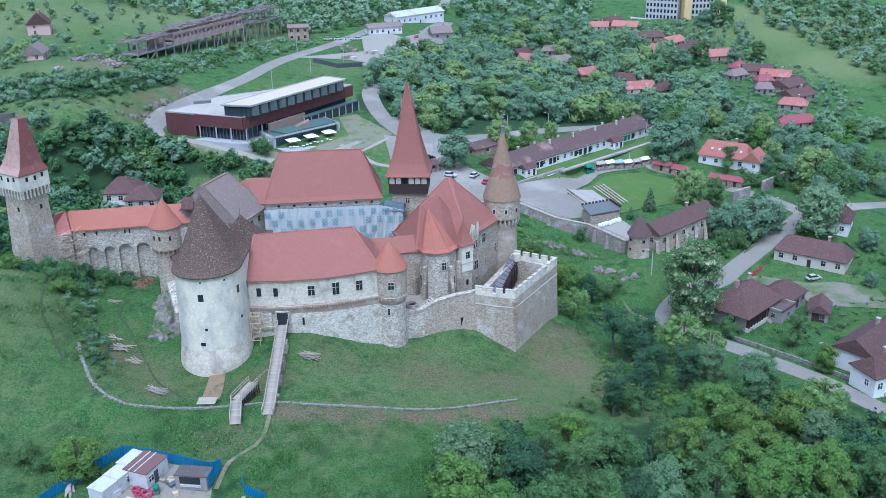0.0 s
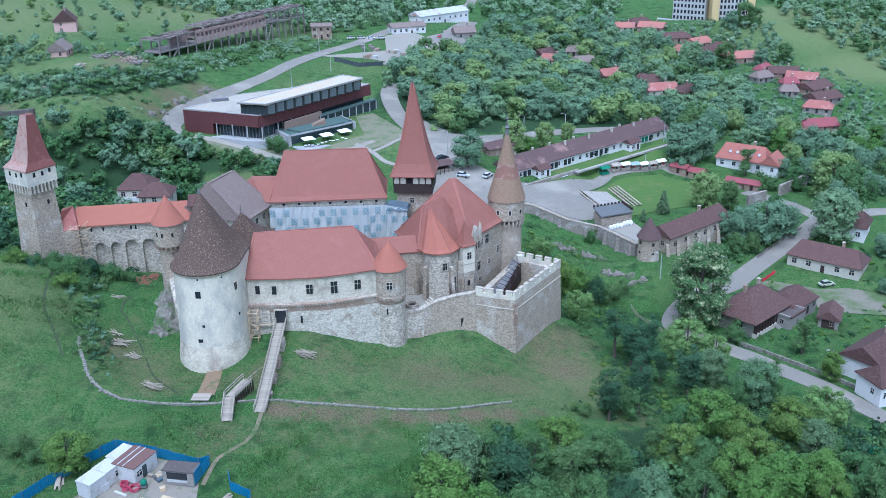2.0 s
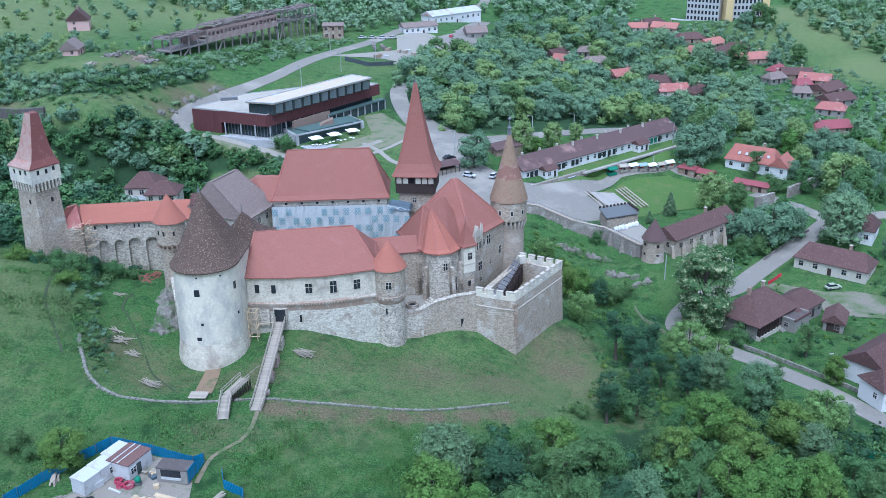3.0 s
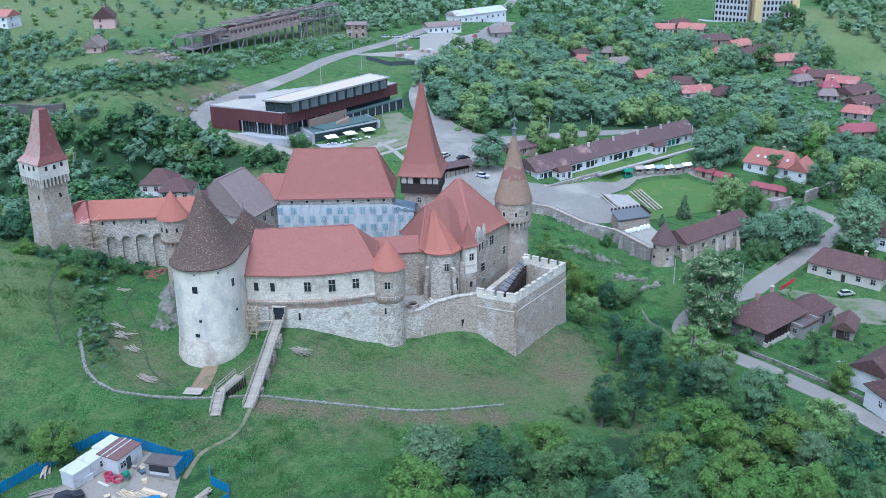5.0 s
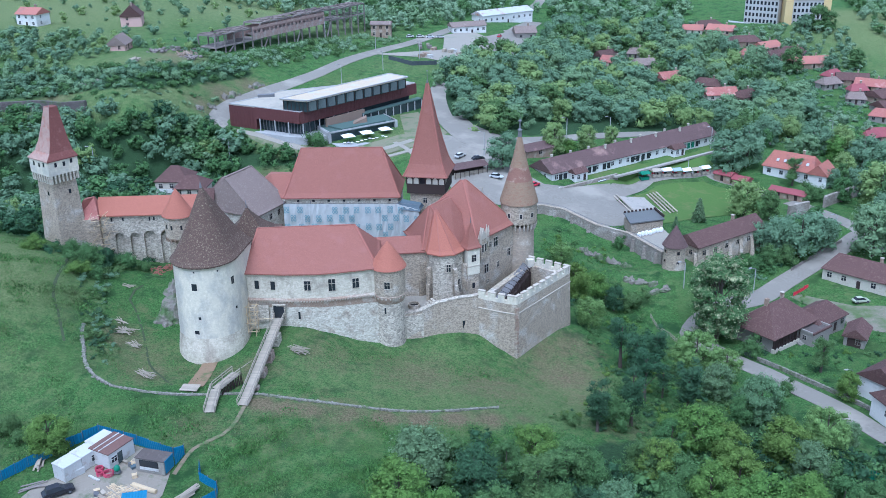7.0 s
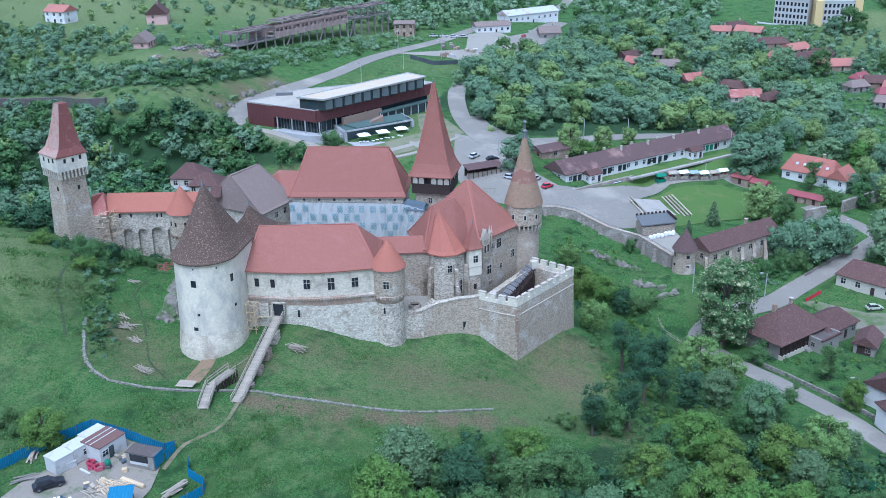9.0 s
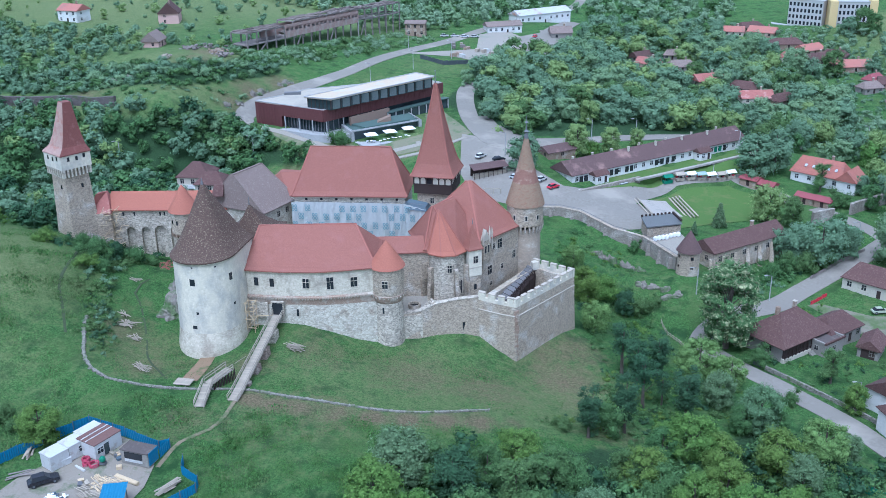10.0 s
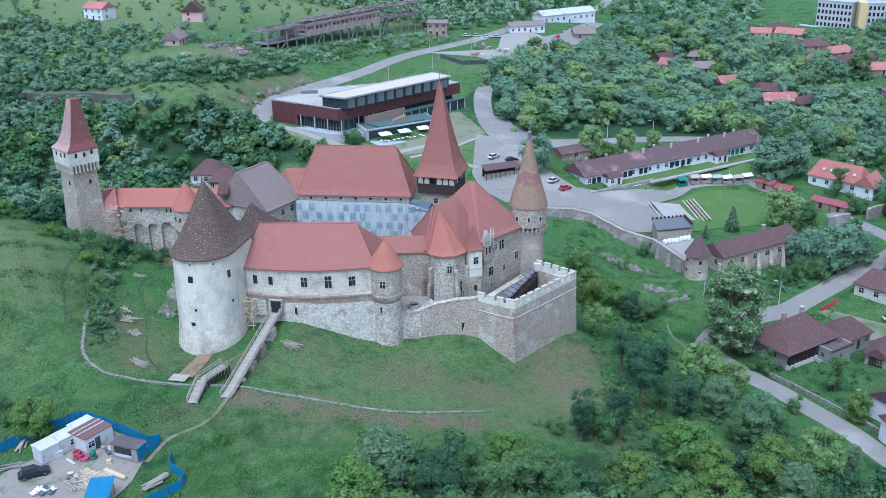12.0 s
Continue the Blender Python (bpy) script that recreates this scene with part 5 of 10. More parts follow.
patch("village_yard", [(81.6, 239.2), (84.6, 240.2), (90.5, 236.8), (96, 233.4), (103, 233), (112, 228), (112, 216), (98, 219), (92, 223.2), (88.6, 227.5), (87, 232.2), (83.5, 236.4)], DUST, 0.14, label="dusty village yard with thin grass", category="yard")
patch("works_yard", [(-51.6, 118.6), (-52.4, 123.4), (-51.2, 127.0), (-44.6, 125.3), (-37.2, 123.1), (-36.0, 119.1), (-35.2, 114.3), (-36, 108), (-40, 103), (-54, 103), (-56, 108), (-55.2, 112.5), (-53.6, 115.6)], YARD_DUST, 0.12, label="pale dusty works yard inside a blue fence", category="yard")
ribbon("footpath", [(-30.7, 139.8), (-30.5, 134), (-31.4, 130), (-34.7, 125.7), (-35.4, 119.1)], 0.7, DIRT, 0.1, 0.2, label="trodden footpath in the grass", category="path", cols=3)
ribbon("brow_path", [(-84, 184), (-81, 175), (-78.4, 166.2), (-76.5, 161.8), (-73.6, 157.7), (-68.8, 150.2)], 0.5, TRODDEN, 0.07, 0.2, label="faint trodden path along the hill brow", category="path", cols=3)
ribbon("moat_path", [(-65.3, 181.8), (-66.8, 176), (-66.3, 172.4), (-64.3, 170.2), (-61.6, 166.3), (-58.1, 160.4), (-53.5, 151.9), (-49.7, 147.9), (-46.1, 144.6)], 0.4, TRODDEN, 0.06, 0.2, label="thin trodden path round the tower", category="path", cols=3)
EARTH = material("bare orange-brown earth", (0.150, 0.098, 0.056), (0.275, 0.190, 0.118), 0.5, 1.0, 0.5, (0.11, 0.12, 0.05), 0.30, 8, speck=0.5)
patch("tower_path", [(-44.9, 156.2), (-41.9, 156.2), (-41.0, 150.5), (-40.4, 145), (-43.5, 144.6), (-44.2, 150)], EARTH, 0.12, label="worn earth strip below the tower", category="path")
WALL_LINE = [(-69.0, 158), (-67.6, 154.5), (-65.2, 150.2), (-62.2, 145.0), (-58.5, 141.1), (-54.9, 139.7), (-49.6, 140.2), (-39.3, 141.6), (-30.5, 142.7), (-23.4, 142.6), (-15.6, 143.2), (-5.9, 144.2), (1.8, 146.3), (12, 151.5)]
low_wall = wall_along("perimeter_wall", WALL_LINE, 0.44, 0.27, DRYSTONE, "low crumbling dry-stone wall round the castle meadow")
stone_rnd = random.Random(77)
for size in ((0.50, 0.36, 0.22), (0.36, 0.32, 0.20), (0.66, 0.34, 0.18)):
    bm = box((0, 0, 0), size)
    bmesh.ops.subdivide_edges(bm, edges=bm.edges[:], cuts=1, use_grid_fill=True)
    for v in bm.verts:
        v.co += Vector([stone_rnd.uniform(-0.07, 0.07) for _ in range(3)])
        v.co *= 1.0 - 0.12 * (abs(v.co.x) > size[0] * 0.4) * (abs(v.co.z) > size[2] * 0.35)
    spots = []
    for p in smooth_line(WALL_LINE, 0.8):
        if stone_rnd.random() < (0.42 if p.x > -14 else 0.8):
            x, y = p.x + stone_rnd.gauss(0, 0.12), p.y + stone_rnd.gauss(0, 0.12)
            spots.append(Matrix.Translation((x, y, at(x, y) + stone_rnd.uniform(0.10, 0.20))) @ Euler((stone_rnd.uniform(-.2, .2), stone_rnd.uniform(-.2, .2), stone_rnd.uniform(0, 6))).to_matrix().to_4x4())
    pieces("stone", bm, FIELDSTONE, low_wall, spots)
# ---- town buildings ----
HOUSE_WALLS = {"white": material("white render", (0.50, 0.49, 0.46), (0.66, 0.65, 0.62), 0.4, 0.9, 0.12, (0.44, 0.42, 0.38), 0.25), "cream": material("cream render", (0.36, 0.325, 0.26), (0.52, 0.475, 0.39), 0.4, 0.9, 0.15, (0.4, 0.36, 0.3), 0.25),
               "pink": material("pink render", (0.42, 0.27, 0.23), (0.54, 0.36, 0.31), 0.4, 0.9, 0.15), "grey": material("grey render", (0.165, 0.150, 0.128), (0.285, 0.262, 0.228), 0.4, 0.9, 0.15),
               "ochre": material("ochre render", (0.46, 0.34, 0.15), (0.56, 0.43, 0.21), 0.4, 0.9, 0.1), "brick": BRICKY, "stone": STONE, "office": material("pale grey cladding", (0.33, 0.32, 0.30), (0.43, 0.415, 0.39), 0.3, 0.8, 0.05)}
GLASS_SKY = material("pale roof glass", (0.30, 0.33, 0.35), (0.42, 0.45, 0.46), 1.0, 0.3, 0)
ROOFS = {"tile": courses(material("brick-red roof tiles", (0.25, 0.095, 0.07), (0.35, 0.14, 0.105), 0.5, 0.9, 0.2, (0.22, 0.10, 0.08), 0.3, 9), 0.24, 0.16, (0.7, 0.6, 0.6), 0.3, 0.3), "red": TILE_OLD, "brown": TILE_BROWN, "old": TILE_OLD, "grey": TILE_GREY, "patched": courses(material("patched brown roof tiles", (0.070, 0.042, 0.040), (0.14, 0.090, 0.082), 0.5, 0.95, 0.3, (0.26, 0.165, 0.14), 0.26, 7, speck=0.14), 0.24, 0.16, (0.6, 0.6, 0.6), 0.35, 0.4), "crimson": material("painted crimson sheet roof", (0.18, 0.045, 0.050), (0.26, 0.075, 0.080), 0.5, 0.5, 0.1),
         "orange": material("orange roof tiles", (0.27, 0.100, 0.075), (0.37, 0.160, 0.125), 0.5, 0.8, 0.2, (0.22, 0.12, 0.10), 0.35, speck=0.2), "sheet": material("pale sheet roof", (0.33, 0.33, 0.33), (0.46, 0.46, 0.45), 0.4, 0.5, 0.1, (0.32, 0.16, 0.1), 0.3)}
CONCRETE_WHITE = material("white painted concrete", (0.50, 0.49, 0.47), (0.62, 0.61, 0.58), 0.8, 0.85, 0.1)
KEEP, KEEP_PLANS = [], []


def house(x, y, deg, w, d, wall, rise, wm, rm, label, hip=0.0, z=None, base=None, wins=2, storeys=1, chimney=True, name="house", category="house", door=True, over=0.5):
    """A house: walls, pitched roof (ridge along its width), windows front and sides, chimney."""
    gz = z if z is not None else at(x, y)
    t = thing(name, (x, y, gz), label, category)
    W, R = HOUSE_WALLS[wm], ROOFS[rm]
    c, s = math.cos(radians(deg)), math.sin(radians(deg))

    def lay(u, v):
        return x + u * c - v * s, y + u * s + v * c
    plan = [lay(-w / 2, -d / 2), lay(w / 2, -d / 2), lay(w / 2, d / 2), lay(-w / 2, d / 2)]
    part("wall", prism(plan, gz - 2.0, gz + wall), W, t)
    if not hip:
        g = bmesh.new()
        for sg in (-1, 1):
            a, b, e = lay(sg * (w / 2 - 0.01), -d / 2), lay(sg * (w / 2 - 0.01), d / 2), lay(sg * (w / 2 - 0.01), 0)
            a2, b2, e2 = lay(sg * (w / 2 - 0.3), -d / 2), lay(sg * (w / 2 - 0.3), d / 2), lay(sg * (w / 2 - 0.3), 0)
            o = bmesh.new()
            loft(o, [[(*a, gz + wall - 0.02), (*b, gz + wall - 0.02), (*e, gz + wall + rise - 0.15)], [(*a2, gz + wall - 0.02), (*b2, gz + wall - 0.02), (*e2, gz + wall + rise - 0.15)]])
            blend(g, o)
        part("gable", g, W, t)
    ev = [lay(-w / 2 - over, -d / 2 - over), lay(w / 2 + over, -d / 2 - over), lay(w / 2 + over, d / 2 + over), lay(-w / 2 - over, d / 2 + over)]
    k = w / 2 + over - (hip * (d / 2 + over) if hip else 0)
    tp = [lay(-k, -0.05), lay(k, -0.05), lay(k, 0.05), lay(-k, 0.05)]
    part("roof", roof(ev, tp, gz + wall - 0.05, gz + wall + rise, thick=0.18), R, t)
    if chimney:
        cx, cy = lay(w * 0.18, 0.5)
        ch = part("chimney", box((cx, cy, gz + wall + rise + 0.2), (0.7, 0.7, 1.9), radians(deg)), BRICKY, t)
        part("chimney_cap", box((cx, cy, gz + wall + rise + 1.2), (0.9, 0.9, 0.14), radians(deg)), TRIM, ch)
    hs = wall / storeys
    for st in range(storeys):
        zc = gz + hs * (st + 0.55)
        for i in range(wins):
            u = w * ((i + 0.5) / wins - 0.5)
            if door and st == 0 and i == wins // 2:
                part("door", box((*lay(u, -d / 2), gz + 1.05), (1.0, 0.12, 2.1), radians(deg)), TIMBER, t, "dark wooden door")
            else:
                window(t, *lay(u, -d / 2 - 0.02), zc, deg - 90, min(1.2, w / wins * 0.5), min(1.4, hs * 0.5), 1, W)
        for sg, f in ((-1, deg + 180), (1, deg)):
            window(t, *lay(sg * (w / 2 + 0.02), -d * 0.18), zc, f, 1.0, min(1.3, hs * 0.5), 1, W)
    KEEP.append((x, y, max(w, d) * (0.55 if y < 400 else 0.40) + 0.5))
    if y > 400:
        KEEP.extend([(x - 0.22 * k, y - k, max(w, d) * q) for k, q in ((7, 0.46), (14, 0.42), (22, 0.36), (30, 0.28))])
    return t


# the long white house above the outer court
house(43.0, 323.5, 42.3, 77, 10.5, 3.5, 3.4, "white", "patched", "long low white house with a patched brown roof and display boards", z=-9.05, wins=22, chimney=False, name="long_house", over=0.6)
# outbuildings of the outer court
house(65.5, 256.5, 42, 27, 8, 4.6, 2.7, "stone", "brown", "low stone outbuilding with a brown roof along the outer wall", z=-14.2, wins=6, chimney=True, name="outbuilding", door=False)
house(97.5, 321.5, -32, 16.5, 9.5, 3.5, 4.4, "white", "tile", "white house with a steep red roof and skylights among trees", hip=0.35, z=-13.0, wins=4)
house(105.3, 315.2, 58, 8, 6, 3.5, 3.2, "white", "tile", "cross wing of the red-roofed white house", z=-13.0, wins=2, chimney=False)
for i in range(5):
    sky_l = thing("skylight", (92.3 + 2.1 * i, 321.0 - 1.31 * i, -7.4), "small pale roof window in red tiles", "skylight", "roof windows")
    part("pane", box((92.3 + 2.1 * i, 321.0 - 1.31 * i, -7.35), (0.8, 1.0, 0.14), radians(-32), None, radians(40)), GLASS_SKY, sky_l)
house(-95.6, 268.0, 4, 10.0, 9.5, 6.2, 3.6, "cream", "brown", "pale villa with a steep brown hipped roof in the valley", hip=0.8, z=-7.6, wins=3, storeys=2, chimney=False, over=0.35)
house(-88.6, 263.6, 4, 9.0, 8.0, 5.4, 3.0, "cream", "brown", "lower front wing of the pale valley villa", hip=0.8, z=-7.6, wins=3, storeys=2, chimney=False)
balcony = thing("villa_balcony", (-96.5, 262.6, -4.6), "white balcony with a railing on the valley villa", "balcony")
part("floor", box((-96.5, 262.5, -4.55), (5.6, 1.6, 0.2), 0.07), CONCRETE_WHITE, balcony)
part("railing", box((-96.5, 261.8, -3.9), (5.6, 0.1, 1.0), 0.07), CONCRETE_WHITE, balcony, "white railing")
for u in (-2.6, 0, 2.6):
    part("post", box((-96.5 + u, 261.9, -6.2), (0.22, 0.22, 3.2), 0.07), CONCRETE_WHITE, balcony)
# village below
old = house(72.2, 212.5, 45, 15.5, 10.2, 4.0, 5.0, "grey", "brown", "old village house under a broad hipped brown roof", hip=0.95, z=-18.6, wins=5, over=1.2)


def by_old(u, v):
    """Places along and before the old house's front, from its corner."""
    return 70.3 + (u - v) * 0.7071, 203.4 + (u + v) * 0.7071


cx, cy = by_old(4.6, 5.6)
part("chimney", box((cx, cy, -9.2), (0.8, 0.8, 1.8), radians(45)), BRICKY, old)
ver = thing("veranda", (*by_old(4.8, -0.8), -18.6), "dark timber veranda with a pale base before the old house", "veranda")
for i in range(8):
    q = by_old(0.1 + 9.2 * i / 7, -0.85)
    part("post", box((*q, -16.3), (0.18, 0.18, 3.3), radians(45)), TIMBER, ver, "dark timber post")
    if i < 7:
        for sg in (0.35, -0.35):
            a, b = by_old(0.1 + 9.2 * (i + (0 if sg > 0 else 1)) / 7, -0.85), by_old(0.1 + 9.2 * (i + (0 if sg > 0 else 1)) / 7 + sg * 1.4, -0.85)
            part("brace", beam((*a, -15.4), (*b, -14.8), 0.1, 0.1), TIMBER, ver)
part("base_wall", beam((*by_old(0, -0.85), -18.3), (*by_old(9.4, -0.85), -18.3), 0.3, 1.5), HOUSE_WALLS["cream"], ver, "pale plastered base wall")
part("end_wall", beam((*by_old(0.0, -0.7), -18.3), (*by_old(0.0, 0.0), -18.3), 0.3, 1.5), HOUSE_WALLS["cream"], ver)
part("back_wall", beam((*by_old(0.2, -0.12), -16.4), (*by_old(9.4, -0.12), -16.4), 0.14, 2.9), TIMBER, ver, "dark back wall")
part("rail", beam((*by_old(0, -0.85), -16.9), (*by_old(9.4, -0.85), -16.9), 0.1, 0.12), TIMBER, ver)
for k in range(3):
    part("step", box((*by_old(9.0, -1.3 - 0.35 * k), -18.3 - 0.2 * k), (1.6, 0.4, 0.5), radians(45)), HOUSE_WALLS["grey"], ver)
flat = thing("house_annex", (*by_old(13.1, -2.1), -18.6), "grey plastered annex with a sunken flat felt roof", "house")
part("wall", prism([by_old(9.7, -4.2), by_old(16.5, -4.2), by_old(16.5, 0.5), by_old(9.7, 0.5)], -20.4, -15.6), HOUSE_WALLS["grey"], flat)
part("roof", prism([by_old(10.1, -3.8), by_old(16.1, -3.8), by_old(16.1, 0.4), by_old(10.1, 0.4)], -15.62, -15.5), TAR_ROOF, flat, "dark felt roof")
for a, b in (((9.5, -4.2), (16.7, -4.2)), ((9.7, -4.0), (9.7, 0.4)), ((16.5, -4.0), (16.5, 0.4))):
    part("parapet", beam((*by_old(*a), -15.35), (*by_old(*b), -15.35), 0.4, 0.5), ROOFS["brown"] if a[0] < 9.6 else HOUSE_WALLS["grey"], flat)
window(flat, *by_old(9.68, -2.0), -17.0, 225, 0.9, 1.0, 1, HOUSE_WALLS["grey"])
window(flat, *by_old(13.0, -4.22), -17.0, -45, 1.0, 1.0, 1, HOUSE_WALLS["grey"])
house(83.6, 219.2, 45, 11.5, 8, 3.2, 3.0, "grey", "brown", "grey cross wing of the old house with a brown roof", hip=0.7, z=-19.0, wins=4, chimney=False)
shed = house(91.2, 212.6, 66, 7, 4.6, 2.6, 2.0, "grey", "brown", "small shed with a dark open front and brown roof", z=-19.2, wins=1, chimney=False, door=False, name="shed")
# dark panel on the gable: the open front's inner shade as colour
part("opening", box((91.2 - 3.52 * math.cos(radians(66)), 212.6 - 3.52 * math.sin(radians(66)), -18.1), (0.1, 3.0, 2.2), radians(66)), TIMBER, shed, "dark open front")
house(101.5, 245.5, -35, 19, 9, 3.4, 3.4, "cream", "brown", "long village house with a patched brown roof", hip=0.5, z=-18.6, wins=5)
house(112, 262, -30, 11, 9, 4.5, 3.4, "white", "brown", "village house with a brown roof", hip=0.4, z=-15.5, wins=3)
house(93.5, 188.5, 42, 16, 9, 4.5, 3.2, "white", "brown", "village house with a long brown roof", z=-18.0, wins=4)
house(89.6, 175.6, 20, 8, 7, 4.6, 3.0, "white", "brown", "white village house behind a road wall", hip=0.6, z=-17.6, wins=3)
house(98.5, 178.5, 30, 8, 7, 4.6, 3.0, "white", "brown", "white village house with a brown roof", hip=0.6, z=-17.6, wins=3)
# hillside and far town
house(-227.0, 427, -12, 11.5, 9, 5.6, 2.6, "white", "orange", "white hillside house with an orange roof", z=19, storeys=2, wins=3)
house(-184.5, 440, -72, 11, 9.5, 5.0, 4.8, "pink", "brown", "two-storey hillside house with a steep dark roof", z=17, storeys=2, wins=3)
house(-158.3, 370.5, 98, 10, 7.0, 2.6, 3.4, "pink", "grey", "small pink hillside cottage under a steep grey roof", z=18.4, wins=3, chimney=False)
house(-74.3, 489, 5, 10, 7, 6.5, 1.2, "brick", "grey", "two-storey brick yard office", z=4.4, storeys=2, wins=3, chimney=False)
house(-33.5, 519, 25, 19, 8, 4.0, 2.0, "white", "grey", "low white workshop with a grey roof", z=1.6, wins=6, chimney=False)
house(-18, 566, 42, 36, 11, 5.5, 2.4, "white", "sheet", "long white shed with a rusty sheet roof", z=0.2, wins=9, chimney=False, name="shed")
house(-2.8, 520.5, 15, 11, 9, 3.5, 3.0, "grey", "grey", "grey cottage behind trees", z=-1.4)
# mostly grey and brick walls: the walls' shade is put into their colour
FAR_HOUSES = [(43.5, 492.5, "pink", "old", 11), (59.4, 496.2, "grey", "grey", 13), (40.1, 502.8, "grey", "brown", 11), (56.3, 516.7, "grey", "grey", 9), (71.0, 473.3, "grey", "old", 14), (87.1, 462.0, "grey", "brown", 13),
              (90.0, 444.9, "cream", "old", 14), (101.3, 444.1, "brick", "brown", 11), (92.4, 583.3, "cream", "orange", 11), (101.8, 593.5, "brick", "brown", 15), (108.3, 580.9, "brick", "orange", 15), (117.2, 554.8, "brick", "brown", 16),
              (127.3, 542.1, "brick", "orange", 14), (117.1, 528.7, "cream", "old", 11), (128.6, 524.2, "brick", "brown", 14), (138.0, 528.1, "grey", "brown", 12), (142.7, 509.0, "brick", "orange", 18), (147.9, 483.4, "grey", "crimson", 9),
              (155.6, 477.0, "brick", "brown", 14), (143.5, 469.9, "grey", "grey", 10), (162.2, 467.2, "brick", "old", 14), (153.6, 458.7, "grey", "crimson", 8), (163.5, 453.3, "brick", "brown", 16), (150.1, 446.7, "grey", "grey", 8),
              (163.6, 439.9, "grey", "brown", 15), (158.3, 429.1, "grey", "old", 12), (153.3, 409.9, "brick", "crimson", 13), (145.5, 404.8, "grey", "crimson", 8)]
for i, (hx, hy, hw, hr, hs) in enumerate(FAR_HOUSES):
    house(hx, hy, (-25, 12, 40, -8, 28)[i % 5], hs, hs * 0.66, 2.5, 2.7, hw, hr, {"red": "village house with a red tiled roof", "orange": "village house with an orange tiled roof", "brown": "village house with a brown tiled roof", "old": "village house with a faded tiled roof", "grey": "village house with a grey roof", "crimson": "village house with a crimson sheet roof", "sheet": "shed with a pale sheet metal roof"}[hr], hip=(0, 0.5)[i % 2], wins=3)
KEEP_PLANS += [[(84.2, 247.4), (92, 250.5), (108, 238), (112, 222), (98, 221), (89, 225), (86, 234.5)], [(-104, 256), (-80, 256), (-79, 272), (-104, 272)], [(-84, 296), (-64, 297), (-60, 272), (-80, 270)], [(-166, 346), (-140, 338), (-122, 346), (-116, 372), (-150, 376)], [(-101, 313), (-80, 308), (-62, 300), (-28, 312), (-22, 345), (-36, 375), (-66, 378), (-98, 335)], [(-16, 270), (50, 250), (78, 262), (86, 300), (86, 340), (60, 345), (10, 318), (-22, 320)],
               [(-100, 180), (-55, 130), (30, 135), (26, 205), (-10, 222), (-100, 206)]]
# ---- the bridge and ramp ----
CORTEN = material("rust-red steel cladding", (0.075, 0.027, 0.026), (0.120, 0.045, 0.042), 0.5, 0.7, 0.1, fine=8, streak=0.5)
CONCRETE = material("pale concrete", (0.27, 0.27, 0.26), (0.40, 0.395, 0.38), 0.4, 0.9, 0.2, (0.27, 0.26, 0.25), 0.3)
RAWCONC = material("stained raw concrete", (0.14, 0.12, 0.105), (0.26, 0.225, 0.20), 0.4, 0.95, 0.4, (0.11, 0.10, 0.09), 0.35)
ROOFLIGHT = material("white roofing membrane", (0.295, 0.26, 0.205), (0.395, 0.355, 0.285), 0.2, 0.8, 0.1, (0.27, 0.25, 0.21), 0.34, speck=0.12)
TEAL_GLASS = material("grey-green facade glass", (0.020, 0.030, 0.033), (0.055, 0.075, 0.078), 0.4, 0.12, 0, spec=0.6)
BLUE = material("blue painted sheet fence", (0.016, 0.108, 0.205), (0.040, 0.178, 0.300), 0.6, 0.55, 0.1, each=0.1)
WHITE_SHEET = material("white painted sheet metal", (0.38, 0.375, 0.355), (0.50, 0.495, 0.475), 0.6, 0.5, 0.05, (0.33, 0.30, 0.26), 0.3, speck=0.7)
RUSTROOF = material("rusty brown felt roof", (0.10, 0.055, 0.045), (0.17, 0.095, 0.08), 0.5, 0.9, 0.2)
COILRED = material("dusty crimson pipe", (0.22, 0.018, 0.045), (0.36, 0.05, 0.085), 2.0, 0.6, 0.1, (0.30, 0.16, 0.16), 0.3, 6)
REDPAINT = material("red paint", (0.36, 0.02, 0.04), (0.50, 0.04, 0.06), 1, 0.5, 0)
WOOD = material("fresh sawn timber", (0.40, 0.30, 0.18), (0.58, 0.46, 0.30), 1.2, 0.85, 0.2, each=0.15)
GREENPAINT = material("dark green paint", (0.015, 0.12, 0.07), (0.03, 0.18, 0.10), 1, 0.6, 0)
CANVAS = material("white canvas", (0.68, 0.68, 0.68), (0.80, 0.80, 0.80), 1, 0.8, 0.1)
RUBBER = material("black rubber", (0.012, 0.012, 0.012), (0.03, 0.03, 0.03), 2, 0.8, 0)
PAINTS = {"white": WHITE_SHEET, "black": material("black car paint", (0.012, 0.012, 0.016), (0.02, 0.02, 0.025), 1, 0.25, 0, spec=0.6), "red": REDPAINT, "silver": material("silver car paint", (0.42, 0.43, 0.44), (0.5, 0.5, 0.51), 1, 0.3, 0, spec=0.6),
          "olive": material("pale olive car paint", (0.30, 0.33, 0.24), (0.38, 0.40, 0.30), 1, 0.4, 0), "blue": BLUE}


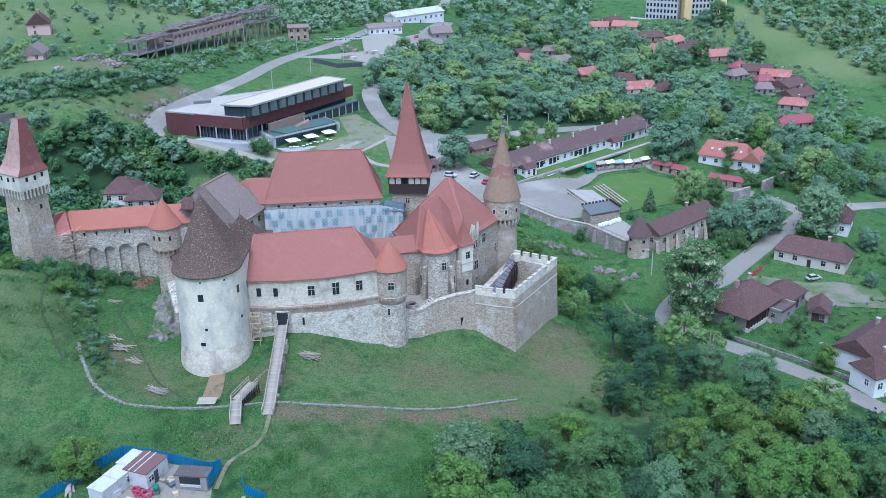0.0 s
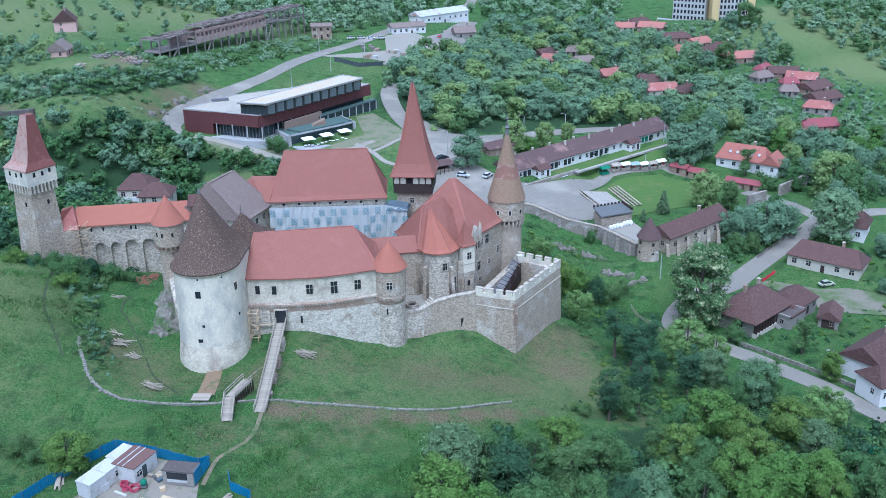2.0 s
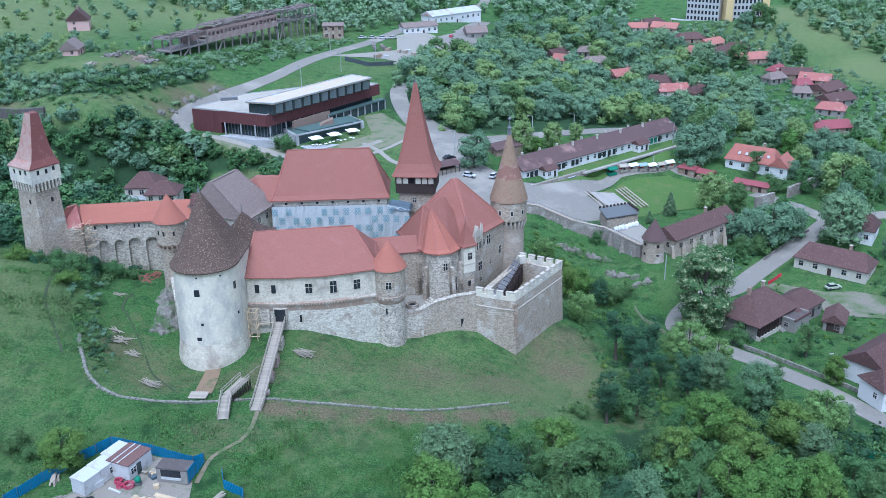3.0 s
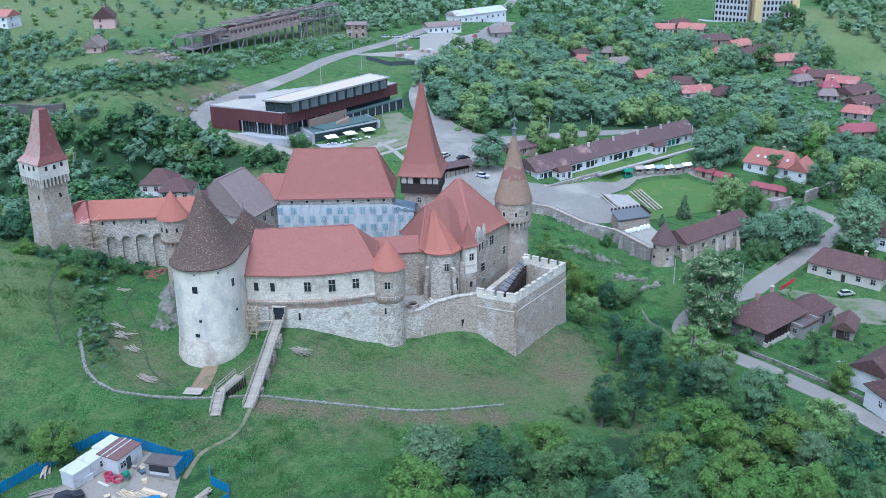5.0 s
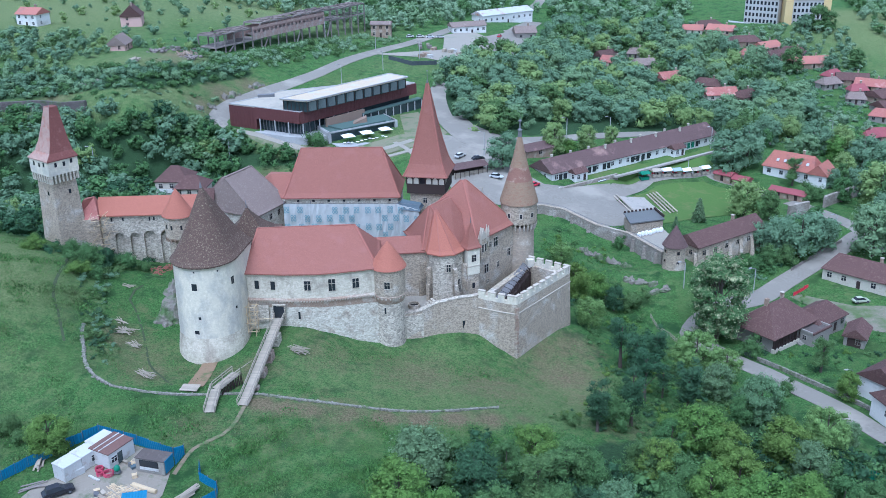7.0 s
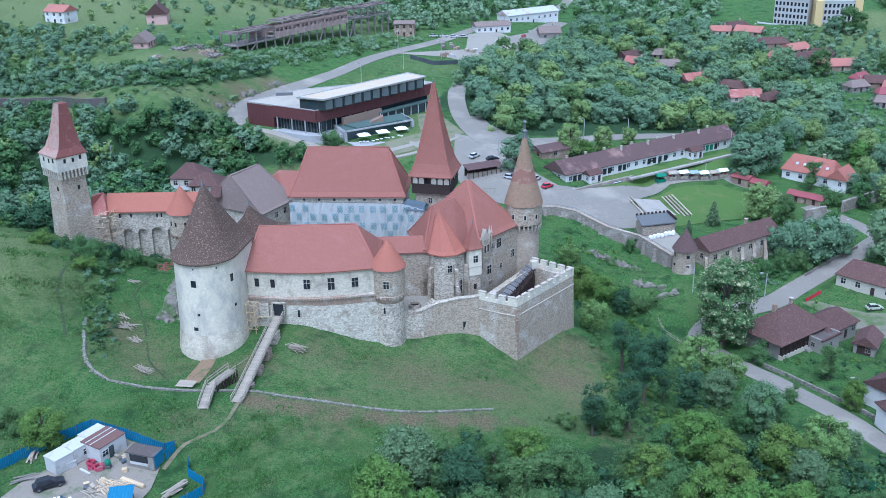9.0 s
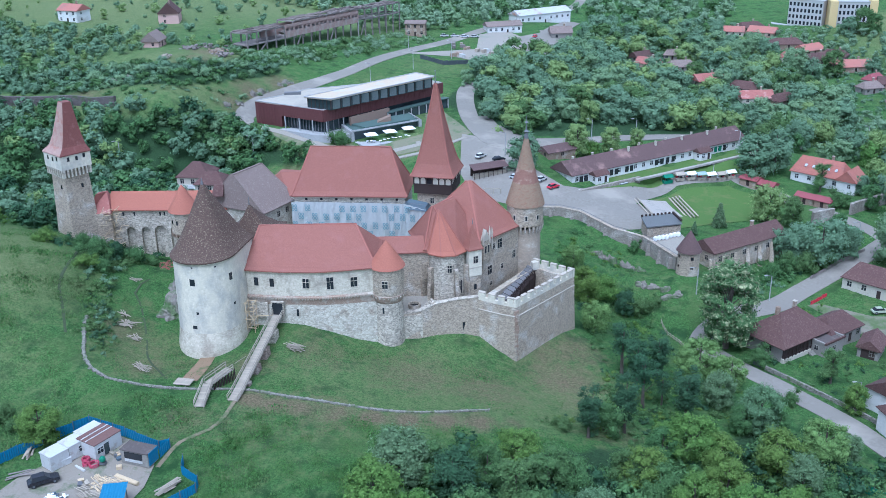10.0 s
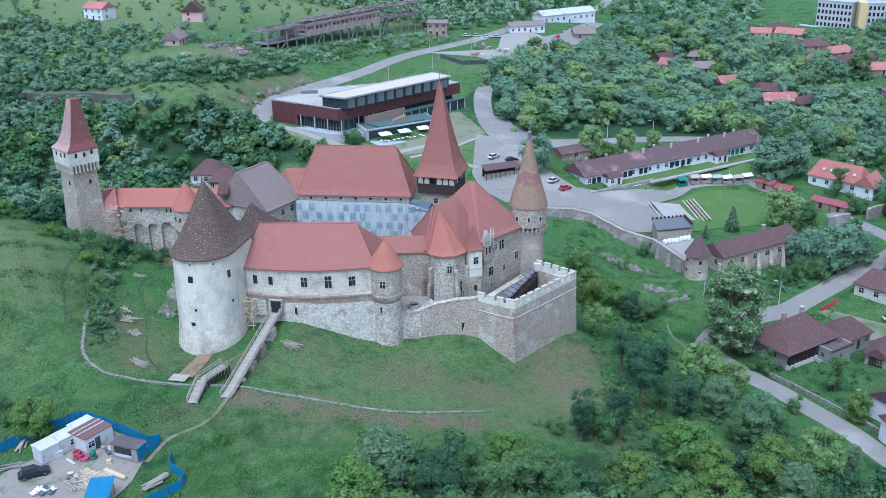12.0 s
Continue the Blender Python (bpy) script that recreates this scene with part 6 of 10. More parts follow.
def plank_way(t, line, width, rail=1.1, board=0.32):
    """A deck of cross boards along a line of (x, y, z), with a rail each side."""
    boards, posts, rails, last = [], [], [], None
    wide = box((0, 0, 0), (board * 0.94, width, 0.08))
    pts = []
    for a, b in zip(line, line[1:]):
        a, b = Vector(a), Vector(b)
        n = max(1, int((b - a).length / board))
        for i in range(n):
            p = a + (b - a) * ((i + 0.5) / n)
            q = (b - a).to_track_quat("X", "Z").to_matrix().to_4x4()
            boards.append(Matrix.Translation(p) @ q)
        m = max(1, round((b - a).length / 2.2))
        s = Vector((-(b - a).y, (b - a).x, 0)).normalized() * (width / 2)
        for i in range(m + 1):
            p = a + (b - a) * (i / m)
            for sg in (-1, 1):
                e = p + s * sg
                posts.append(spot(e.x, e.y, e.z + rail / 2))
        for sg in (-1, 1):
            for h in (rail, rail * 0.55):
                rails.append(bar_spot(a + s * sg + Vector((0, 0, h)), b + s * sg + Vector((0, 0, h))))
            rails.append(bar_spot(a + s * sg * 0.8 - Vector((0, 0, 0.2)), b + s * sg * 0.8 - Vector((0, 0, 0.2))))
    pieces("board", wide, PLANK, t, boards)
    pieces("rail_post", box((0, 0, 0), (0.12, 0.12, rail)), PLANK, t, posts)
    pieces("rail", box((0, 0, 0), (1, 0.1, 0.12)), PLANK, t, rails)


def build_bridge():
    t = thing("timber_bridge", (-31.6, 150, 0), "long grey timber footbridge on stone piers to the gate", "bridge")
    a, b = Vector((-30.9, 140.6, 0.55)), Vector((-32.3, 166.0, 3.55))
    plank_way(t, [(-30.9, 138.6, 0.4), a, b], 1.9)
    for q, w in ((0.16, 1.1), (0.36, 2.0), (0.575, 2.0), (0.80, 2.2)):
        p = a + (b - a) * q
        g = at(p.x, p.y)
        part("pier", loft(bmesh.new(), [[(p.x + u * k, p.y + v * w / 2 * k, z) for u, v in ((-1.15, -1), (1.15, -1), (1.15, 1), (-1.15, 1))] for k, z in ((1.12, g - 1.5), (1.0, p.z - 0.35))]), ROUGHSTONE if q == 0.80 else PIERSTONE, t, "pinkish rubble bridge pier")
    r = thing("timber_ramp", (-35.8, 141, 0.5), "short grey timber ramp with railings over the low wall", "ramp")
    plank_way(r, [(-35.7, 135.6, 0.5), (-36.6, 141.6, 1.5), (-34.6, 146.6, 2.0)], 1.8)
    st = []
    for q in range(8):
        x, y = -36.4 + 0.27 * q, 141.8 + 0.70 * q
        for sg in (-0.8, 0.8):
            st.append(bar_spot((x + sg, y, at(x, y) - 0.3), (x + sg * 0.9, y, 1.5 + 0.07 * q)))
            if q < 7:
                st.append(bar_spot((x + sg, y, at(x, y) + 0.1), (x + sg + 0.27, y + 0.7, 1.5 + 0.07 * q)))
    pieces("trestle_post", box((0, 0, 0), (1, 0.13, 0.13)), TIMBER, r, st)
    part("handrail", beam((-33.9, 147.4, 2.6), (-32.6, 149.6, 3.0), 0.09, 0.09), PLANK, r)
    d = thing("plank_platform", (-42.2, 143.3, 1), "low plank landing at the end of the earth strip", "platform")
    pieces("board", box((0, 0, 0), (3.2, 0.42, 0.12)), PLANK, d, [spot(-42.2, 142.5 + 0.45 * i, at(-42.2, 143) + 0.45) for i in range(5)])
    w = thing("wooden_scaffold", (-37.3, 166, 0), "small timber scaffold in the corner by the gate", "scaffolding")
    bars = []
    for x in (-38.2, -36.6):
        for y in (164.2, 165.8):
            bars.append(bar_spot((x, y, -1.5), (x, y, 6.8)))
    for z in (1.2, 3.0, 4.8, 6.4):
        for y in (164.2, 165.8):
            bars.append(bar_spot((-38.5, y, z), (-36.2, y, z)))
        for x in (-38.2, -36.6):
            bars.append(bar_spot((x, 164.0, z), (x, 166.0, z)))
    bars += [bar_spot((-38.2, 164.2, 1.2), (-36.6, 164.2, 3.0)), bar_spot((-36.6, 164.2, 3.0), (-38.2, 164.2, 4.8)), bar_spot((-36.6, 165.6, 3.3), (-33.4, 165.9, 3.4))]
    pieces("pole", box((0, 0, 0), (1, 0.12, 0.12)), WOOD, w, bars)


def build_museum():
    t = thing("visitor_centre", (-66, 332, 0), "modern rust-red steel and glass visitor centre with white roof", "museum")
    A = [(-96.6, 321.7), (-68.0, 311.0), (-36.2, 359.2), (-45.5, 364.5), (-84, 342), (-90.2, 330)]
    part("body", prism(grown(A, -1.6), -2, 8.2), TEAL_GLASS, t, "grey-green glazed ground floor")
    plinth = [(-86, 315.5), (-72, 309.5), (-64.5, 309.0), (-58, 313), (-60, 318), (-84, 320)]
    part("plinth", prism(plinth, -5, 0.2), CONCRETE, t, "grey concrete terrace edge")
    gm = []
    for a, b, n in (((-84.5, 318.5), (-68.5, 312.6), 13), ((-67.2, 313.4), (-52, 336.4), 12)):
        for i in range(n + 1):
            q = Vector(a).lerp(Vector(b), i / n)
            gm.append(bar_spot((q.x, q.y, 0.1), (q.x, q.y, 4.6)))
    pieces("post", box((0, 0, 0), (1, 0.22, 0.22)), IRON, t, gm)
    pieces("column", lathe(0, 0, ((0.22, -2.5), (0.22, 2.5)), 10), CONCRETE, t, [spot(*q, 2.2) for q in ((-84, 316.4), (-78, 314.2), (-72.5, 312.0), (-67.3, 311.6), (-63.2, 318.2), (-59.5, 323.8), (-55.6, 329.6))])
    left = [(-96.8, 321.8), (-85.6, 317.5), (-80, 338), (-84, 341), (-90.2, 330)]
    part("left_block", prism(left, -1.5, 8.4), CORTEN, t, "solid rust-red block")
    band = bmesh.new()
    pts = [(-85.6, 317.4), (-68.0, 310.8), (-35.8, 359.2), (-38, 361)]
    for a, b in zip(pts, pts[1:]):
        beam((a[0], a[1], 6.5), (b[0], b[1], 6.5), 0.7, 4.0, band)
    part("steel_band", band, CORTEN, t, "rust-red steel cladding band")
    seams = []
    for a, b in [((-96.8, 321.8), (-85.6, 317.5))] + list(zip(pts, pts[1:])):
        av, bv = Vector(a), Vector(b)
        n = int((bv - av).length / 1.25)
        nn = Vector(((bv - av).y, -(bv - av).x)).normalized() * 0.38
        for i in range(1, n):
            p = av + (bv - av) * (i / n) + nn
            z0 = 0.6 if a[0] < -90 else 4.6
            seams.append(bar_spot((p.x, p.y, z0), (p.x, p.y, 8.45)))
    pieces("cladding_rib", box((0, 0, 0), (1, 0.10, 0.12)), CORTEN, t, seams)
    part("roof", prism(grown(A, 0.15), 8.2, 8.55), ROOFLIGHT, t, "white roofing membrane")
    rim = bmesh.new()
    for a, b in zip(A, A[1:] + A[:1]):
        beam((*a, 8.6), (*b, 8.6), 0.3, 0.35, rim)
    part("roof_edge", rim, CONCRETE, t)
    B = [(-74.2, 313.6), (-65.3, 311.4), (-38.3, 351.0), (-45.4, 356.0)]
    part("pavilion", prism(B, 8.5, 12.1), TEAL_GLASS, t, "glazed upper gallery")
    part("pavilion_roof", prism(grown(B, 0.7), 12.1, 12.5), BUFFROOF, t, "flat pale roof with buff stains")
    rim = bmesh.new()
    BB = grown(B, 0.7)
    for a, b in zip(BB, BB[1:] + BB[:1]):
        beam((*a, 12.6), (*b, 12.6), 0.35, 0.3, rim)
    part("pavilion_edge", rim, CONCRETE, t)
    mull = []
    for a, b, n in ((B[0], B[1], 6), (B[1], B[2], 22), (B[2], B[3], 4)):
        av, bv = Vector(a), Vector(b)
        nn = Vector(((bv - av).y, -(bv - av).x)).normalized() * 0.12
        for i in range(n + 1):
            p = av + (bv - av) * (i / n) + nn
            mull.append(bar_spot((p.x, p.y, 8.5), (p.x, p.y, 12.1)))
    pieces("mullion", box((0, 0, 0), (1, 0.14, 0.2)), TIMBER, t, mull)
    # the zigzag of pale fins along the gallery
    fins = []
    av, bv = Vector(B[1]), Vector(B[2])
    nn = Vector(((bv - av).y, -(bv - av).x)).normalized()
    for i in range(11):
        p = av + (bv - av) * ((i + 0.2) / 11)
        q = av + (bv - av) * ((i + 0.75) / 11) + nn * 0.8
        fins.append(Matrix.Translation(((p.x + q.x) / 2, (p.y + q.y) / 2, 10.3)) @ Euler((0, 0, math.atan2(q.y - p.y, q.x - p.x))).to_matrix().to_4x4() @ Matrix.Diagonal(((q - p).length, 1, 1, 1)))
    pieces("glass_bay", box((0, 0, 0), (1, 0.1, 3.1)), GLASS_PALE, t, fins, "pale angled glass bay")
    # roof machines
    for i in range(4):
        x, y = -73.0 + 1.7 * i, 325.0 + 2.4 * i
        m = part("roof_unit", box((x, y, 9.6), (1.7, 1.9, 2.0), 0.9), CONCRETE, t, "grey roof machine")
        part("fan", lathe(x, y, ((0.6, 10.6), (0.6, 10.9), (0.4, 10.9)), 14), IRON, m)
    part("roof_hatch", box((-86.5, 333, 9.0), (6, 1.6, 1.0), 0.25), IRON, t, "dark roof hatch")
    # open middle: balcony floor and lower glazed storey to the right
    a, b = Vector((-52.6, 333.5)), Vector((-35.4, 359.5))
    nn = Vector((0.841, -0.541))
    part("balcony", prism([tuple(a + nn * 2.6), tuple(b + nn * 2.6), tuple(b), tuple(a)], 2.7, 3.1), GREEN_ROOF, t, "narrow green ledge roof")
    part("lower_storey", prism([tuple(a + nn * 1.9), tuple(b + nn * 1.9), tuple(b), tuple(a)], -1.5, 2.7), TEAL_GLASS, t)
    pieces("column", box((0, 0, 0), (0.35, 0.35, 5.6)), CONCRETE, t, [spot(*(a + (b - a) * (i / 8) + nn * 2.2), 0.2, 0.55) for i in range(9)])
    # no lamp here; the inner light is put into the warm brown
    part("rear_wall", prism([(-60.5, 318.4), (-50.5, 333.8), (-51.3, 334.3), (-61.3, 318.9)], -1, 4.4), WOODWALL, t, "warm lit inner wall")
    # the sunken cafe with its flat roof
    C = [(-64.6, 320.0), (-58.0, 311.2), (-38.2, 329.6), (-44.5, 338.5)]
    part("cafe_roof", prism(C, 1.0, 1.5), GREEN_ROOF, t, "dark flat cafe roof")
    part("cafe_wall", prism(grown(C, -0.8), -4, 1.0), TEAL_GLASS, t)
    part("cafe_side", prism([(-58.4, 310.8), (-57.6, 311.6), (-64.0, 320.2), (-64.9, 319.6)], [-4, -4, -3, -3], [1.4, 1.4, 1.6, 1.6]), CONCRETE, t, "pale concrete side wall")
    part("cafe_slab", prism([(-60.5, 318.5), (-54.5, 314.6), (-41.5, 327.6), (-45.5, 334)], 1.5, 2.1), GREEN_ROOF, t, "raised dark roof step")
    part("cafe_end", prism([(-38.6, 328.8), (-37.8, 329.6), (-40.8, 334), (-41.6, 333.2)], -4, 1.5), CONCRETE, t)
    rim = bmesh.new()
    for p, q in zip(C, C[1:]):
        beam((*p, 1.5), (*q, 1.5), 0.25, 0.5, rim)
    part("cafe_edge", rim, CONCRETE, t, "pale concrete roof edge")
    part("skylight", loft(bmesh.new(), [[(-52, 321, 2.0), (-47.5, 324, 2.0), (-48.5, 327.5, 2.0), (-53, 324.5, 2.0)], [(-51, 321.5, 2.7), (-47.7, 323.8, 3.9), (-48.5, 327, 3.9), (-52, 324.4, 2.7)]]), WOODWALL, t)
    solo("cafe_terrace", prism([(-57.5, 311), (-38, 329), (-33.5, 322), (-52, 305.5)], -5, -2.2), CONCRETE, "pale paved cafe terrace", "terrace", kind="structure")
    for x, y in ((-52.0, 312.6), (-46.5, 317.5), (-41.0, 322.6)):
        u = thing("parasol", (x, y, -2.2), "square white parasol on the cafe terrace", "parasol", "cafe parasols")
        part("pole", lathe(x, y, ((0.06, -2.2), (0.05, 0.4)), 8), IRON, u)
        part("canopy", roof(oblong(x, y, 4.2, 4.2, 30), oblong(x, y, 0.2, 0.2, 30), 0.2, 1.0, thick=0.06), CANVAS, u, "white square canopy")
        part("base", box((x, y, -2.12), (0.8, 0.8, 0.16)), CONCRETE, u)
    rnd = random.Random(8)
    for i in range(14):
        x, y = -52.5 + 1.25 * i + rnd.uniform(-.3, .3), 309.0 + 1.05 * i + rnd.uniform(-1.2, 1.2)
        c = thing("cafe_table", (x, y, -2.2), "small pale cafe table with seats", "table", "cafe tables")
        part("tabletop", box((x, y, -1.46), (0.9, 0.9, 0.06), 0.5), CANVAS, c)
        part("table_leg", lathe(x, y, ((0.06, -2.2), (0.06, -1.48)), 6), IRON, c)
    ribbon("garden_path", [(-36, 313), (-30, 306), (-24, 297), (-16, 293)], 1.6, GRAVEL, 0.2, label="pale garden path", category="path")
    ribbon("garden_path_b", [(-40, 300), (-32, 304), (-26, 309), (-20, 318)], 1.6, GRAVEL, 0.22, label="pale garden path", category="path")


BUFFROOF = material("stained pale roofing", (0.38, 0.30, 0.205), (0.50, 0.415, 0.30), 0.25, 0.8, 0.05, (0.40, 0.40, 0.39), 0.4, 7)
GLASS_PALE = material("pale reflecting glass", (0.075, 0.092, 0.090), (0.130, 0.150, 0.148), 0.6, 0.15, 0, spec=0.6)
GREEN_ROOF = material("dark green roof felt", (0.05, 0.085, 0.075), (0.10, 0.14, 0.125), 0.4, 0.8, 0.1)
WOODWALL = material("warm wooden lining", (0.19, 0.135, 0.10), (0.28, 0.20, 0.15), 0.8, 0.7, 0.1)


def build_ruin():
    t = thing("factory_ruin", (-110, 420, 10), "roofless concrete and brick frame of an abandoned factory", "ruin")
    a, b = Vector((-124, 386)), Vector((-84, 494))
    d = (b - a).normalized()
    n = Vector((-d.y, d.x))
    L = (b - a).length
    cols, beams, slabs = [], [], []
    wreck = random.Random(77)
    steps = 19
    for i in range(steps + 1):
        p = a + (b - a) * (i / steps)
        for k, o in enumerate((0, 9)):
            q = p + n * o
            g = at(q.x, q.y) - 1
            top = 21.2 + (0 if i < 5 else 1.5) - (0 if i < 14 else 0.6) - 0.035 * i * 3
            cols.append(bar_spot((q.x, q.y, g), (q.x, q.y, top)))
            if i < steps:
                q2 = a + (b - a) * ((i + 1) / steps) + n * o
                beams += [bar_spot((q.x, q.y, top), (q2.x, q2.y, top)), bar_spot((q.x, q.y, top - 5), (q2.x, q2.y, top - 5))]
        q = p + n * 9
        beams += [bar_spot((p.x, p.y, top), (q.x, q.y, top)), bar_spot((p.x, p.y, top - 5), (q.x, q.y, top - 5))]
        if i < steps and i not in (4, 15):
            for k in range(7):
                if wreck.random() < 0.08:
                    continue
                c = p + (b - a) * (0.5 / steps) + n * (0.4 + 1.35 * k)
                slabs.append(Matrix.Translation((c.x, c.y, top + 0.25 + wreck.uniform(-0.15, 0.2))) @ Euler((wreck.uniform(-.12, .12), wreck.uniform(-.1, .1), math.atan2(d.y, d.x) + wreck.uniform(-.12, .12))).to_matrix().to_4x4() @ Matrix.Diagonal((wreck.uniform(0.7, 1.2), 1, 1, 1)))
        if i in (2, 6, 10, 14):
            q3 = p - d * 4
            beams.append(bar_spot((q3.x, q3.y, at(q3.x, q3.y)), (p.x, p.y, top - 5)))
    pieces("column", box((0, 0, 0), (1, 0.55, 0.55)), RAWCONC, t, cols)
    pieces("beam", box((0, 0, 0), (1, 0.4, 0.55)), RAWCONC, t, beams)
    pieces("slab", box((0, 0, 0), (L / steps * 0.96, 1.3, 0.2)), ROOF_WRECK, t, slabs, "broken dark roof slab")
    walls = []
    for i in range(4, 13):
        p = a + (b - a) * ((i + 0.5) / steps)
        walls.append(spot(p.x - n.x * 0.35, p.y - n.y * 0.35, 19.3 - 0.1 * i, math.atan2(d.y, d.x)))
    wb = bmesh.new()
    w = L / steps
    box((0, 0, -1.7), (w, 0.3, 2.6), 0, wb)
    box((0, 0, 1.9), (w, 0.3, 1.2), 0, wb)
    for u in (-w / 2 + 0.25, 0, w / 2 - 0.25):
        box((u, 0, 0.2), (0.7, 0.3, 1.9), 0, wb)
    back = [spot(p.x + n.x * 8.6, p.y + n.y * 8.6, 18.6 - 0.1 * i, math.atan2(d.y, d.x)) for i, p in ((i, a + (b - a) * ((i + 0.5) / steps)) for i in range(3, 15))]
    pieces("back_wall", box((0, 0, 0), (w, 0.3, 5.0)), RUIN_BRICK, t, back, "stained rear brick wall")
    floor = [spot(p.x + n.x * 4.4, p.y + n.y * 4.4, 16.2 - 0.1 * i + (0 if i < 5 else 1.4), math.atan2(d.y, d.x)) for i, p in ((i, a + (b - a) * ((i + 0.5) / steps)) for i in range(0, 15))]
    pieces("floor_slab", box((0, 0, 0), (w, 9.4, 0.45)), RAWCONC, t, floor, "sagging concrete floor")
    pieces("brick_wall", wb, RUIN_BRICK, t, walls, "brick infill with empty windows")
    KEEP_PLANS.append([tuple(a - n * 6), tuple(b - n * 4), tuple(b + n * 12), tuple(a + n * 12)])


RUIN_BRICK = courses(material("weathered pink brick", (0.24, 0.155, 0.13), (0.40, 0.29, 0.25), 0.5, 0.95, 0.4, (0.36, 0.33, 0.29), 0.35, 6), 0.5, 0.2, (0.7, 0.66, 0.6), 0.4, 0.3)
ROOF_WRECK = material("wrecked bitumen roof", (0.085, 0.065, 0.055), (0.17, 0.135, 0.115), 0.6, 0.95, 0.4, each=0.25)


def build_office():
    t = thing("office_block", (142, 568, -5), "white and ochre office block with rows of windows", "office building")
    for (cx, cy, w, d, deg, col) in ((135, 601, 20, 10, -30, "office"), (157, 596, 20, 11, 0, "office")):
        plan = oblong(cx, cy, w, d, deg)
        part("wall", prism(plan, -9, 9.4), HOUSE_WALLS[col], t)
        part("roof", prism(grown(plan, 0.3), 9.4, 9.9), CONCRETE, t)
        dv = Vector((math.cos(radians(deg)), math.sin(radians(deg))))
        for sg in (-1, 1):
            nv = Vector((dv.y, -dv.x)) * sg
            wn_ = []
            for f in range(4):
                for i in range(int(w / 2.2)):
                    p = Vector((cx, cy)) + dv * ((i + 0.5) * 2.2 - w / 2) + nv * (d / 2 + 0.03)
                    wn_.append(spot(p.x, p.y, -3.4 + 3.5 * f, radians(deg)))
            pieces("window", box((0, 0, 0), (1.2, 0.12, 2.0)), GLASSY, t, wn_)
    for x, y, deg in ((146, 592, 0), (168, 596, 0)):
        part("stair_tower", box((x, y, 2), (4.2, 12.4, 17), radians(deg)), HOUSE_WALLS["ochre"], t, "ochre stair tower")
    solo("office_forecourt", prism([(116, 606), (140, 589), (178, 586), (178, 640), (116, 650)], -9, -5.2), CONCRETE, "pale paved office forecourt", "forecourt", kind="structure")


def build_outer_court():
    t = thing("court_tower", (51.2, 238.6, -13), "round corner tower of the outer court with a brown cone", "tower")
    part("wall", lathe(51.2, 238.8, ((3.1, -15), (2.85, -11), (2.7, -6.6)), 32), STONE, t)
    part("roof", lathe(51.2, 238.8, ((2.9, -6.9), (3.3, -6.8), (2.5, -5.4), (1.1, -3.1), (0.05, -1.4)), 32), ROOFS["patched"], t, "weathered brown conical roof")
    for a, z in ((-75, -8.2), (-75, -11.0), (-150, -8.0), (-150, -10.8)):
        window(t, 51.2 + 2.8 * math.cos(radians(a)), 238.8 + 2.8 * math.sin(radians(a)), z, a, 0.7, 0.9, 0, BRICKY)
    w = thing("court_wall", (32, 262, -12), "long retaining wall of the car park with a rail", "wall")
    pts = [(9, 268.5), (16.1, 270.3), (22.0, 269.2), (31.7, 261.6), (40.3, 256.5), (48.6, 241.8)]
    tops = [-7.6, -8.0, -8.6, -10.4, -10.6, -10.2]
    feet = [-14, -15, -16, -17, -17, -17]
    for (a, za, fa), (b, zb, fb) in zip(zip(pts, tops, feet), zip(pts[1:], tops[1:], feet[1:])):
        av, bv = Vector(a), Vector(b)
        n = Vector(((bv - av).y, -(bv - av).x)).normalized() * 0.4
        part("wall", loft(bmesh.new(), [[(*(av + n * 1.4), fa), (*(av - n), fa), (*(av - n), za), (*(av + n), za)], [(*(bv + n * 1.4), fb), (*(bv - n), fb), (*(bv - n), zb), (*(bv + n), zb)]]), OLDWALL, w, "grey retaining wall")
        part("coping", beam((*av, za + 0.06), (*bv, zb + 0.06), 0.95, 0.12), STONE, w)
        part("rail", beam((*av, za + 0.75), (*bv, zb + 0.75), 0.08, 0.08), IRON, w, "dark iron rail")
        m = max(1, int((bv - av).length / 5.5))
        for i in range(m):
            p = av + (bv - av) * ((i + 0.6) / m) + n * 2.2
            z = za + (zb - za) * (i + 0.6) / m
            part("buttress", loft(bmesh.new(), [[(p.x + u * 0.5, p.y + v * 0.5, fa) for u, v in ((-1.4, -1.4), (1.4, -1.4), (1.4, 1.4), (-1.4, 1.4))], [(p.x - n.x + u * 0.4, p.y - n.y + v * 0.4, z - 0.8) for u, v in ((-1, -1), (1, -1), (1, 1), (-1, 1))]]), OLDWALL, w, "sloping buttress")
    h = thing("pump_house", (45, 262, -12), "small flat-roofed stone hut with grey sheet roof", "hut")
    pl = [(41, 258.4), (50.2, 262.5), (48.2, 268.5), (39.5, 264.6)]
    part("wall", prism(pl, -15, -9.0), STONE, h)
    part("roof", loft(bmesh.new(), [[(x, y, z) for (x, y), z in zip(grown(pl, 0.3), (-8.6, -8.6, -7.9, -7.9))], [(x, y, z) for (x, y), z in zip(grown(pl, 0.3), (-8.3, -8.3, -7.6, -7.6))]]), material("blue-grey sheet roof", (0.085, 0.088, 0.086), (0.135, 0.138, 0.134), 0.6, 0.7, 0.1), h, "blue-grey sheet roof")
    merl = []
    for a, b in ((pl[3], pl[2]), (pl[1], pl[2])):
        for i in range(9):
            p = Vector(a) + (Vector(b) - Vector(a)) * (i / 8)
            merl.append(spot(p.x, p.y, -7.4, 0.4))
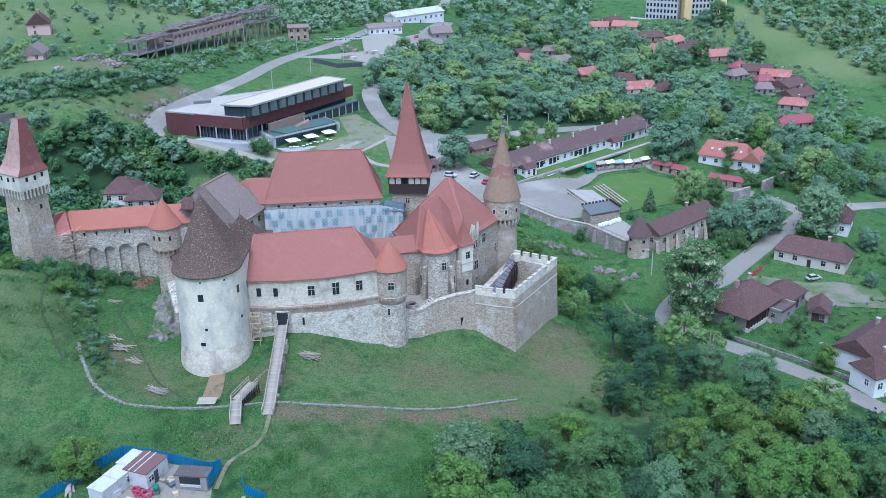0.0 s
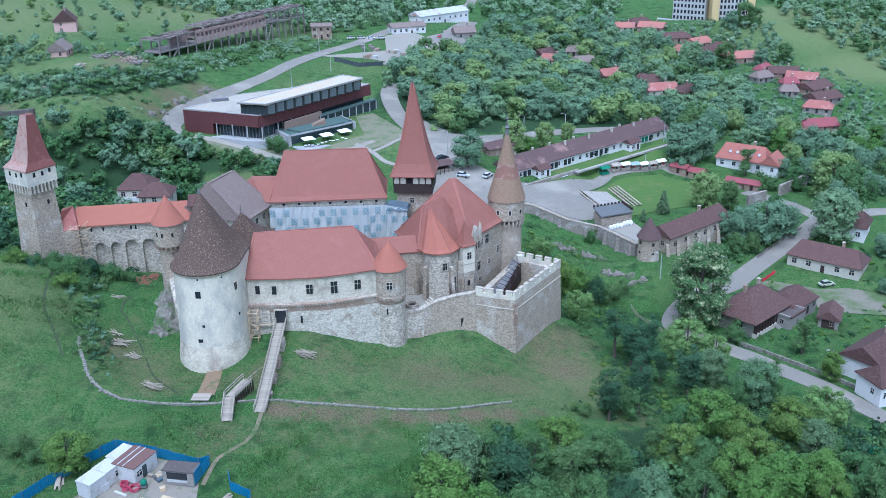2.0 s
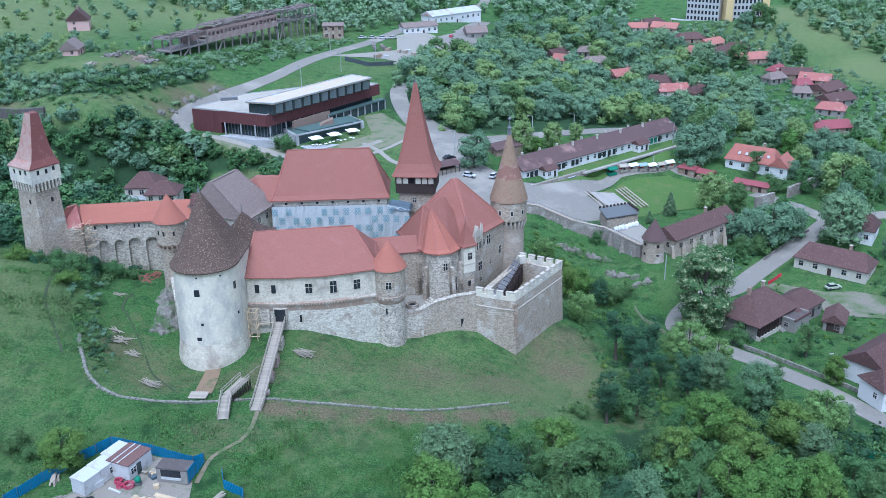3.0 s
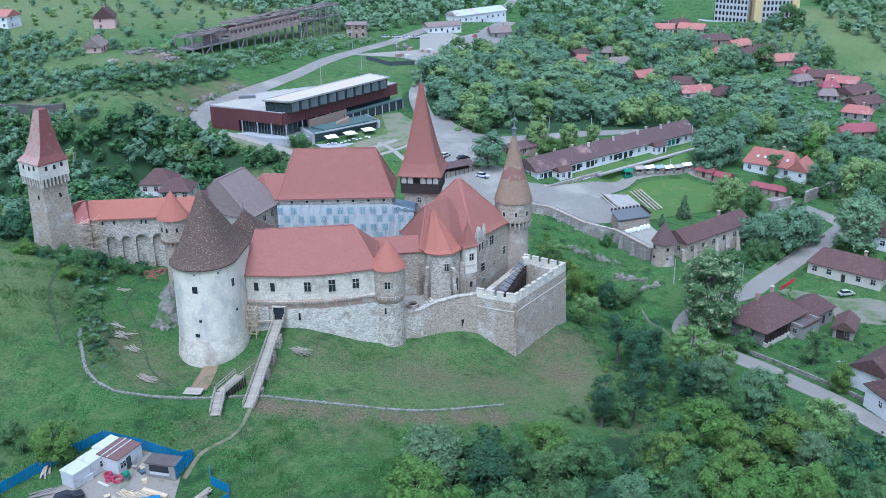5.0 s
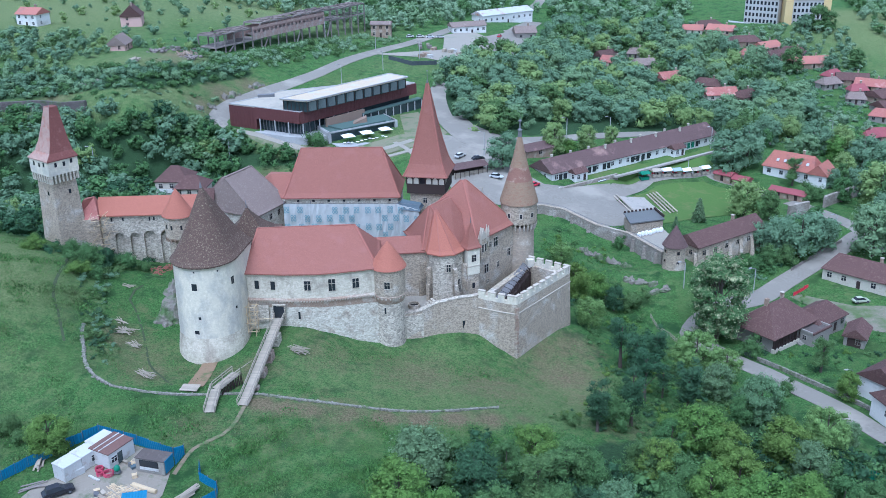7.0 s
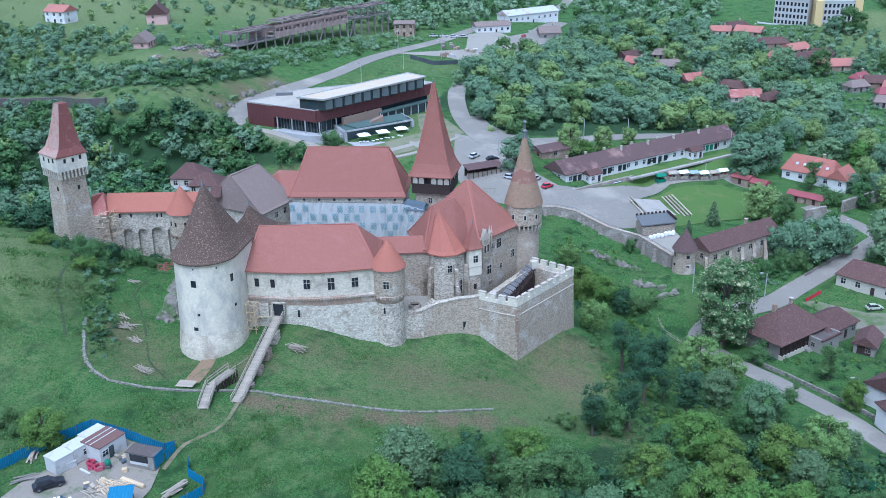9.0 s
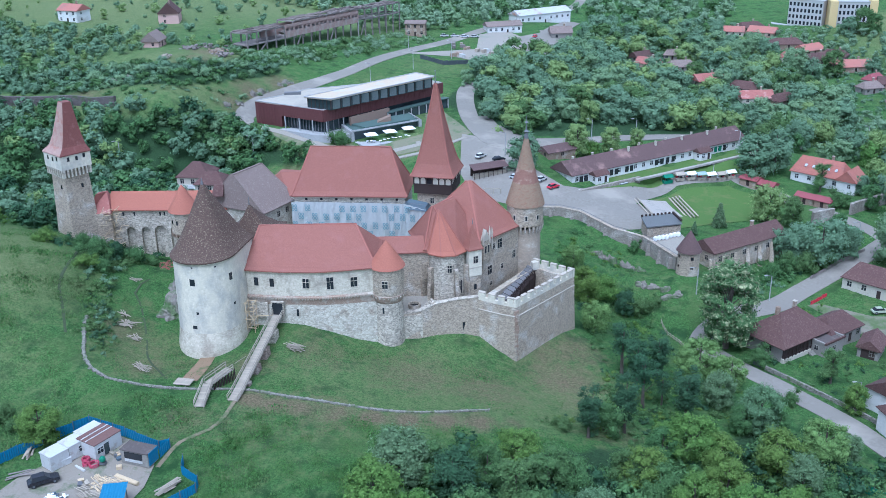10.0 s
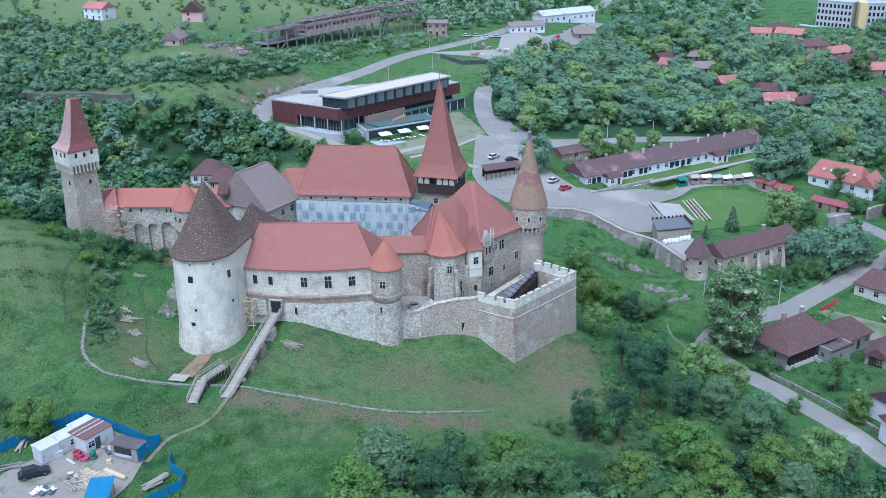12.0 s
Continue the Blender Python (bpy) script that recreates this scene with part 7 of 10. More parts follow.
    pieces("roof_merlon", box((0, 0, 0), (0.5, 0.4, 0.6)), TIMBER, h, merl)
    solo("hut_terrace", prism([(41.5, 257.0), (50.5, 261.0), (54.5, 248.5), (49.5, 242.5)], -16, -11.0), GRAVEL, "grey paved ledge behind the outer wall", "terrace", kind="structure")
    rnd = random.Random(5)
    for i in range(7):
        x, y = 43.2 + 1.05 * i, 254.6 + 0.75 * i + rnd.uniform(-.3, .3)
        s = thing("white_sack", (x, y, -11.0), "bulky white builder's sack", "sack", "builder's sacks")
        bm = box((x, y, -10.35), (1.05, 1.0, 1.3), rnd.uniform(0, 1))
        bmesh.ops.bevel(bm, geom=bm.edges[:], offset=0.25, segments=2, affect="EDGES")
        part("bag", bm, CANVAS, s)
    # bleachers of the stage
    for (x0, y0, x1, y1, rows_, nm) in ((48.4, 300.8, 53.4, 282.6, 4, "bleacher"), (37.4, 292.8, 42.2, 277.6, 2, "stage_bench")):
        b = thing(nm, (x0, y0, -14), "rows of weathered grey plank benches", "benches", "stage benches")
        a, e = Vector((x0, y0)), Vector((x1, y1))
        nn = Vector((-(e - a).y, (e - a).x)).normalized() * 0.9
        seats, legs = [], []
        for r in range(rows_):
            p, q = a + nn * 1.15 * r, e + nn * 1.15 * r
            zz = at(*((p + q) / 2)) + 0.5 + 0.32 * r
            seats.append(bar_spot((*p, zz), (*q, zz)))
            for i in range(6):
                k = p + (q - p) * (i / 5)
                legs.append(bar_spot((k.x, k.y, at(k.x, k.y)), (k.x, k.y, zz)))
        pieces("seat_plank", box((0, 0, 0), (1, 0.5, 0.1)), PLANK, b, seats)
        pieces("leg", box((0, 0, 0), (1, 0.12, 0.12)), PLANK, b, legs)
    SAGE = material("grey-green canvas", (0.20, 0.26, 0.25), (0.30, 0.36, 0.34), 1, 0.8, 0.1)
    # market stalls in a row
    rnd = random.Random(4)
    for i, (x, y) in enumerate(((48.0, 310.2), (51.8, 312.2), (55.4, 314.0), (58.8, 315.7), (62.2, 317.4), (65.6, 319.2), (68.8, 321.0))):
        z = at(x, y)
        s = thing("market_stall", (x, y, z), "green timber souvenir stall" if i == 0 else "white canopied souvenir stall with goods", "stall", "souvenir stalls")
        part("counter", box((x, y, z + 0.5), (3.0, 1.6, 1.0), 0.48), GREENPAINT if i == 0 else PLANK, s)
        part("canopy", roof(oblong(x, y, 3.4, 2.6, 27.5), oblong(x, y + 0.1, 3.2, 0.3, 27.5), z + 2.2, z + 2.9, thick=0.08), GREENPAINT if i == 0 else (CANVAS, PLANK, CANVAS, SAGE)[i % 4], s, "stall canopy")
        pieces("post", box((0, 0, 0), (0.1, 0.1, 2.2)), IRON, s, [spot(*c, z + 1.1) for c in oblong(x, y, 3.1, 2.2, 27.5)])
        for k in range(3):
            part("souvenir_box", box((x + rnd.uniform(-1, 1), y + rnd.uniform(-0.6, .4), z + 1.25), (rnd.uniform(.3, .8), .5, rnd.uniform(.3, .7)), .5), (TIMBER, REDPAINT, GLASSY, CANVAS)[rnd.randrange(4)], s)
    for x, y, w_ in ((75.2, 318.6, 6), (80.2, 314.5, 5), (90.5, 303, 6), (95, 299, 5)):
        house(x, y, -36, w_, 4, 2.2, 1.0, "brick", "crimson", "low red-roofed wooden kiosk", z=at(x, y), wins=1, chimney=False, name="kiosk", category="kiosk", over=0.4)
    solo("house_terrace", prism([(14.5, 296.5), (21.4, 289.3), (78.6, 341.3), (72, 349)], -17, -9.05), LAWN, "narrow grass terrace before the long house", "terrace", kind="structure")
    solo("terrace_walk", prism([(37.5, 303.6), (38.4, 302.7), (80.2, 340.6), (79.3, 341.6)], -9.5, -8.95), PAVING, "pale kerbed walk along the grass bank", "path", kind="structure")
    solo("terrace_wall", prism([(14.0, 296.2), (20.9, 288.6), (39.2, 305.2), (38.6, 305.9), (21.2, 290.2), (14.8, 297)], -16, -8.7), OLDWALL, "brown retaining wall of the house terrace", "wall", kind="structure")
    bn = thing("banner", (34, 300.2, -11), "white printed banner on the terrace wall", "banner")
    part("cloth", box((34.0, 300.15, -10.1), (3.4, 0.1, 1.6), radians(42.3)), GLASS_PALE, bn)
    part("header", box((33.96, 300.08, -9.45), (3.4, 0.1, 0.25), radians(42.3)), CANVAS, bn)
    # porches and display boards of the long house
    d = Vector((math.cos(radians(42.3)), math.sin(radians(42.3))))
    n = Vector((d.y, -d.x))
    c = Vector((43.0, 323.5))
    for u in (-29, 16.5):
        p = c + d * u + n * 6.9
        h = house(p.x, p.y, 42.3, 5.2, 3.4, 2.7, 1.3, "white", "brown", "small white porch of the long house", z=-8.9, wins=2, chimney=False, name="porch", category="porch", over=0.3)
    boards = thing("display_boards", (*(c + n * 5.4), -9), "printed dark and green display boards on the long house", "display boards")
    for u, k in ((-22.5, 0), (-20.5, 0), (-16, 0), (-14, 0), (-3, 0), (-0.5, 0), (2, 0), (4.5, 0), (24.5, 1), (26.6, 1), (28.8, 0), (-35, 0), (-33, 0)):
        p = c + d * u + n * 5.36
        part("board", box((p.x, p.y, -7.4), (1.35, 0.12, 1.9), radians(42.3)), GREENPAINT if k else GLASSY, boards, "green printed board" if k else "dark printed board")
    for u in (-34, -26, -18, -12, -6, 0, 6, 12, 18, 24, 30):
        p = c + d * u - n * (0.4 if u % 12 else -1.2)
        ch = thing("chimney", (p.x, p.y, -4.5), "pale plastered chimney stack on the long house", "chimney", "long house chimneys")
        part("stack", box((p.x, p.y, -2.5), (0.6, 0.6, 2.0), radians(42.3)), LIME, ch)
        part("cap", box((p.x, p.y, -1.5), (0.75, 0.75, 0.12), radians(42.3)), TRIM, ch)


def fence_run(pts, height, mat, label, name="fence", step=2.4, posts=None):
    """Sheet panels between posts along a plan, one object a panel."""
    t = thing(name, (pts[0][0], pts[0][1], at(*pts[0])), label, "fence")
    rnd = random.Random(len(pts))
    for a, b in zip(pts, pts[1:]):
        av, bv = Vector(a), Vector(b)
        n = max(1, round((bv - av).length / step))
        ang = math.atan2((bv - av).y, (bv - av).x)
        pan = bmesh.new()
        w = (bv - av).length / n
        k = 12
        loft(pan, [[(w * (i / k - 0.5), o - 0.02, 0), (w * (i / k - 0.5), o + 0.02, 0), (w * (i / k - 0.5), o + 0.02, height), (w * (i / k - 0.5), o - 0.02, height)] for i, o in ((j, 0.05 if j % 2 else -0.05) for j in range(k + 1))])
        where, post = [], []
        for i in range(n):
            p = av + (bv - av) * ((i + 0.5) / n)
            where.append(spot(p.x, p.y, at(p.x, p.y) - 0.1, ang, rnd.uniform(-0.05, 0.05)))
            q = av + (bv - av) * (i / n)
            post.append(spot(q.x, q.y, at(q.x, q.y) + height / 2))
        pieces("panel", pan, mat, t, where)
        pieces("post", box((0, 0, 0), (0.1, 0.1, height + 0.3)), IRON, t, post)
    return t


def car(x, y, deg, paint, label, z=None, lng=4.4, tall=1.5):
    z = at(x, y) + 0.16 if z is None else z
    t = thing("car", (x, y, z), label, "car")
    m = Matrix.Translation((x, y, z)) @ Euler((0, 0, radians(deg))).to_matrix().to_4x4()

    def put(name, rings, mat, lab=""):
        bm = loft(bmesh.new(), [[m @ Vector(p) for p in r] for r in rings])
        bmesh.ops.bevel(bm, geom=bm.edges[:], offset=0.05, segments=2, affect="EDGES")
        return part(name, bm, mat, t, lab)
    h = lng / 2
    put("body", [[(u, -0.85, 0.3 if abs(u) < h - .1 else 0.42), (u, 0.85, 0.3 if abs(u) < h - .1 else 0.42), (u, 0.82, zt), (u, -0.82, zt)] for u, zt in ((-h, 0.75), (-h + 0.25, 0.92), (-0.9, 0.95), (0.9, 0.95), (h - 0.3, 0.8), (h, 0.62))], PAINTS[paint])
    put("cabin_glass", [[(u, -wd, 0.93), (u, wd, 0.93), (u + s, wd - 0.12, zt), (u + s, -wd + 0.12, zt)] for u, s, wd, zt in ((-h + 0.3, 0.2, 0.78, 1.0), (-h + 0.5, 0.3, 0.8, tall - 0.06), (0.3, -0.1, 0.8, tall - 0.04), (1.1, -0.1, 0.78, 1.0))], GLASSY, "dark car windows")
    put("roof", [[(-h + 0.85, -0.62, tall - 0.06), (-h + 0.85, 0.62, tall - 0.06), (-h + 0.85, 0.6, tall), (-h + 0.85, -0.6, tall)], [(0.3, -0.62, tall - 0.06), (0.3, 0.62, tall - 0.06), (0.3, 0.6, tall), (0.3, -0.6, tall)]], PAINTS[paint])
    for u in (-h + 0.8, h - 0.8):
        for v in (-0.82, 0.82):
            w = bmesh.new()
            bmesh.ops.create_cone(w, cap_ends=True, segments=14, radius1=0.33, radius2=0.33, depth=0.22, matrix=m @ Matrix.Translation((u, v, 0.33)) @ Euler((math.pi / 2, 0, 0)).to_matrix().to_4x4())
            wh = part("wheel", w, RUBBER, t)
            w = bmesh.new()
            bmesh.ops.create_cone(w, cap_ends=True, segments=10, radius1=0.2, radius2=0.2, depth=0.24, matrix=m @ Matrix.Translation((u, v, 0.33)) @ Euler((math.pi / 2, 0, 0)).to_matrix().to_4x4())
            part("rim", w, IRON, wh)
    return t


def cabin(x, y, deg, w, d, h, wall, top, label, z=None, windows=(), doors=()):
    z = at(x, y) + 0.1 if z is None else z
    t = thing("site_cabin", (x, y, z), label, "site cabin")
    c, s = math.cos(radians(deg)), math.sin(radians(deg))
    bm = prism(oblong(x, y, w, d, deg), z, z + h)
    bmesh.ops.bevel(bm, geom=bm.edges[:], offset=0.06, segments=1, affect="EDGES")
    part("body", bm, wall, t)
    part("roof", prism(grown(oblong(x, y, w, d, deg), 0.06), z + h - 0.02, z + h + 0.12), top, t)
    for u, side in windows:
        v = -d / 2 if side == 0 else d / 2
        window(t, x + u * c - v * s, y + u * s + v * c, z + 1.4, deg - 90 if side == 0 else deg + 90, 1.1, 1.0, 1, WHITE_SHEET)
    for u, side in doors:
        v = -d / 2
        part("door", box((x + u * c - v * s, y + u * s + v * c, z + 1.05), (0.95, 0.1, 2.0), radians(deg)), TEAL_GLASS, t, "grey door")
    return t


def build_yard():
    ax = 63.0
    cabin(-51.3, 116.9, 65, 3.2, 2.8, 2.5, WHITE_SHEET, WHITE_SHEET, "white metal site cabin")
    cabin(-49.9, 119.9, 65, 3.3, 2.8, 2.5, WHITE_SHEET, WHITE_SHEET, "white metal site cabin with a window", windows=((0.6, 0),))
    cabin(-49.2, 123.4, 67, 3.9, 2.0, 2.4, WHITE_SHEET, WHITE_SHEET, "white metal site cabin against the fence")
    double = cabin(-46.4, 121.8, 69, 5.2, 4.2, 2.6, WHITE_SHEET, RUSTROOF, "white double site cabin with a rusty brown roof", windows=((-1.6, 0),), doors=((-0.4, 0),))
    zc = at(-46.4, 121.8) + 2.6
    for v in (-0.05, 1.0):
        c_, s_ = math.cos(radians(69)), math.sin(radians(69))
        part("roof_strip", box((-46.4 - v * s_, 121.8 + v * c_, zc + 0.28), (5.3, 0.16, 0.08), radians(69)), WHITE_SHEET, double, "white roof seam")
    kiosk = cabin(-38.7, 120.0, -8, 5.0, 2.6, 2.4, HOUSE_WALLS["grey"], TAR_ROOF, "grey site kiosk with a wide front window and dark felt roof")
    part("side_sheet", box((-36.12, 119.64, 1.2), (0.1, 2.3, 2.2), radians(-8)), BLUE, kiosk, "blue sheet side wall")
    part("shop_window", box((-39.0, 118.66, 1.5), (3.2, 0.1, 1.1), radians(-8)), GLASSY, kiosk, "wide dark shop window")
    part("front_board", box((-39.0, 118.64, 0.6), (3.2, 0.12, 0.4), radians(-8)), WHITE_SHEET, kiosk, "white board")
    fence_run([(-61.5, 112.0), (-58.6, 118.2), (-56.3, 121.4)], 1.9, BLUE, "tall blue sheet-metal fence by the grassy bank")
    fence_run([(-55.0, 123.4), (-51.4, 127.4), (-44.0, 125.5), (-37.0, 123.2)], 1.9, BLUE, "tall blue sheet-metal fence behind the cabins")
    fence_run([(-37.0, 123.2), (-35.6, 124.2), (-36.0, 121.4)], 1.8, BLUE, "short blue sheet-metal fence return")
    fence_run([(-31.8, 120.8), (-30.9, 118.3), (-27.5, 116.5), (-27.0, 114.7), (-31.4, 108)], 1.8, BLUE, "blue sheet-metal fence in tall grass")
    fence_run([(-61.5, 112.0), (-58, 107)], 1.9, BLUE, "blue sheet-metal fence by the hill")
    car(-50.5, 112.2, 40, "black", "black estate car parked in the yard", tall=1.65, lng=4.6)
    b = thing("blue_shelter", (-39, 107.0, -0.4), "blue corrugated sheet shelter roof", "shelter")
    rib = loft(bmesh.new(), [[(-38 + 0.2 * i, 106.0 + 0.07 * i, 1.5 + o), (-39.4 + 0.2 * i, 110.4 + 0.07 * i, 2.1 + o), (-39.4 + 0.2 * i, 110.4 + 0.07 * i, 2.15 + o), (-38 + 0.2 * i, 106.0 + 0.07 * i, 1.55 + o)] for i, o in ((j, 0.05 * (j % 2)) for j in range(18))])
    part("roof", rib, BLUE, b, "blue corrugated roof sheet")
    pieces("post", box((0, 0, 0), (0.12, 0.12, 3)), IRON, b, [spot(-37.9, 106.4, 0.3), spot(-35.0, 107.2, 0.3), spot(-39.1, 110.0, 0.6), spot(-36.2, 111.0, 0.6)])
    rnd = random.Random(12)
    # coils of red pipe
    for x, y, r in ((-47.1, 118.5, 0.55), (-45.2, 117.6, 0.72), (-46.5, 117.4, 0.42)):
        c = thing("pipe_coil", (x, y, at(x, y)), "coil of red plastic pipe on the ground", "pipe coil", "pipe coils")
        for k in range(3):
            bm = bmesh.new()
            rings = []
            for i in range(20):
                a = 2 * math.pi * i / 20
                rings.append([(x + (r + 0.13 * math.cos(w)) * math.cos(a), y + (r + 0.13 * math.cos(w)) * math.sin(a), at(x, y) + 0.2 + 0.2 * k + 0.12 * math.sin(w)) for w in (0, 1.05, 2.1, 3.14, 4.2, 5.2)])
            loft(bm, rings + [rings[0]], cap0=False, cap1=False)
            part("loop", bm, COILRED, c)
    d = thing("red_cabinet", (-46.9, 119.5, 0), "upright red fire cabinet by the cabins", "cabinet")
    part("body", box((-46.9, 119.5, 0.7), (0.8, 0.5, 1.5), -0.35), REDPAINT, d)
    g = thing("green_mixer", (-43.9, 118.0, 0), "small green concrete mixer", "mixer")
    part("drum", lathe(-43.9, 118.0, ((0.25, 0.4), (0.5, 0.7), (0.45, 1.1), (0.25, 1.35)), 14), GREENPAINT, g)
    part("stand", box((-43.9, 118.0, 0.2), (0.9, 0.7, 0.4)), IRON, g)
    # timber stacks, logs, boards
    for i in range(16):
        x, y = -45.0 + rnd.uniform(0, 5.6), 110.2 + rnd.uniform(0, 4.6)
        s = thing("timber_stack", (x, y, at(x, y)), "loose stack of sawn timber in the yard", "timber", "timber stacks")
        ang = rnd.choice((2.55, 2.75, 0.9))
        bars = []
        for k in range(9):
            o = rnd.uniform(-0.7, 0.7)
            bars.append(Matrix.Translation((x - math.sin(ang) * o, y + math.cos(ang) * o, at(x, y) + 0.2 + 0.12 * (k // 3))) @ Euler((0, 0, ang + rnd.uniform(-0.2, 0.2))).to_matrix().to_4x4() @ Matrix.Diagonal((rnd.uniform(0.9, 2.6), 1, 1, 1)))
        pieces("beam", box((0, 0, 0), (1, 0.15, 0.10)), (WOOD, PLANK, PLANK)[i % 3], s, bars)
    lg = thing("log", (-38.3, 115.0, 0), "long peeled tree trunk on the ground", "log")
    bm = bmesh.new()
    bmesh.ops.create_cone(bm, cap_ends=True, segments=14, radius1=0.42, radius2=0.34, depth=4.4, matrix=Matrix.Translation((-38.3, 115.0, at(-38.3, 115.0) + 0.38)) @ Euler((0, math.pi / 2, -0.3)).to_matrix().to_4x4())
    part("trunk", bm, WOOD, lg)
    for i in range(10):
        x, y = -46.7 + rnd.gauss(0, 0.9), 109.0 + rnd.gauss(0, 0.7)
        s = thing("white_sack", (x, y, at(x, y)), "bulky white builder's sack", "sack", "builder's sacks")
        bm = box((x, y, at(x, y) + 0.5), (1.2, 1.0, 0.9), rnd.uniform(0, 2))
        bmesh.ops.bevel(bm, geom=bm.edges[:], offset=0.4, segments=3, affect="EDGES")
        part("bag", bm, CANVAS if i % 3 else TARP, s)
    for i in range(10):
        x, y = (-42.6 + rnd.uniform(-1.2, 1.2), 120.4 + rnd.uniform(-0.9, 0.9)) if i < 7 else (-44.6 + rnd.uniform(-1.0, 1.0), 113.0 + rnd.uniform(-0.8, 0.8))
        s = thing("scrap_pile", (x, y, at(x, y)), "small heap of boards and scrap", "scrap", "scrap heaps")
        part("piece", box((x, y, at(x, y) + 0.3), (rnd.uniform(.4, 1.3), rnd.uniform(.3, .7), rnd.uniform(.3, .8)), rnd.uniform(0, 3), None, rnd.uniform(-.4, .4)), (PLANK, WOOD, TARP, IRON)[i % 4], s)
    ac = thing("white_crate", (-50.0, 117.2, at(-50.0, 117.2)), "white metal box before the site cabins", "box")
    part("body", box((-50.0, 117.2, at(-50.0, 117.2) + 0.55), (2.0, 0.9, 1.0), radians(55)), WHITE_SHEET, ac)
    part("lid", box((-50.0, 117.2, at(-50.0, 117.2) + 1.09), (2.1, 1.0, 0.1), radians(55)), WHITE_SHEET, ac)
    tp_ = thing("white_plank", (-47.0, 116.5, at(-47.0, 116.5)), "white painted board lying in the yard", "board")
    part("board", box((-47.0, 116.5, at(-47.0, 116.5) + 0.2), (2.4, 0.35, 0.2), -0.45), WHITE_SHEET, tp_)
    cr_ = thing("wooden_crate", (-41.0, 117.6, at(-41.0, 117.6)), "small plywood crate in the yard", "crate")
    part("body", box((-41.0, 117.6, at(-41.0, 117.6) + 0.35), (0.8, 0.7, 0.6), 0.5), WOOD, cr_)
    for sg in (-0.3, 0.3):
        part("batten", box((-41.0 + sg * 0.88, 117.6 + sg * 0.48, at(-41.0, 117.6) + 0.67), (0.1, 0.7, 0.05), 0.5), WOOD, cr_)
    # boards along the fence in the grass
    for x, y, n, ang, mat_, lab in ((-31.4, 114.6, 12, 1.05, PLANK, "long grey boards piled beside the blue fence"), (-57.0, 118.6, 9, 1.9, PLANK, "grey boards leaning by the blue fence"), (-55.2, 113.2, 5, 0.6, RAWCONC, "pale sheets and rubble in the grass")):
        b_ = thing("board_pile", (x, y, at(x, y)), lab, "boards", "board piles")
        pieces("board", box((0, 0, 0), (1, 0.26, 0.07)), mat_, b_, [Matrix.Translation((x + rnd.uniform(-.5, .5), y + rnd.uniform(-.6, .6), at(x, y) + 0.12 + 0.07 * k)) @ Euler((rnd.uniform(-.1, .1), 0, ang + rnd.uniform(-.18, .18))).to_matrix().to_4x4() @ Matrix.Diagonal((rnd.uniform(1.6, 4.6), 1, 1, 1)) for k in range(n)])


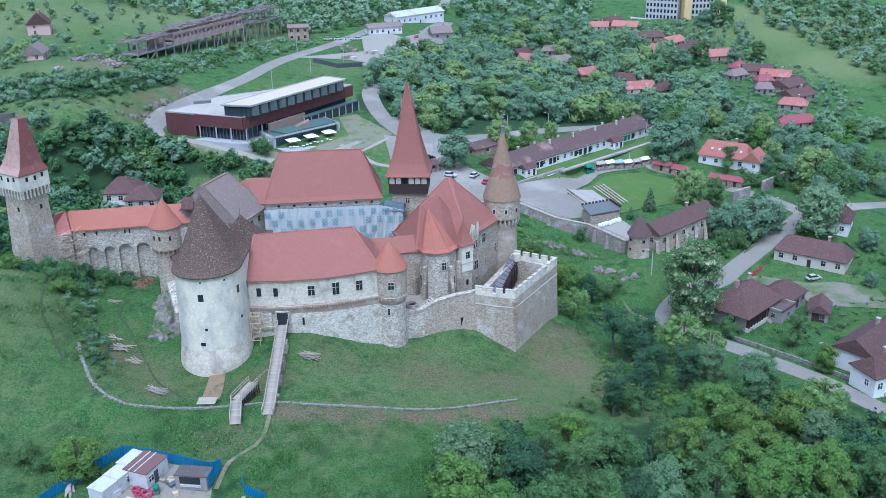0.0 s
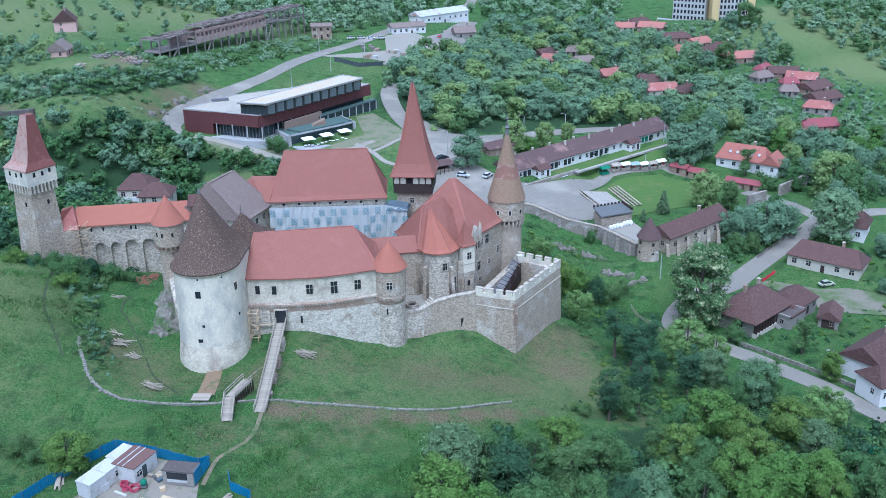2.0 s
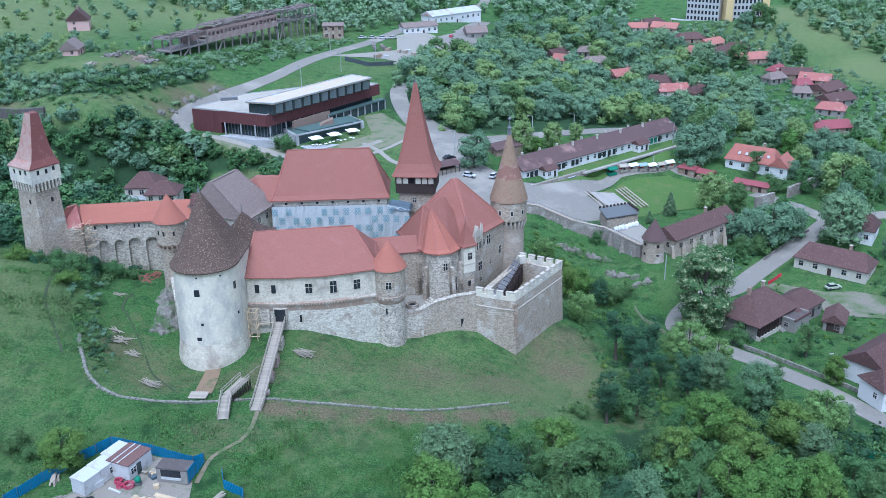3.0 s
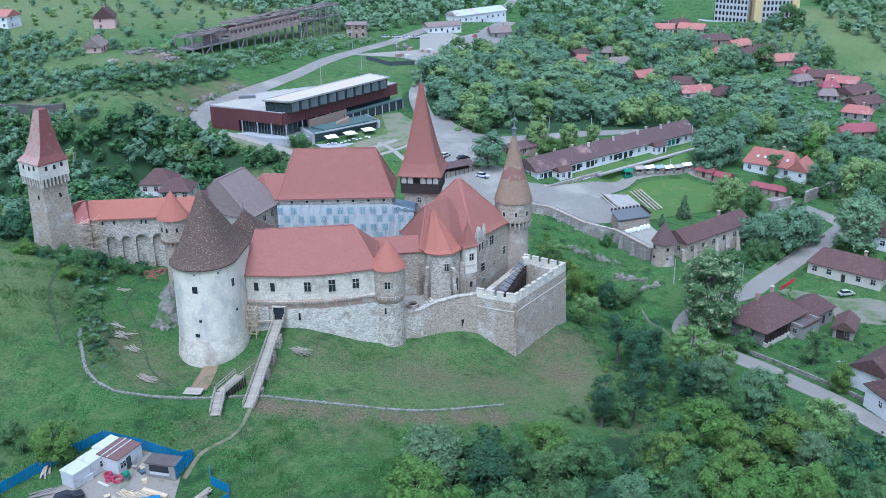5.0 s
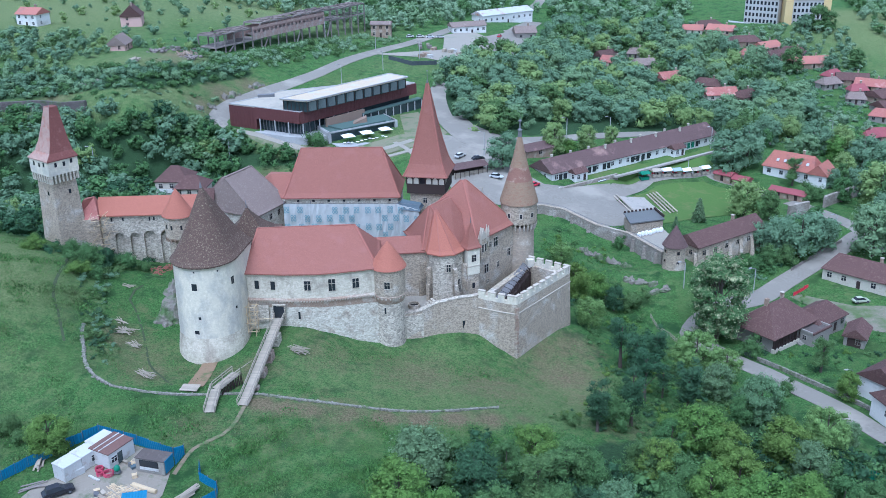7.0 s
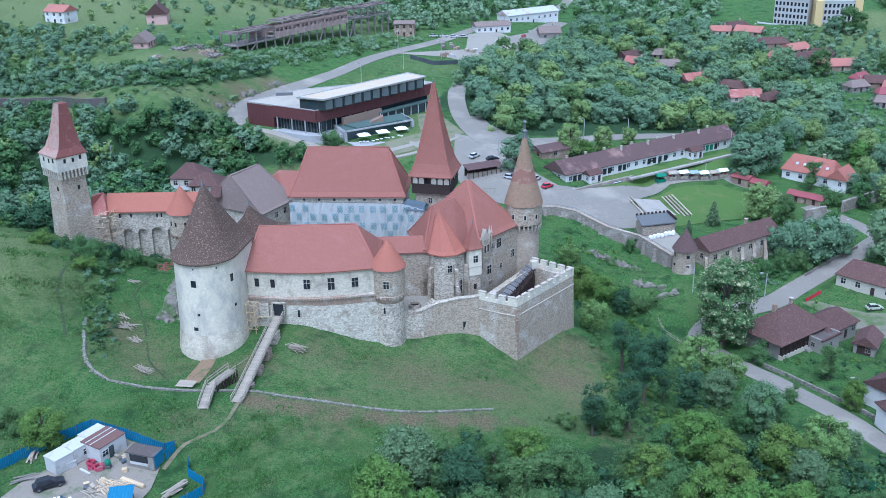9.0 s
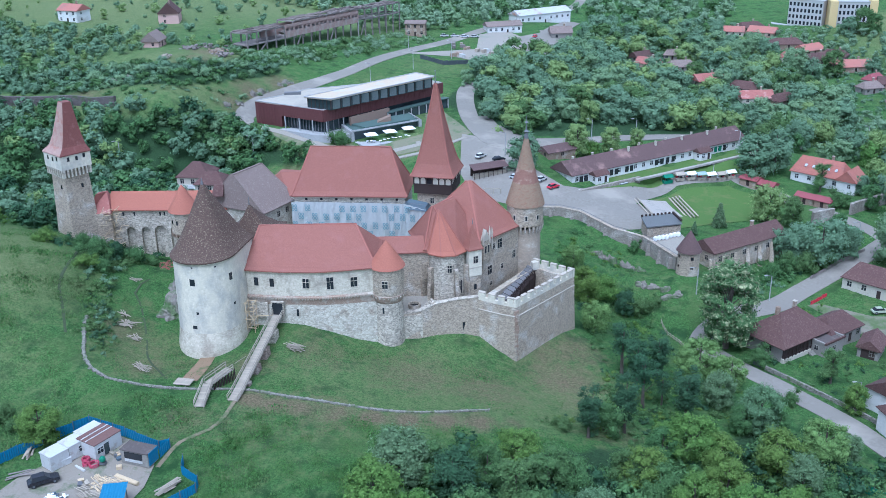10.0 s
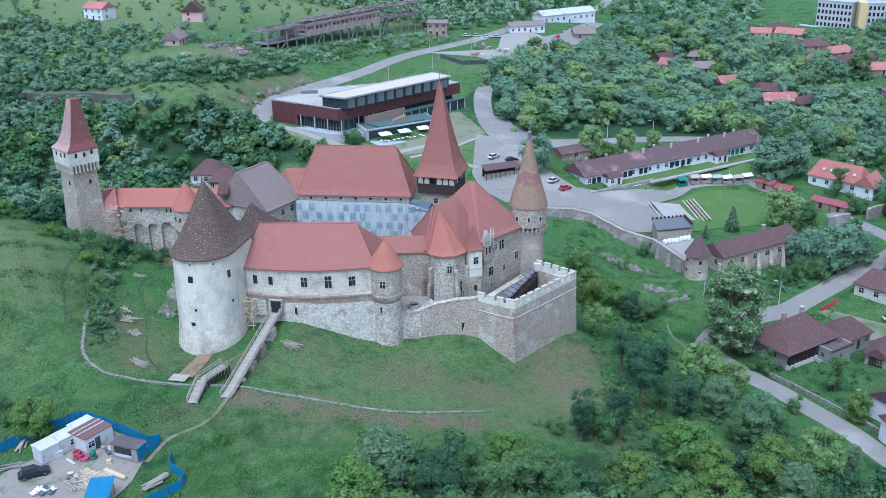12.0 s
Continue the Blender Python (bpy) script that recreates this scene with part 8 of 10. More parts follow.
def build_loose_things():
    rnd = random.Random(31)
    # poles and planks left on the castle meadow
    for x, y, n in ((-65, 164.7, 11), (-62.6, 162.2, 12), (-26.5, 158.4, 22), (-51.6, 146.3, 14), (-59.2, 157.7, 9), (-63.5, 160.8, 7), (-68.5, 176.5, 6)):
        s = thing("pole_pile", (x, y, at(x, y)), "loose pile of grey poles lying in the grass", "poles", "pole piles")
        base = rnd.uniform(2.5, 3.0)
        pieces("pole", box((0, 0, 0), (1, 0.10, 0.09)), PLANK, s, [Matrix.Translation((x + rnd.uniform(-.7, .7), y + rnd.uniform(-.8, .8), at(x, y) + 0.15 + 0.05 * k)) @ Euler((0, 0, base + rnd.uniform(-.45, .45))).to_matrix().to_4x4() @ Matrix.Diagonal((rnd.uniform(2.2, 4.2), 1, 1, 1)) for k in range(n)])
    # rock under the towers and loose boulders
    for x, y, r, h in ((-55.5, 171, 4.6, 6.5), (-56.6, 168.5, 3.0, 2.8), (-57, 177, 4.5, 6.0), (-59, 158, 0.8, 0.6), (-86, 190, 3, 3.2), (-83, 192, 3, 2.6), (-85.5, 187.5, 2.2, 2.5)):
        bm = bmesh.new()
        bmesh.ops.create_icosphere(bm, subdivisions=4 if h > 2 else 3, radius=1.0)
        for v in bm.verts:
            k = 0.80 + 0.28 * noise.fractal(Vector((v.co.x * 1.6, v.co.y * 1.6, v.co.z * 0.8)) + Vector((x, y, 0)), 1.0, 2.0, 5) + 0.22 * abs(noise.noise(Vector((v.co.x * 5, v.co.y * 5, v.co.z * 2)) + Vector((y, x, 0))))
            v.co = Vector((x + v.co.x * r * k, y + v.co.y * r * k * 0.8, at(x, y) - 0.3 * h + v.co.z * h * k))
        solo("boulder" if h < 2 else "rock", bm, CRAG, "pale weathered rock outcrop in the grass", "rock", "rocks")
    # layered outcrops on the valley slope
    for x, y, ln, deg, hh in ((-108, 329, 9, 62, 3.0), (-104, 345, 10, 72, 3.6), (-99.5, 361, 8, 72, 3.2), (-147, 321, 9, 5, 2.6), (31, 247, 10, -38, 4.4), (37, 243, 7, -30, 3.6), (43, 231.5, 9, -12, 2.6), (34, 226, 6, -50, 2.2), (47, 229, 4, 10, 1.8)):
        o = thing("rock_outcrop", (x, y, at(x, y)), "brown layered rock outcrop on the grassy slope", "rock", "outcrops")
        for i in range(9):
            u, v = rnd.uniform(-0.5, 0.5) * ln, rnd.uniform(-0.7, 0.7)
            px_, py_ = x + u * math.cos(radians(deg)) - v * math.sin(radians(deg)), y + u * math.sin(radians(deg)) + v * math.cos(radians(deg))
            bm = bmesh.new()
            bmesh.ops.create_icosphere(bm, subdivisions=2, radius=1.0)
            sx, sy, sz = rnd.uniform(0.8, 1.8), rnd.uniform(0.6, 1.0), hh * rnd.uniform(0.3, 0.6)
            for q in bm.verts:
                k = 0.8 + 0.45 * noise.fractal(q.co * 1.6 + Vector((px_, py_, i)), 1.0, 2.0, 3)
                q.co = Vector((px_ + q.co.x * sx * k, py_ + q.co.y * sy * k, at(px_, py_) + q.co.z * sz * k))
            part("stone", bm, CRAG, o)
    rw = thing("ruined_wall", (-58, 178, 0), "broken pale masonry wall on rock beside the drum tower", "wall")
    part("masonry", loft(bmesh.new(), [[(-64.5, 196.5, -4), (-63, 196.8, -4), (-63, 196.8, 6), (-64.5, 196.5, 6)], [(-60.5, 186, -4), (-58.8, 186.4, -4), (-58.8, 186.4, 5.6), (-60.5, 186, 5)], [(-57.2, 177, -4), (-55.4, 177.4, -4), (-55.4, 177.4, 8.2), (-57.2, 177, 7.6)], [(-53.8, 169, -4), (-51.8, 169.4, -4), (-51.8, 169.4, 6.0), (-53.8, 169, 5.0)]]), ROUGHSTONE, rw)
    ob = thing("wall_buttresses", (64, 249, -14), "row of sloping buttresses along the outbuilding", "buttresses")
    for i in range(6):
        x, y = 57.5 + 3.4 * i, 243.6 + 3.06 * i
        part("buttress", loft(bmesh.new(), [[(x + u * 0.9 + 0.4, y + v * 0.9 - 0.5, -17) for u, v in ((-0.8, -1), (0.6, -0.6), (0.4, 1), (-1, 0.6))], [(x + u * 0.5 - 0.2, y + v * 0.5 + 0.3, -11.2) for u, v in ((-0.8, -1), (0.6, -0.6), (0.4, 1), (-1, 0.6))]]), STONE, ob)
    # splintered boards and sheet over the gap by the gate tower
    s = thing("timber_props", (-83, 193, 8), "tangle of scaffold boards propping the broken wing wall", "scaffolding")
    bars = []
    for i in range(70):
        x, y, z = -84.5 + rnd.uniform(0, 4.5), 192.6 + rnd.uniform(-0.6, 1.6), 4 + rnd.uniform(0, 9)
        a = Vector((x, y, z))
        b = a + Vector((rnd.uniform(-0.3, 2.2), rnd.uniform(-0.3, 0.3), rnd.uniform(-0.3, 1.7)))
        bars.append(bar_spot(a, b))
    pieces("board", box((0, 0, 0), (1, 0.16, 0.07)), WOOD, s, bars)
    l = thing("link_roof", (-84, 195, 12), "small red roof joining tower and wing", "roof")
    part("wall", prism([(-86.5, 191.5), (-82, 193.6), (-83.5, 200), (-88, 197)], 2, 12.6), STONE, l)
    part("roof", roof([(-86.6, 192.0), (-81.8, 193.4), (-83.4, 200.2), (-88, 197.4)], [(-84.9, 193.3), (-83.6, 196), (-83.7, 196.5), (-85.2, 195)], 12.6, 17.0), TILE_OLD, l)
    # rubble heaps of old tiles in the dry moat
    for x, y in ((-67.5, 190), (-66.5, 187), (-66, 192)):
        r = thing("rubble_heap", (x, y, at(x, y)), "heap of broken red tiles and bricks", "rubble", "rubble heaps")
        pieces("broken_tile", box((0, 0, 0), (0.4, 0.3, 0.16)), TILE, r, [Matrix.Translation((x + rnd.gauss(0, 0.9), y + rnd.gauss(0, 0.9), at(x, y) + 0.1 + abs(rnd.gauss(0, 0.15)))) @ Euler((rnd.uniform(-.6, .6), rnd.uniform(-.6, .6), rnd.uniform(0, 3))).to_matrix().to_4x4() for _ in range(26)])
    # broken concrete and bricks beside the factory ruin, and a stack of logs
    for x, y, r, m, lab in ((-141, 367, 2.6, RAWCONC, "heap of broken concrete and scrap on the hillside"), (-137, 378, 3.4, RAWCONC, "heap of broken concrete and scrap on the hillside"), (-131, 370, 3.0, BRICKY, "heap of broken bricks on the hillside"), (-127, 366, 2.6, RAWCONC, "heap of broken concrete and scrap on the hillside"), (-139.5, 342, 1.8, PLANK, "stack of grey logs on the hillside")):
        r_ = thing("scrap_heap", (x, y, at(x, y)), lab, "rubble", "scrap heaps")
        pieces("fragment", box((0, 0, 0), (1.3, 0.8, 0.55)), m, r_, [Matrix.Translation((x + rnd.gauss(0, r * 0.6), y + rnd.gauss(0, r * 0.5), at(x, y) + 0.2 + abs(rnd.gauss(0, 0.5)))) @ Euler((rnd.uniform(-.6, .6), rnd.uniform(-.6, .6), rnd.uniform(0, 3))).to_matrix().to_4x4() for _ in range(26)])
    # cars and street lamps
    for x, y, deg, p, lab in ((0.8, 288.6, -20, "silver", "silver hatchback in the car park"), (98.1, 235.1, 15, "olive", "pale olive hatchback on the village yard"), (-12, 300, 60, "white", "white van parked beside the road"), (-6, 299, 30, "black", "black car parked beside the road"), (8.6, 290.5, 60, "white", "white van parked by the long house"), (12.6, 287.0, 50, "red", "small red car parked by the terrace wall"),
                              (-60, 492, 10, "white", "white van parked beside the road"), (-55, 494, 10, "white", "white van parked beside the road"), (-50, 495, 10, "silver", "silver car parked beside the road"), (-15.5, 512, 80, "red", "red car on the far road"), (-45, 497, 20, "white", "white car parked beside the road"), (-28, 460, 50, "white", "white van parked beside the road")):
        car(x, y, deg, p, lab, lng=4.3)
    for x, y, h in ((-4.4, 302.6, 8), (72.7, 338.5, 8), (22, 337, 8), (37.5, 344.5, 8), (97.6, 264.2, 8), (53.1, 229.8, 7), (72.0, 237.9, 7), (-90, 300, 7), (-128, 280, 8), (-70, 381, 8), (-58, 408, 8), (-47, 440, 8), (128, 395, 9), (-112, 440, 9), (-95, 455, 9), (-70, 452, 9), (84, 189.5, 4), (63, 318.5, 5)):
        z = at(x, y)
        s = thing("street_lamp", (x, y, z), "grey street lamp on a tall pole", "street lamp", "street lamps")
        part("pole", lathe(x, y, ((0.16, z - 0.5), (0.1, z + h)), 8), CONCRETE, s)
        part("arm", beam((x, y, z + h), (x - 1.3, y - 0.5, z + h + 0.35), 0.1, 0.1), IRON, s)
        part("lamp_head", box((x - 1.5, y - 0.6, z + h + 0.36), (0.9, 0.35, 0.16), 0.35), CONCRETE, s)
    # village walls and fences
    wall_along("road_wall", [(66.5, 199.6), (71.6, 194.6), (78.4, 187.6), (84.6, 180.6), (90, 172)], 0.5, 0.9, DRYSTONE, "crumbling rubble wall beside the village road")
    fence_run([(64.2, 202), (66.3, 199.8)], 1.7, GLASS_DARKGATE, "dark sheet gate to the old house", "gate")
    fence_run([(82.4, 239.4), (87, 243.6)], 1.2, REDPAINT, "red painted plank fence by the road")
    fence_run([(70.6, 158.2), (74.6, 153.4), (80, 150), (88, 146)], 1.8, GREENPAINT, "dark green mesh fence among bushes")
    wall_along("lane_wall", [(99.5, 263.6), (92, 258), (84, 251)], 0.3, 0.9, RAWCONC, "low concrete kerb wall of the lane")
    wall_along("gate_ruin", [(88.6, 282.2), (91.3, 283.7), (95.0, 285.6)], 0.9, 3.8, OLDWALL, "tall ruined stone wall beside the gateway")
    wall_along("gate_ruin_end", [(100.9, 291.0), (106.2, 296.6), (110.5, 301.6), (114.7, 306.8)], 0.9, 3.6, OLDWALL, "tall ruined stone wall among trees")
    rl = [(44.6, 221), (46, 215.5), (48.6, 211), (50, 206.5)]
    f = thing("plank_fence", (46, 215, at(46, 215)), "grey weathered rail fence along the path", "fence")
    po, ra = [], []
    for a, b in zip(rl, rl[1:]):
        av, bv = Vector(a), Vector(b)
        for i in range(4):
            p, q = av + (bv - av) * (i / 4), av + (bv - av) * ((i + 1) / 4)
            po.append(spot(p.x, p.y, at(p.x, p.y) + 0.6))
            for h in (0.5, 1.0):
                ra.append(bar_spot((p.x, p.y, at(p.x, p.y) + h), (q.x, q.y, at(q.x, q.y) + h)))
    pieces("post", box((0, 0, 0), (0.14, 0.14, 1.3)), PLANK, f, po)
    pieces("rail", box((0, 0, 0), (1, 0.06, 0.14)), PLANK, f, ra)
    # open-fronted stalls shed by the castle bridge
    sh = thing("stall_shed", (-7.5, 289.5, at(-7.5, 289.5)), "long open shed with a brown lean-to roof", "shed")
    zs = [at(x, y) for x, y in ((-12.5, 286.2), (-3.2, 292.6))]
    a, b = Vector((-12.5, 286.2)), Vector((-3.2, 292.6))
    d = (b - a).normalized()
    n = Vector((-d.y, d.x))
    zr = max(zs)
    rf = bmesh.new()
    loft(rf, [[(*(p - n * 1.8), zr + 2.3), (*(p + n * 1.8), zr + 3.3), (*(p + n * 1.8), zr + 3.42), (*(p - n * 1.8), zr + 2.42)] for p in (a - d * 0.5, b + d * 0.5)])
    part("roof", rf, ROOFS["patched"], sh, "brown lean-to roof")
    part("back_wall", prism([tuple(a + n * 1.5), tuple(b + n * 1.5), tuple(b + n * 1.65), tuple(a + n * 1.65)], min(zs) - 0.5, zr + 3.15), TIMBER, sh)
    pieces("post", box((0, 0, 0), (0.18, 0.18, 3.4)), TIMBER, sh, [spot(*(a + (b - a) * (i / 7) - n * 1.5), zr + 0.7) for i in range(8)])
    part("counter", prism([tuple(a - n * 0.9), tuple(b - n * 0.9), tuple(b - n * 0.3), tuple(a - n * 0.3)], min(zs) - 0.5, zr + 0.95), PLANK, sh)
    # rusty barn behind the car park, rails for tying up
    house(11.5, 313.5, 40, 11, 6.5, 2.4, 1.6, "brick", "patched", "low rusty barn with a patched roof behind the long house", wins=1, chimney=False, name="barn", category="barn", door=False)
    for x, y in ((-3.7, 277.8), (-6.4, 277.2)):
        k = thing("tie_rail", (x, y, at(x, y)), "grey timber tie rail in the car park", "rail", "tie rails")
        z = at(x, y)
        for u in (-1.0, 1.0):
            part("post", box((x + u, y + 0.2 * u, z + 0.9), (0.14, 0.14, 1.8)), PLANK, k)
        part("rail", beam((x - 1.2, y - 0.24, z + 1.75), (x + 1.2, y + 0.24, z + 1.75), 0.12, 0.12), PLANK, k)
    # yard goods in the upper town
    for i in range(16):
        x, y = -52 + rnd.uniform(0, 24), 436 + rnd.uniform(0, 40)
        s = thing("crate_stack", (x, y, at(x, y)), "stack of crates and goods in the dusty yard", "crates", "yard goods")
        part("crate", box((x, y, at(x, y) + 0.8), (rnd.uniform(1.5, 4), rnd.uniform(1.2, 2.2), rnd.uniform(1, 2)), rnd.uniform(0, 3)), (PLANK, BRICKY, RAWCONC, WHITE_SHEET, RAWCONC)[i % 5], s)
    fence_run([(-60, 432), (-48, 424), (-38, 432)], 2.0, GLASS_DARKGATE, "dark sheet fence of the upper yard")


CRAG = material("brown rock with grass", (0.10, 0.088, 0.07), (0.27, 0.24, 0.205), 0.4, 1.0, 1.0, (0.07, 0.11, 0.04), 0.5, 6)
WEED = material("rank green weeds", (0.055, 0.130, 0.030), (0.125, 0.215, 0.064), 0.12, 1.0, 0, (0.13, 0.18, 0.07), 0.3, 10, island=0.28, spec=0.1)
GLASS_DARKGATE = material("dark grey sheet metal", (0.04, 0.05, 0.055), (0.08, 0.09, 0.095), 0.8, 0.6, 0.05)
build_bridge()
build_yard()
build_loose_things()
build_outer_court()
build_museum()
build_ruin()
build_office()
# ---- trees ----
LEAF = [material("leaf green", (0.058, 0.118, 0.038), (0.118, 0.198, 0.066), 3.5, 0.8, 0, island=0.30, each=0.14, spec=0.25),
        material("bright leaf green", (0.080, 0.148, 0.026), (0.146, 0.234, 0.054), 3.5, 0.8, 0, island=0.30, each=0.14, spec=0.25),
        material("silver leaf green", (0.090, 0.152, 0.066), (0.160, 0.238, 0.115), 3.5, 0.8, 0, island=0.30, each=0.12, spec=0.25),
        material("dark leaf green", (0.030, 0.072, 0.032), (0.066, 0.128, 0.058), 3.5, 0.8, 0, island=0.30, each=0.12, spec=0.25)]
BLOSSOM = material("cream blossom among leaves", (0.058, 0.118, 0.040), (0.110, 0.190, 0.072), 6.0, 0.8, 0, (0.44, 0.44, 0.25), 0.40, speck=22.0, island=0.25, spec=0.2)


def thin_leaves(lm):
    # thin leaves let light through
    ln, ll = lm.node_tree.nodes, lm.node_tree.links
    tl, mx = ln.new("ShaderNodeBsdfTranslucent"), ln.new("ShaderNodeMixShader")
    mx.inputs[0].default_value = 0.24
    pb = ln["Principled BSDF"]
    ll.new(pb.inputs["Base Color"].links[0].from_socket, tl.inputs[0])
    ll.new(pb.outputs[0], mx.inputs[1])
    ll.new(tl.outputs[0], mx.inputs[2])
    ll.new(mx.outputs[0], ln["Material Output"].inputs[0])


for leaf_mat in LEAF + [BLOSSOM, TUFT, WEED]:
    thin_leaves(leaf_mat)
BARK = material("bark", (0.05, 0.04, 0.03), (0.12, 0.10, 0.08), 2, 0.95, 0.5)


def knob():
    """A rough unit ball of 20 faces, the core of a leafy bough."""
    bm = bmesh.new()
    bmesh.ops.create_icosphere(bm, subdivisions=1, radius=1.0)
    v = np.array([q.co[:] for q in bm.verts])
    f = np.array([[q.index for q in t.verts] for t in bm.faces])
    bm.free()
    return v, f


KNOB_V, KNOB_F = knob()


def shell(rng, count, rx, rz, mid, lo, hi, inner=0.55):
    """Boughs spread through the outer part of a crown."""
    out = []
    for _ in range(count):
        q = rng.normal(size=3)
        q *= rng.uniform(inner, 1.0) ** 0.5 / np.linalg.norm(q)
        out.append((rx * q[0], rx * q[1], mid + rz * q[2], rng.uniform(lo, hi)))
    return out


def foliage(rng, kind, leaves, size):
    """Vertices and triangles of a crown of unit height: lumpy leafy boughs, with leaf sprays all over them."""
    if kind == "round":
        boughs = shell(rng, 44, 0.29, 0.34, 0.53, 0.06, 0.14) + [(0.24 * math.cos(q), 0.24 * math.sin(q), rng.uniform(0.10, 0.26), rng.uniform(0.09, 0.14)) for q in (0.9 * i for i in range(7))]
    elif kind == "full":
        boughs = shell(rng, 22, 0.31, 0.32, 0.52, 0.08, 0.17) + [(rng.normal(0, 0.22), rng.normal(0, 0.22), 0.16, 0.15) for _ in range(3)]
    elif kind == "clump":
        boughs = shell(rng, 10, 0.30, 0.28, 0.50, 0.11, 0.20) + [(0.0, 0.0, 0.2, 0.2)]
    elif kind == "tall":
        boughs = [(rng.normal(0, 0.075), rng.normal(0, 0.075), rng.uniform(0.22, 0.93), rng.uniform(0.05, 0.10)) for _ in range(34)]
    elif kind == "willow":
        boughs = shell(rng, 64, 0.31, 0.30, 0.52, 0.045, 0.10) + [(0.30 * math.cos(q) * rng.uniform(0.5, 1), 0.30 * math.sin(q) * rng.uniform(0.5, 1), rng.uniform(0.12, 0.42), 0.06) for q in (0.7 * i for i in range(22))]
    elif kind == "conifer":
        boughs = []
        for i in range(40):
            z = 0.08 + 0.9 * i / 40
            r = 0.24 * (1 - z)
            a = i * 2.4
            boughs.append((r * math.cos(a), r * math.sin(a), z, 0.05 + 0.05 * (1 - z)))
    elif kind == "bloomy":
        boughs = shell(rng, 84, 0.21, 0.42, 0.52, 0.05, 0.10) + [(0.15 * math.cos(q), 0.15 * math.sin(q), rng.uniform(0.06, 0.30), rng.uniform(0.06, 0.09)) for q in (0.8 * i for i in range(18))]
    elif kind == "bare":
        boughs = [(rng.normal(0, 0.10), rng.normal(0, 0.10), rng.uniform(0.40, 0.95), rng.uniform(0.05, 0.10)) for _ in range(16)]
    elif kind == "scrub":
        boughs = [(rng.normal(0, 0.36), rng.normal(0, 0.36), rng.uniform(0.10, 0.60), rng.uniform(0.18, 0.34)) for _ in range(6)]
    else:
        boughs = [(rng.normal(0, 0.30), rng.normal(0, 0.30), rng.uniform(0.12, 0.66), rng.uniform(0.13, 0.28)) for _ in range(18)]
    b = np.array(boughs)
    w = b[:, 3] ** 2
    pick = rng.choice(len(b), leaves, p=w / w.sum())
    d = rng.normal(size=(leaves, 3))
    d[:, 2] += 0.6
    d /= np.linalg.norm(d, axis=1)[:, None]
    rad = b[pick, 3] * (0.70 + 0.70 * rng.uniform(0, 1, leaves) ** 1.6)
    p = b[pick, :3] + d * rad[:, None] * np.array([1, 1, 0.85])
    if kind == "willow":
        p[:, 2] -= 0.20 * rng.uniform(0, 1, leaves) ** 2 * (np.hypot(p[:, 0], p[:, 1]) * 3)
    dome = p - np.array([0, 0, 0.35])
    dome /= np.linalg.norm(dome, axis=1)[:, None] + 1e-6
    nrm = 0.55 * d + 0.65 * dome + rng.normal(scale=0.5 if leaves > 2000 else 0.34, size=(leaves, 3))
    nrm /= np.linalg.norm(nrm, axis=1)[:, None]
    up = rng.normal(size=(leaves, 3))
    u = np.cross(nrm, up)
    u /= np.linalg.norm(u, axis=1)[:, None]
    v = np.cross(nrm, u)
    s = (size * rng.uniform(0.7, 1.5, leaves))[:, None]
    corners = np.stack([p + u * s, p - u * s * 0.6 + v * s * 0.8, p - u * s * 0.6 - v * s * 0.8], 1)
    corners[..., 2] = np.maximum(corners[..., 2], 0.02)
    vs, fs = [corners.reshape(-1, 3)], [np.arange(leaves * 3).reshape(-1, 3)]
    count = leaves * 3
    if kind != "bare":
        for x, y, z, r in boughs:
            core = np.array([x, y, z]) + KNOB_V * (r * 0.66 * rng.uniform(0.8, 1.15, (len(KNOB_V), 1))) * np.array([1, 1, 0.85])
            core[:, 2] = np.maximum(core[:, 2], 0.0)
            vs.append(core)
            fs.append(KNOB_F + count)
            count += len(KNOB_V)
    return np.concatenate(vs), np.concatenate(fs), boughs


def crown_mesh(name, verts, faces, mat):
    me = bpy.data.meshes.new(name)
    me.from_pydata(verts.tolist(), [], faces.tolist())
    me.polygons.foreach_set("use_smooth", [True] * len(me.polygons))
    me.materials.append(mat)
    return me


TREES = {}


def tree_kind(key, kind, mat, leaves, size, seed, label, category="tree"):
    """One tree of unit height at the origin's store, to be copied."""
    rng = np.random.default_rng(seed)
    v, f, boughs = foliage(rng, kind, leaves, size)
    t = thing("bush" if kind == "bush" else "conifer" if kind == "conifer" else "tree", (0, 0, -400), label, category)
    bm = bmesh.new()
    if kind != "bush":
        loft(bm, [[(r * math.cos(q) + o, r * math.sin(q), z) for q in (math.pi * 2 * i / 7 for i in range(7))] for r, z, o in ((0.032, -0.06, 0), (0.024, 0.1, 0.003), (0.017, 0.4, 0.01), (0.006, 0.8, 0))])
    for x, y, z, r in boughs[::3]:
        base = Vector((0, 0, max(0.05 if kind == "bush" else 0.2, z - 0.25)))
        end = Vector((x, y, z))
        q = (end - base).to_track_quat("Z", "Y")
        other = bmesh.new()
        loft(other, [[base + q @ Vector((rr * math.cos(w), rr * math.sin(w), 0)) + (end - base) * k for w in (0, 2.1, 4.2)] for rr, k in ((0.007, 0), (0.003, 0.8))])
        blend(bm, other)
    me = bpy.data.meshes.new("trunk")
    bm.to_mesh(me)
    bm.free()
    me.materials.append(BARK)
    tr = new("stem" if kind == "bush" else "trunk", me)
    tr.parent = t
    cr = new("crown", crown_mesh("crown", v, f, mat))
    cr.parent = t
    TREES[key] = t
    return t


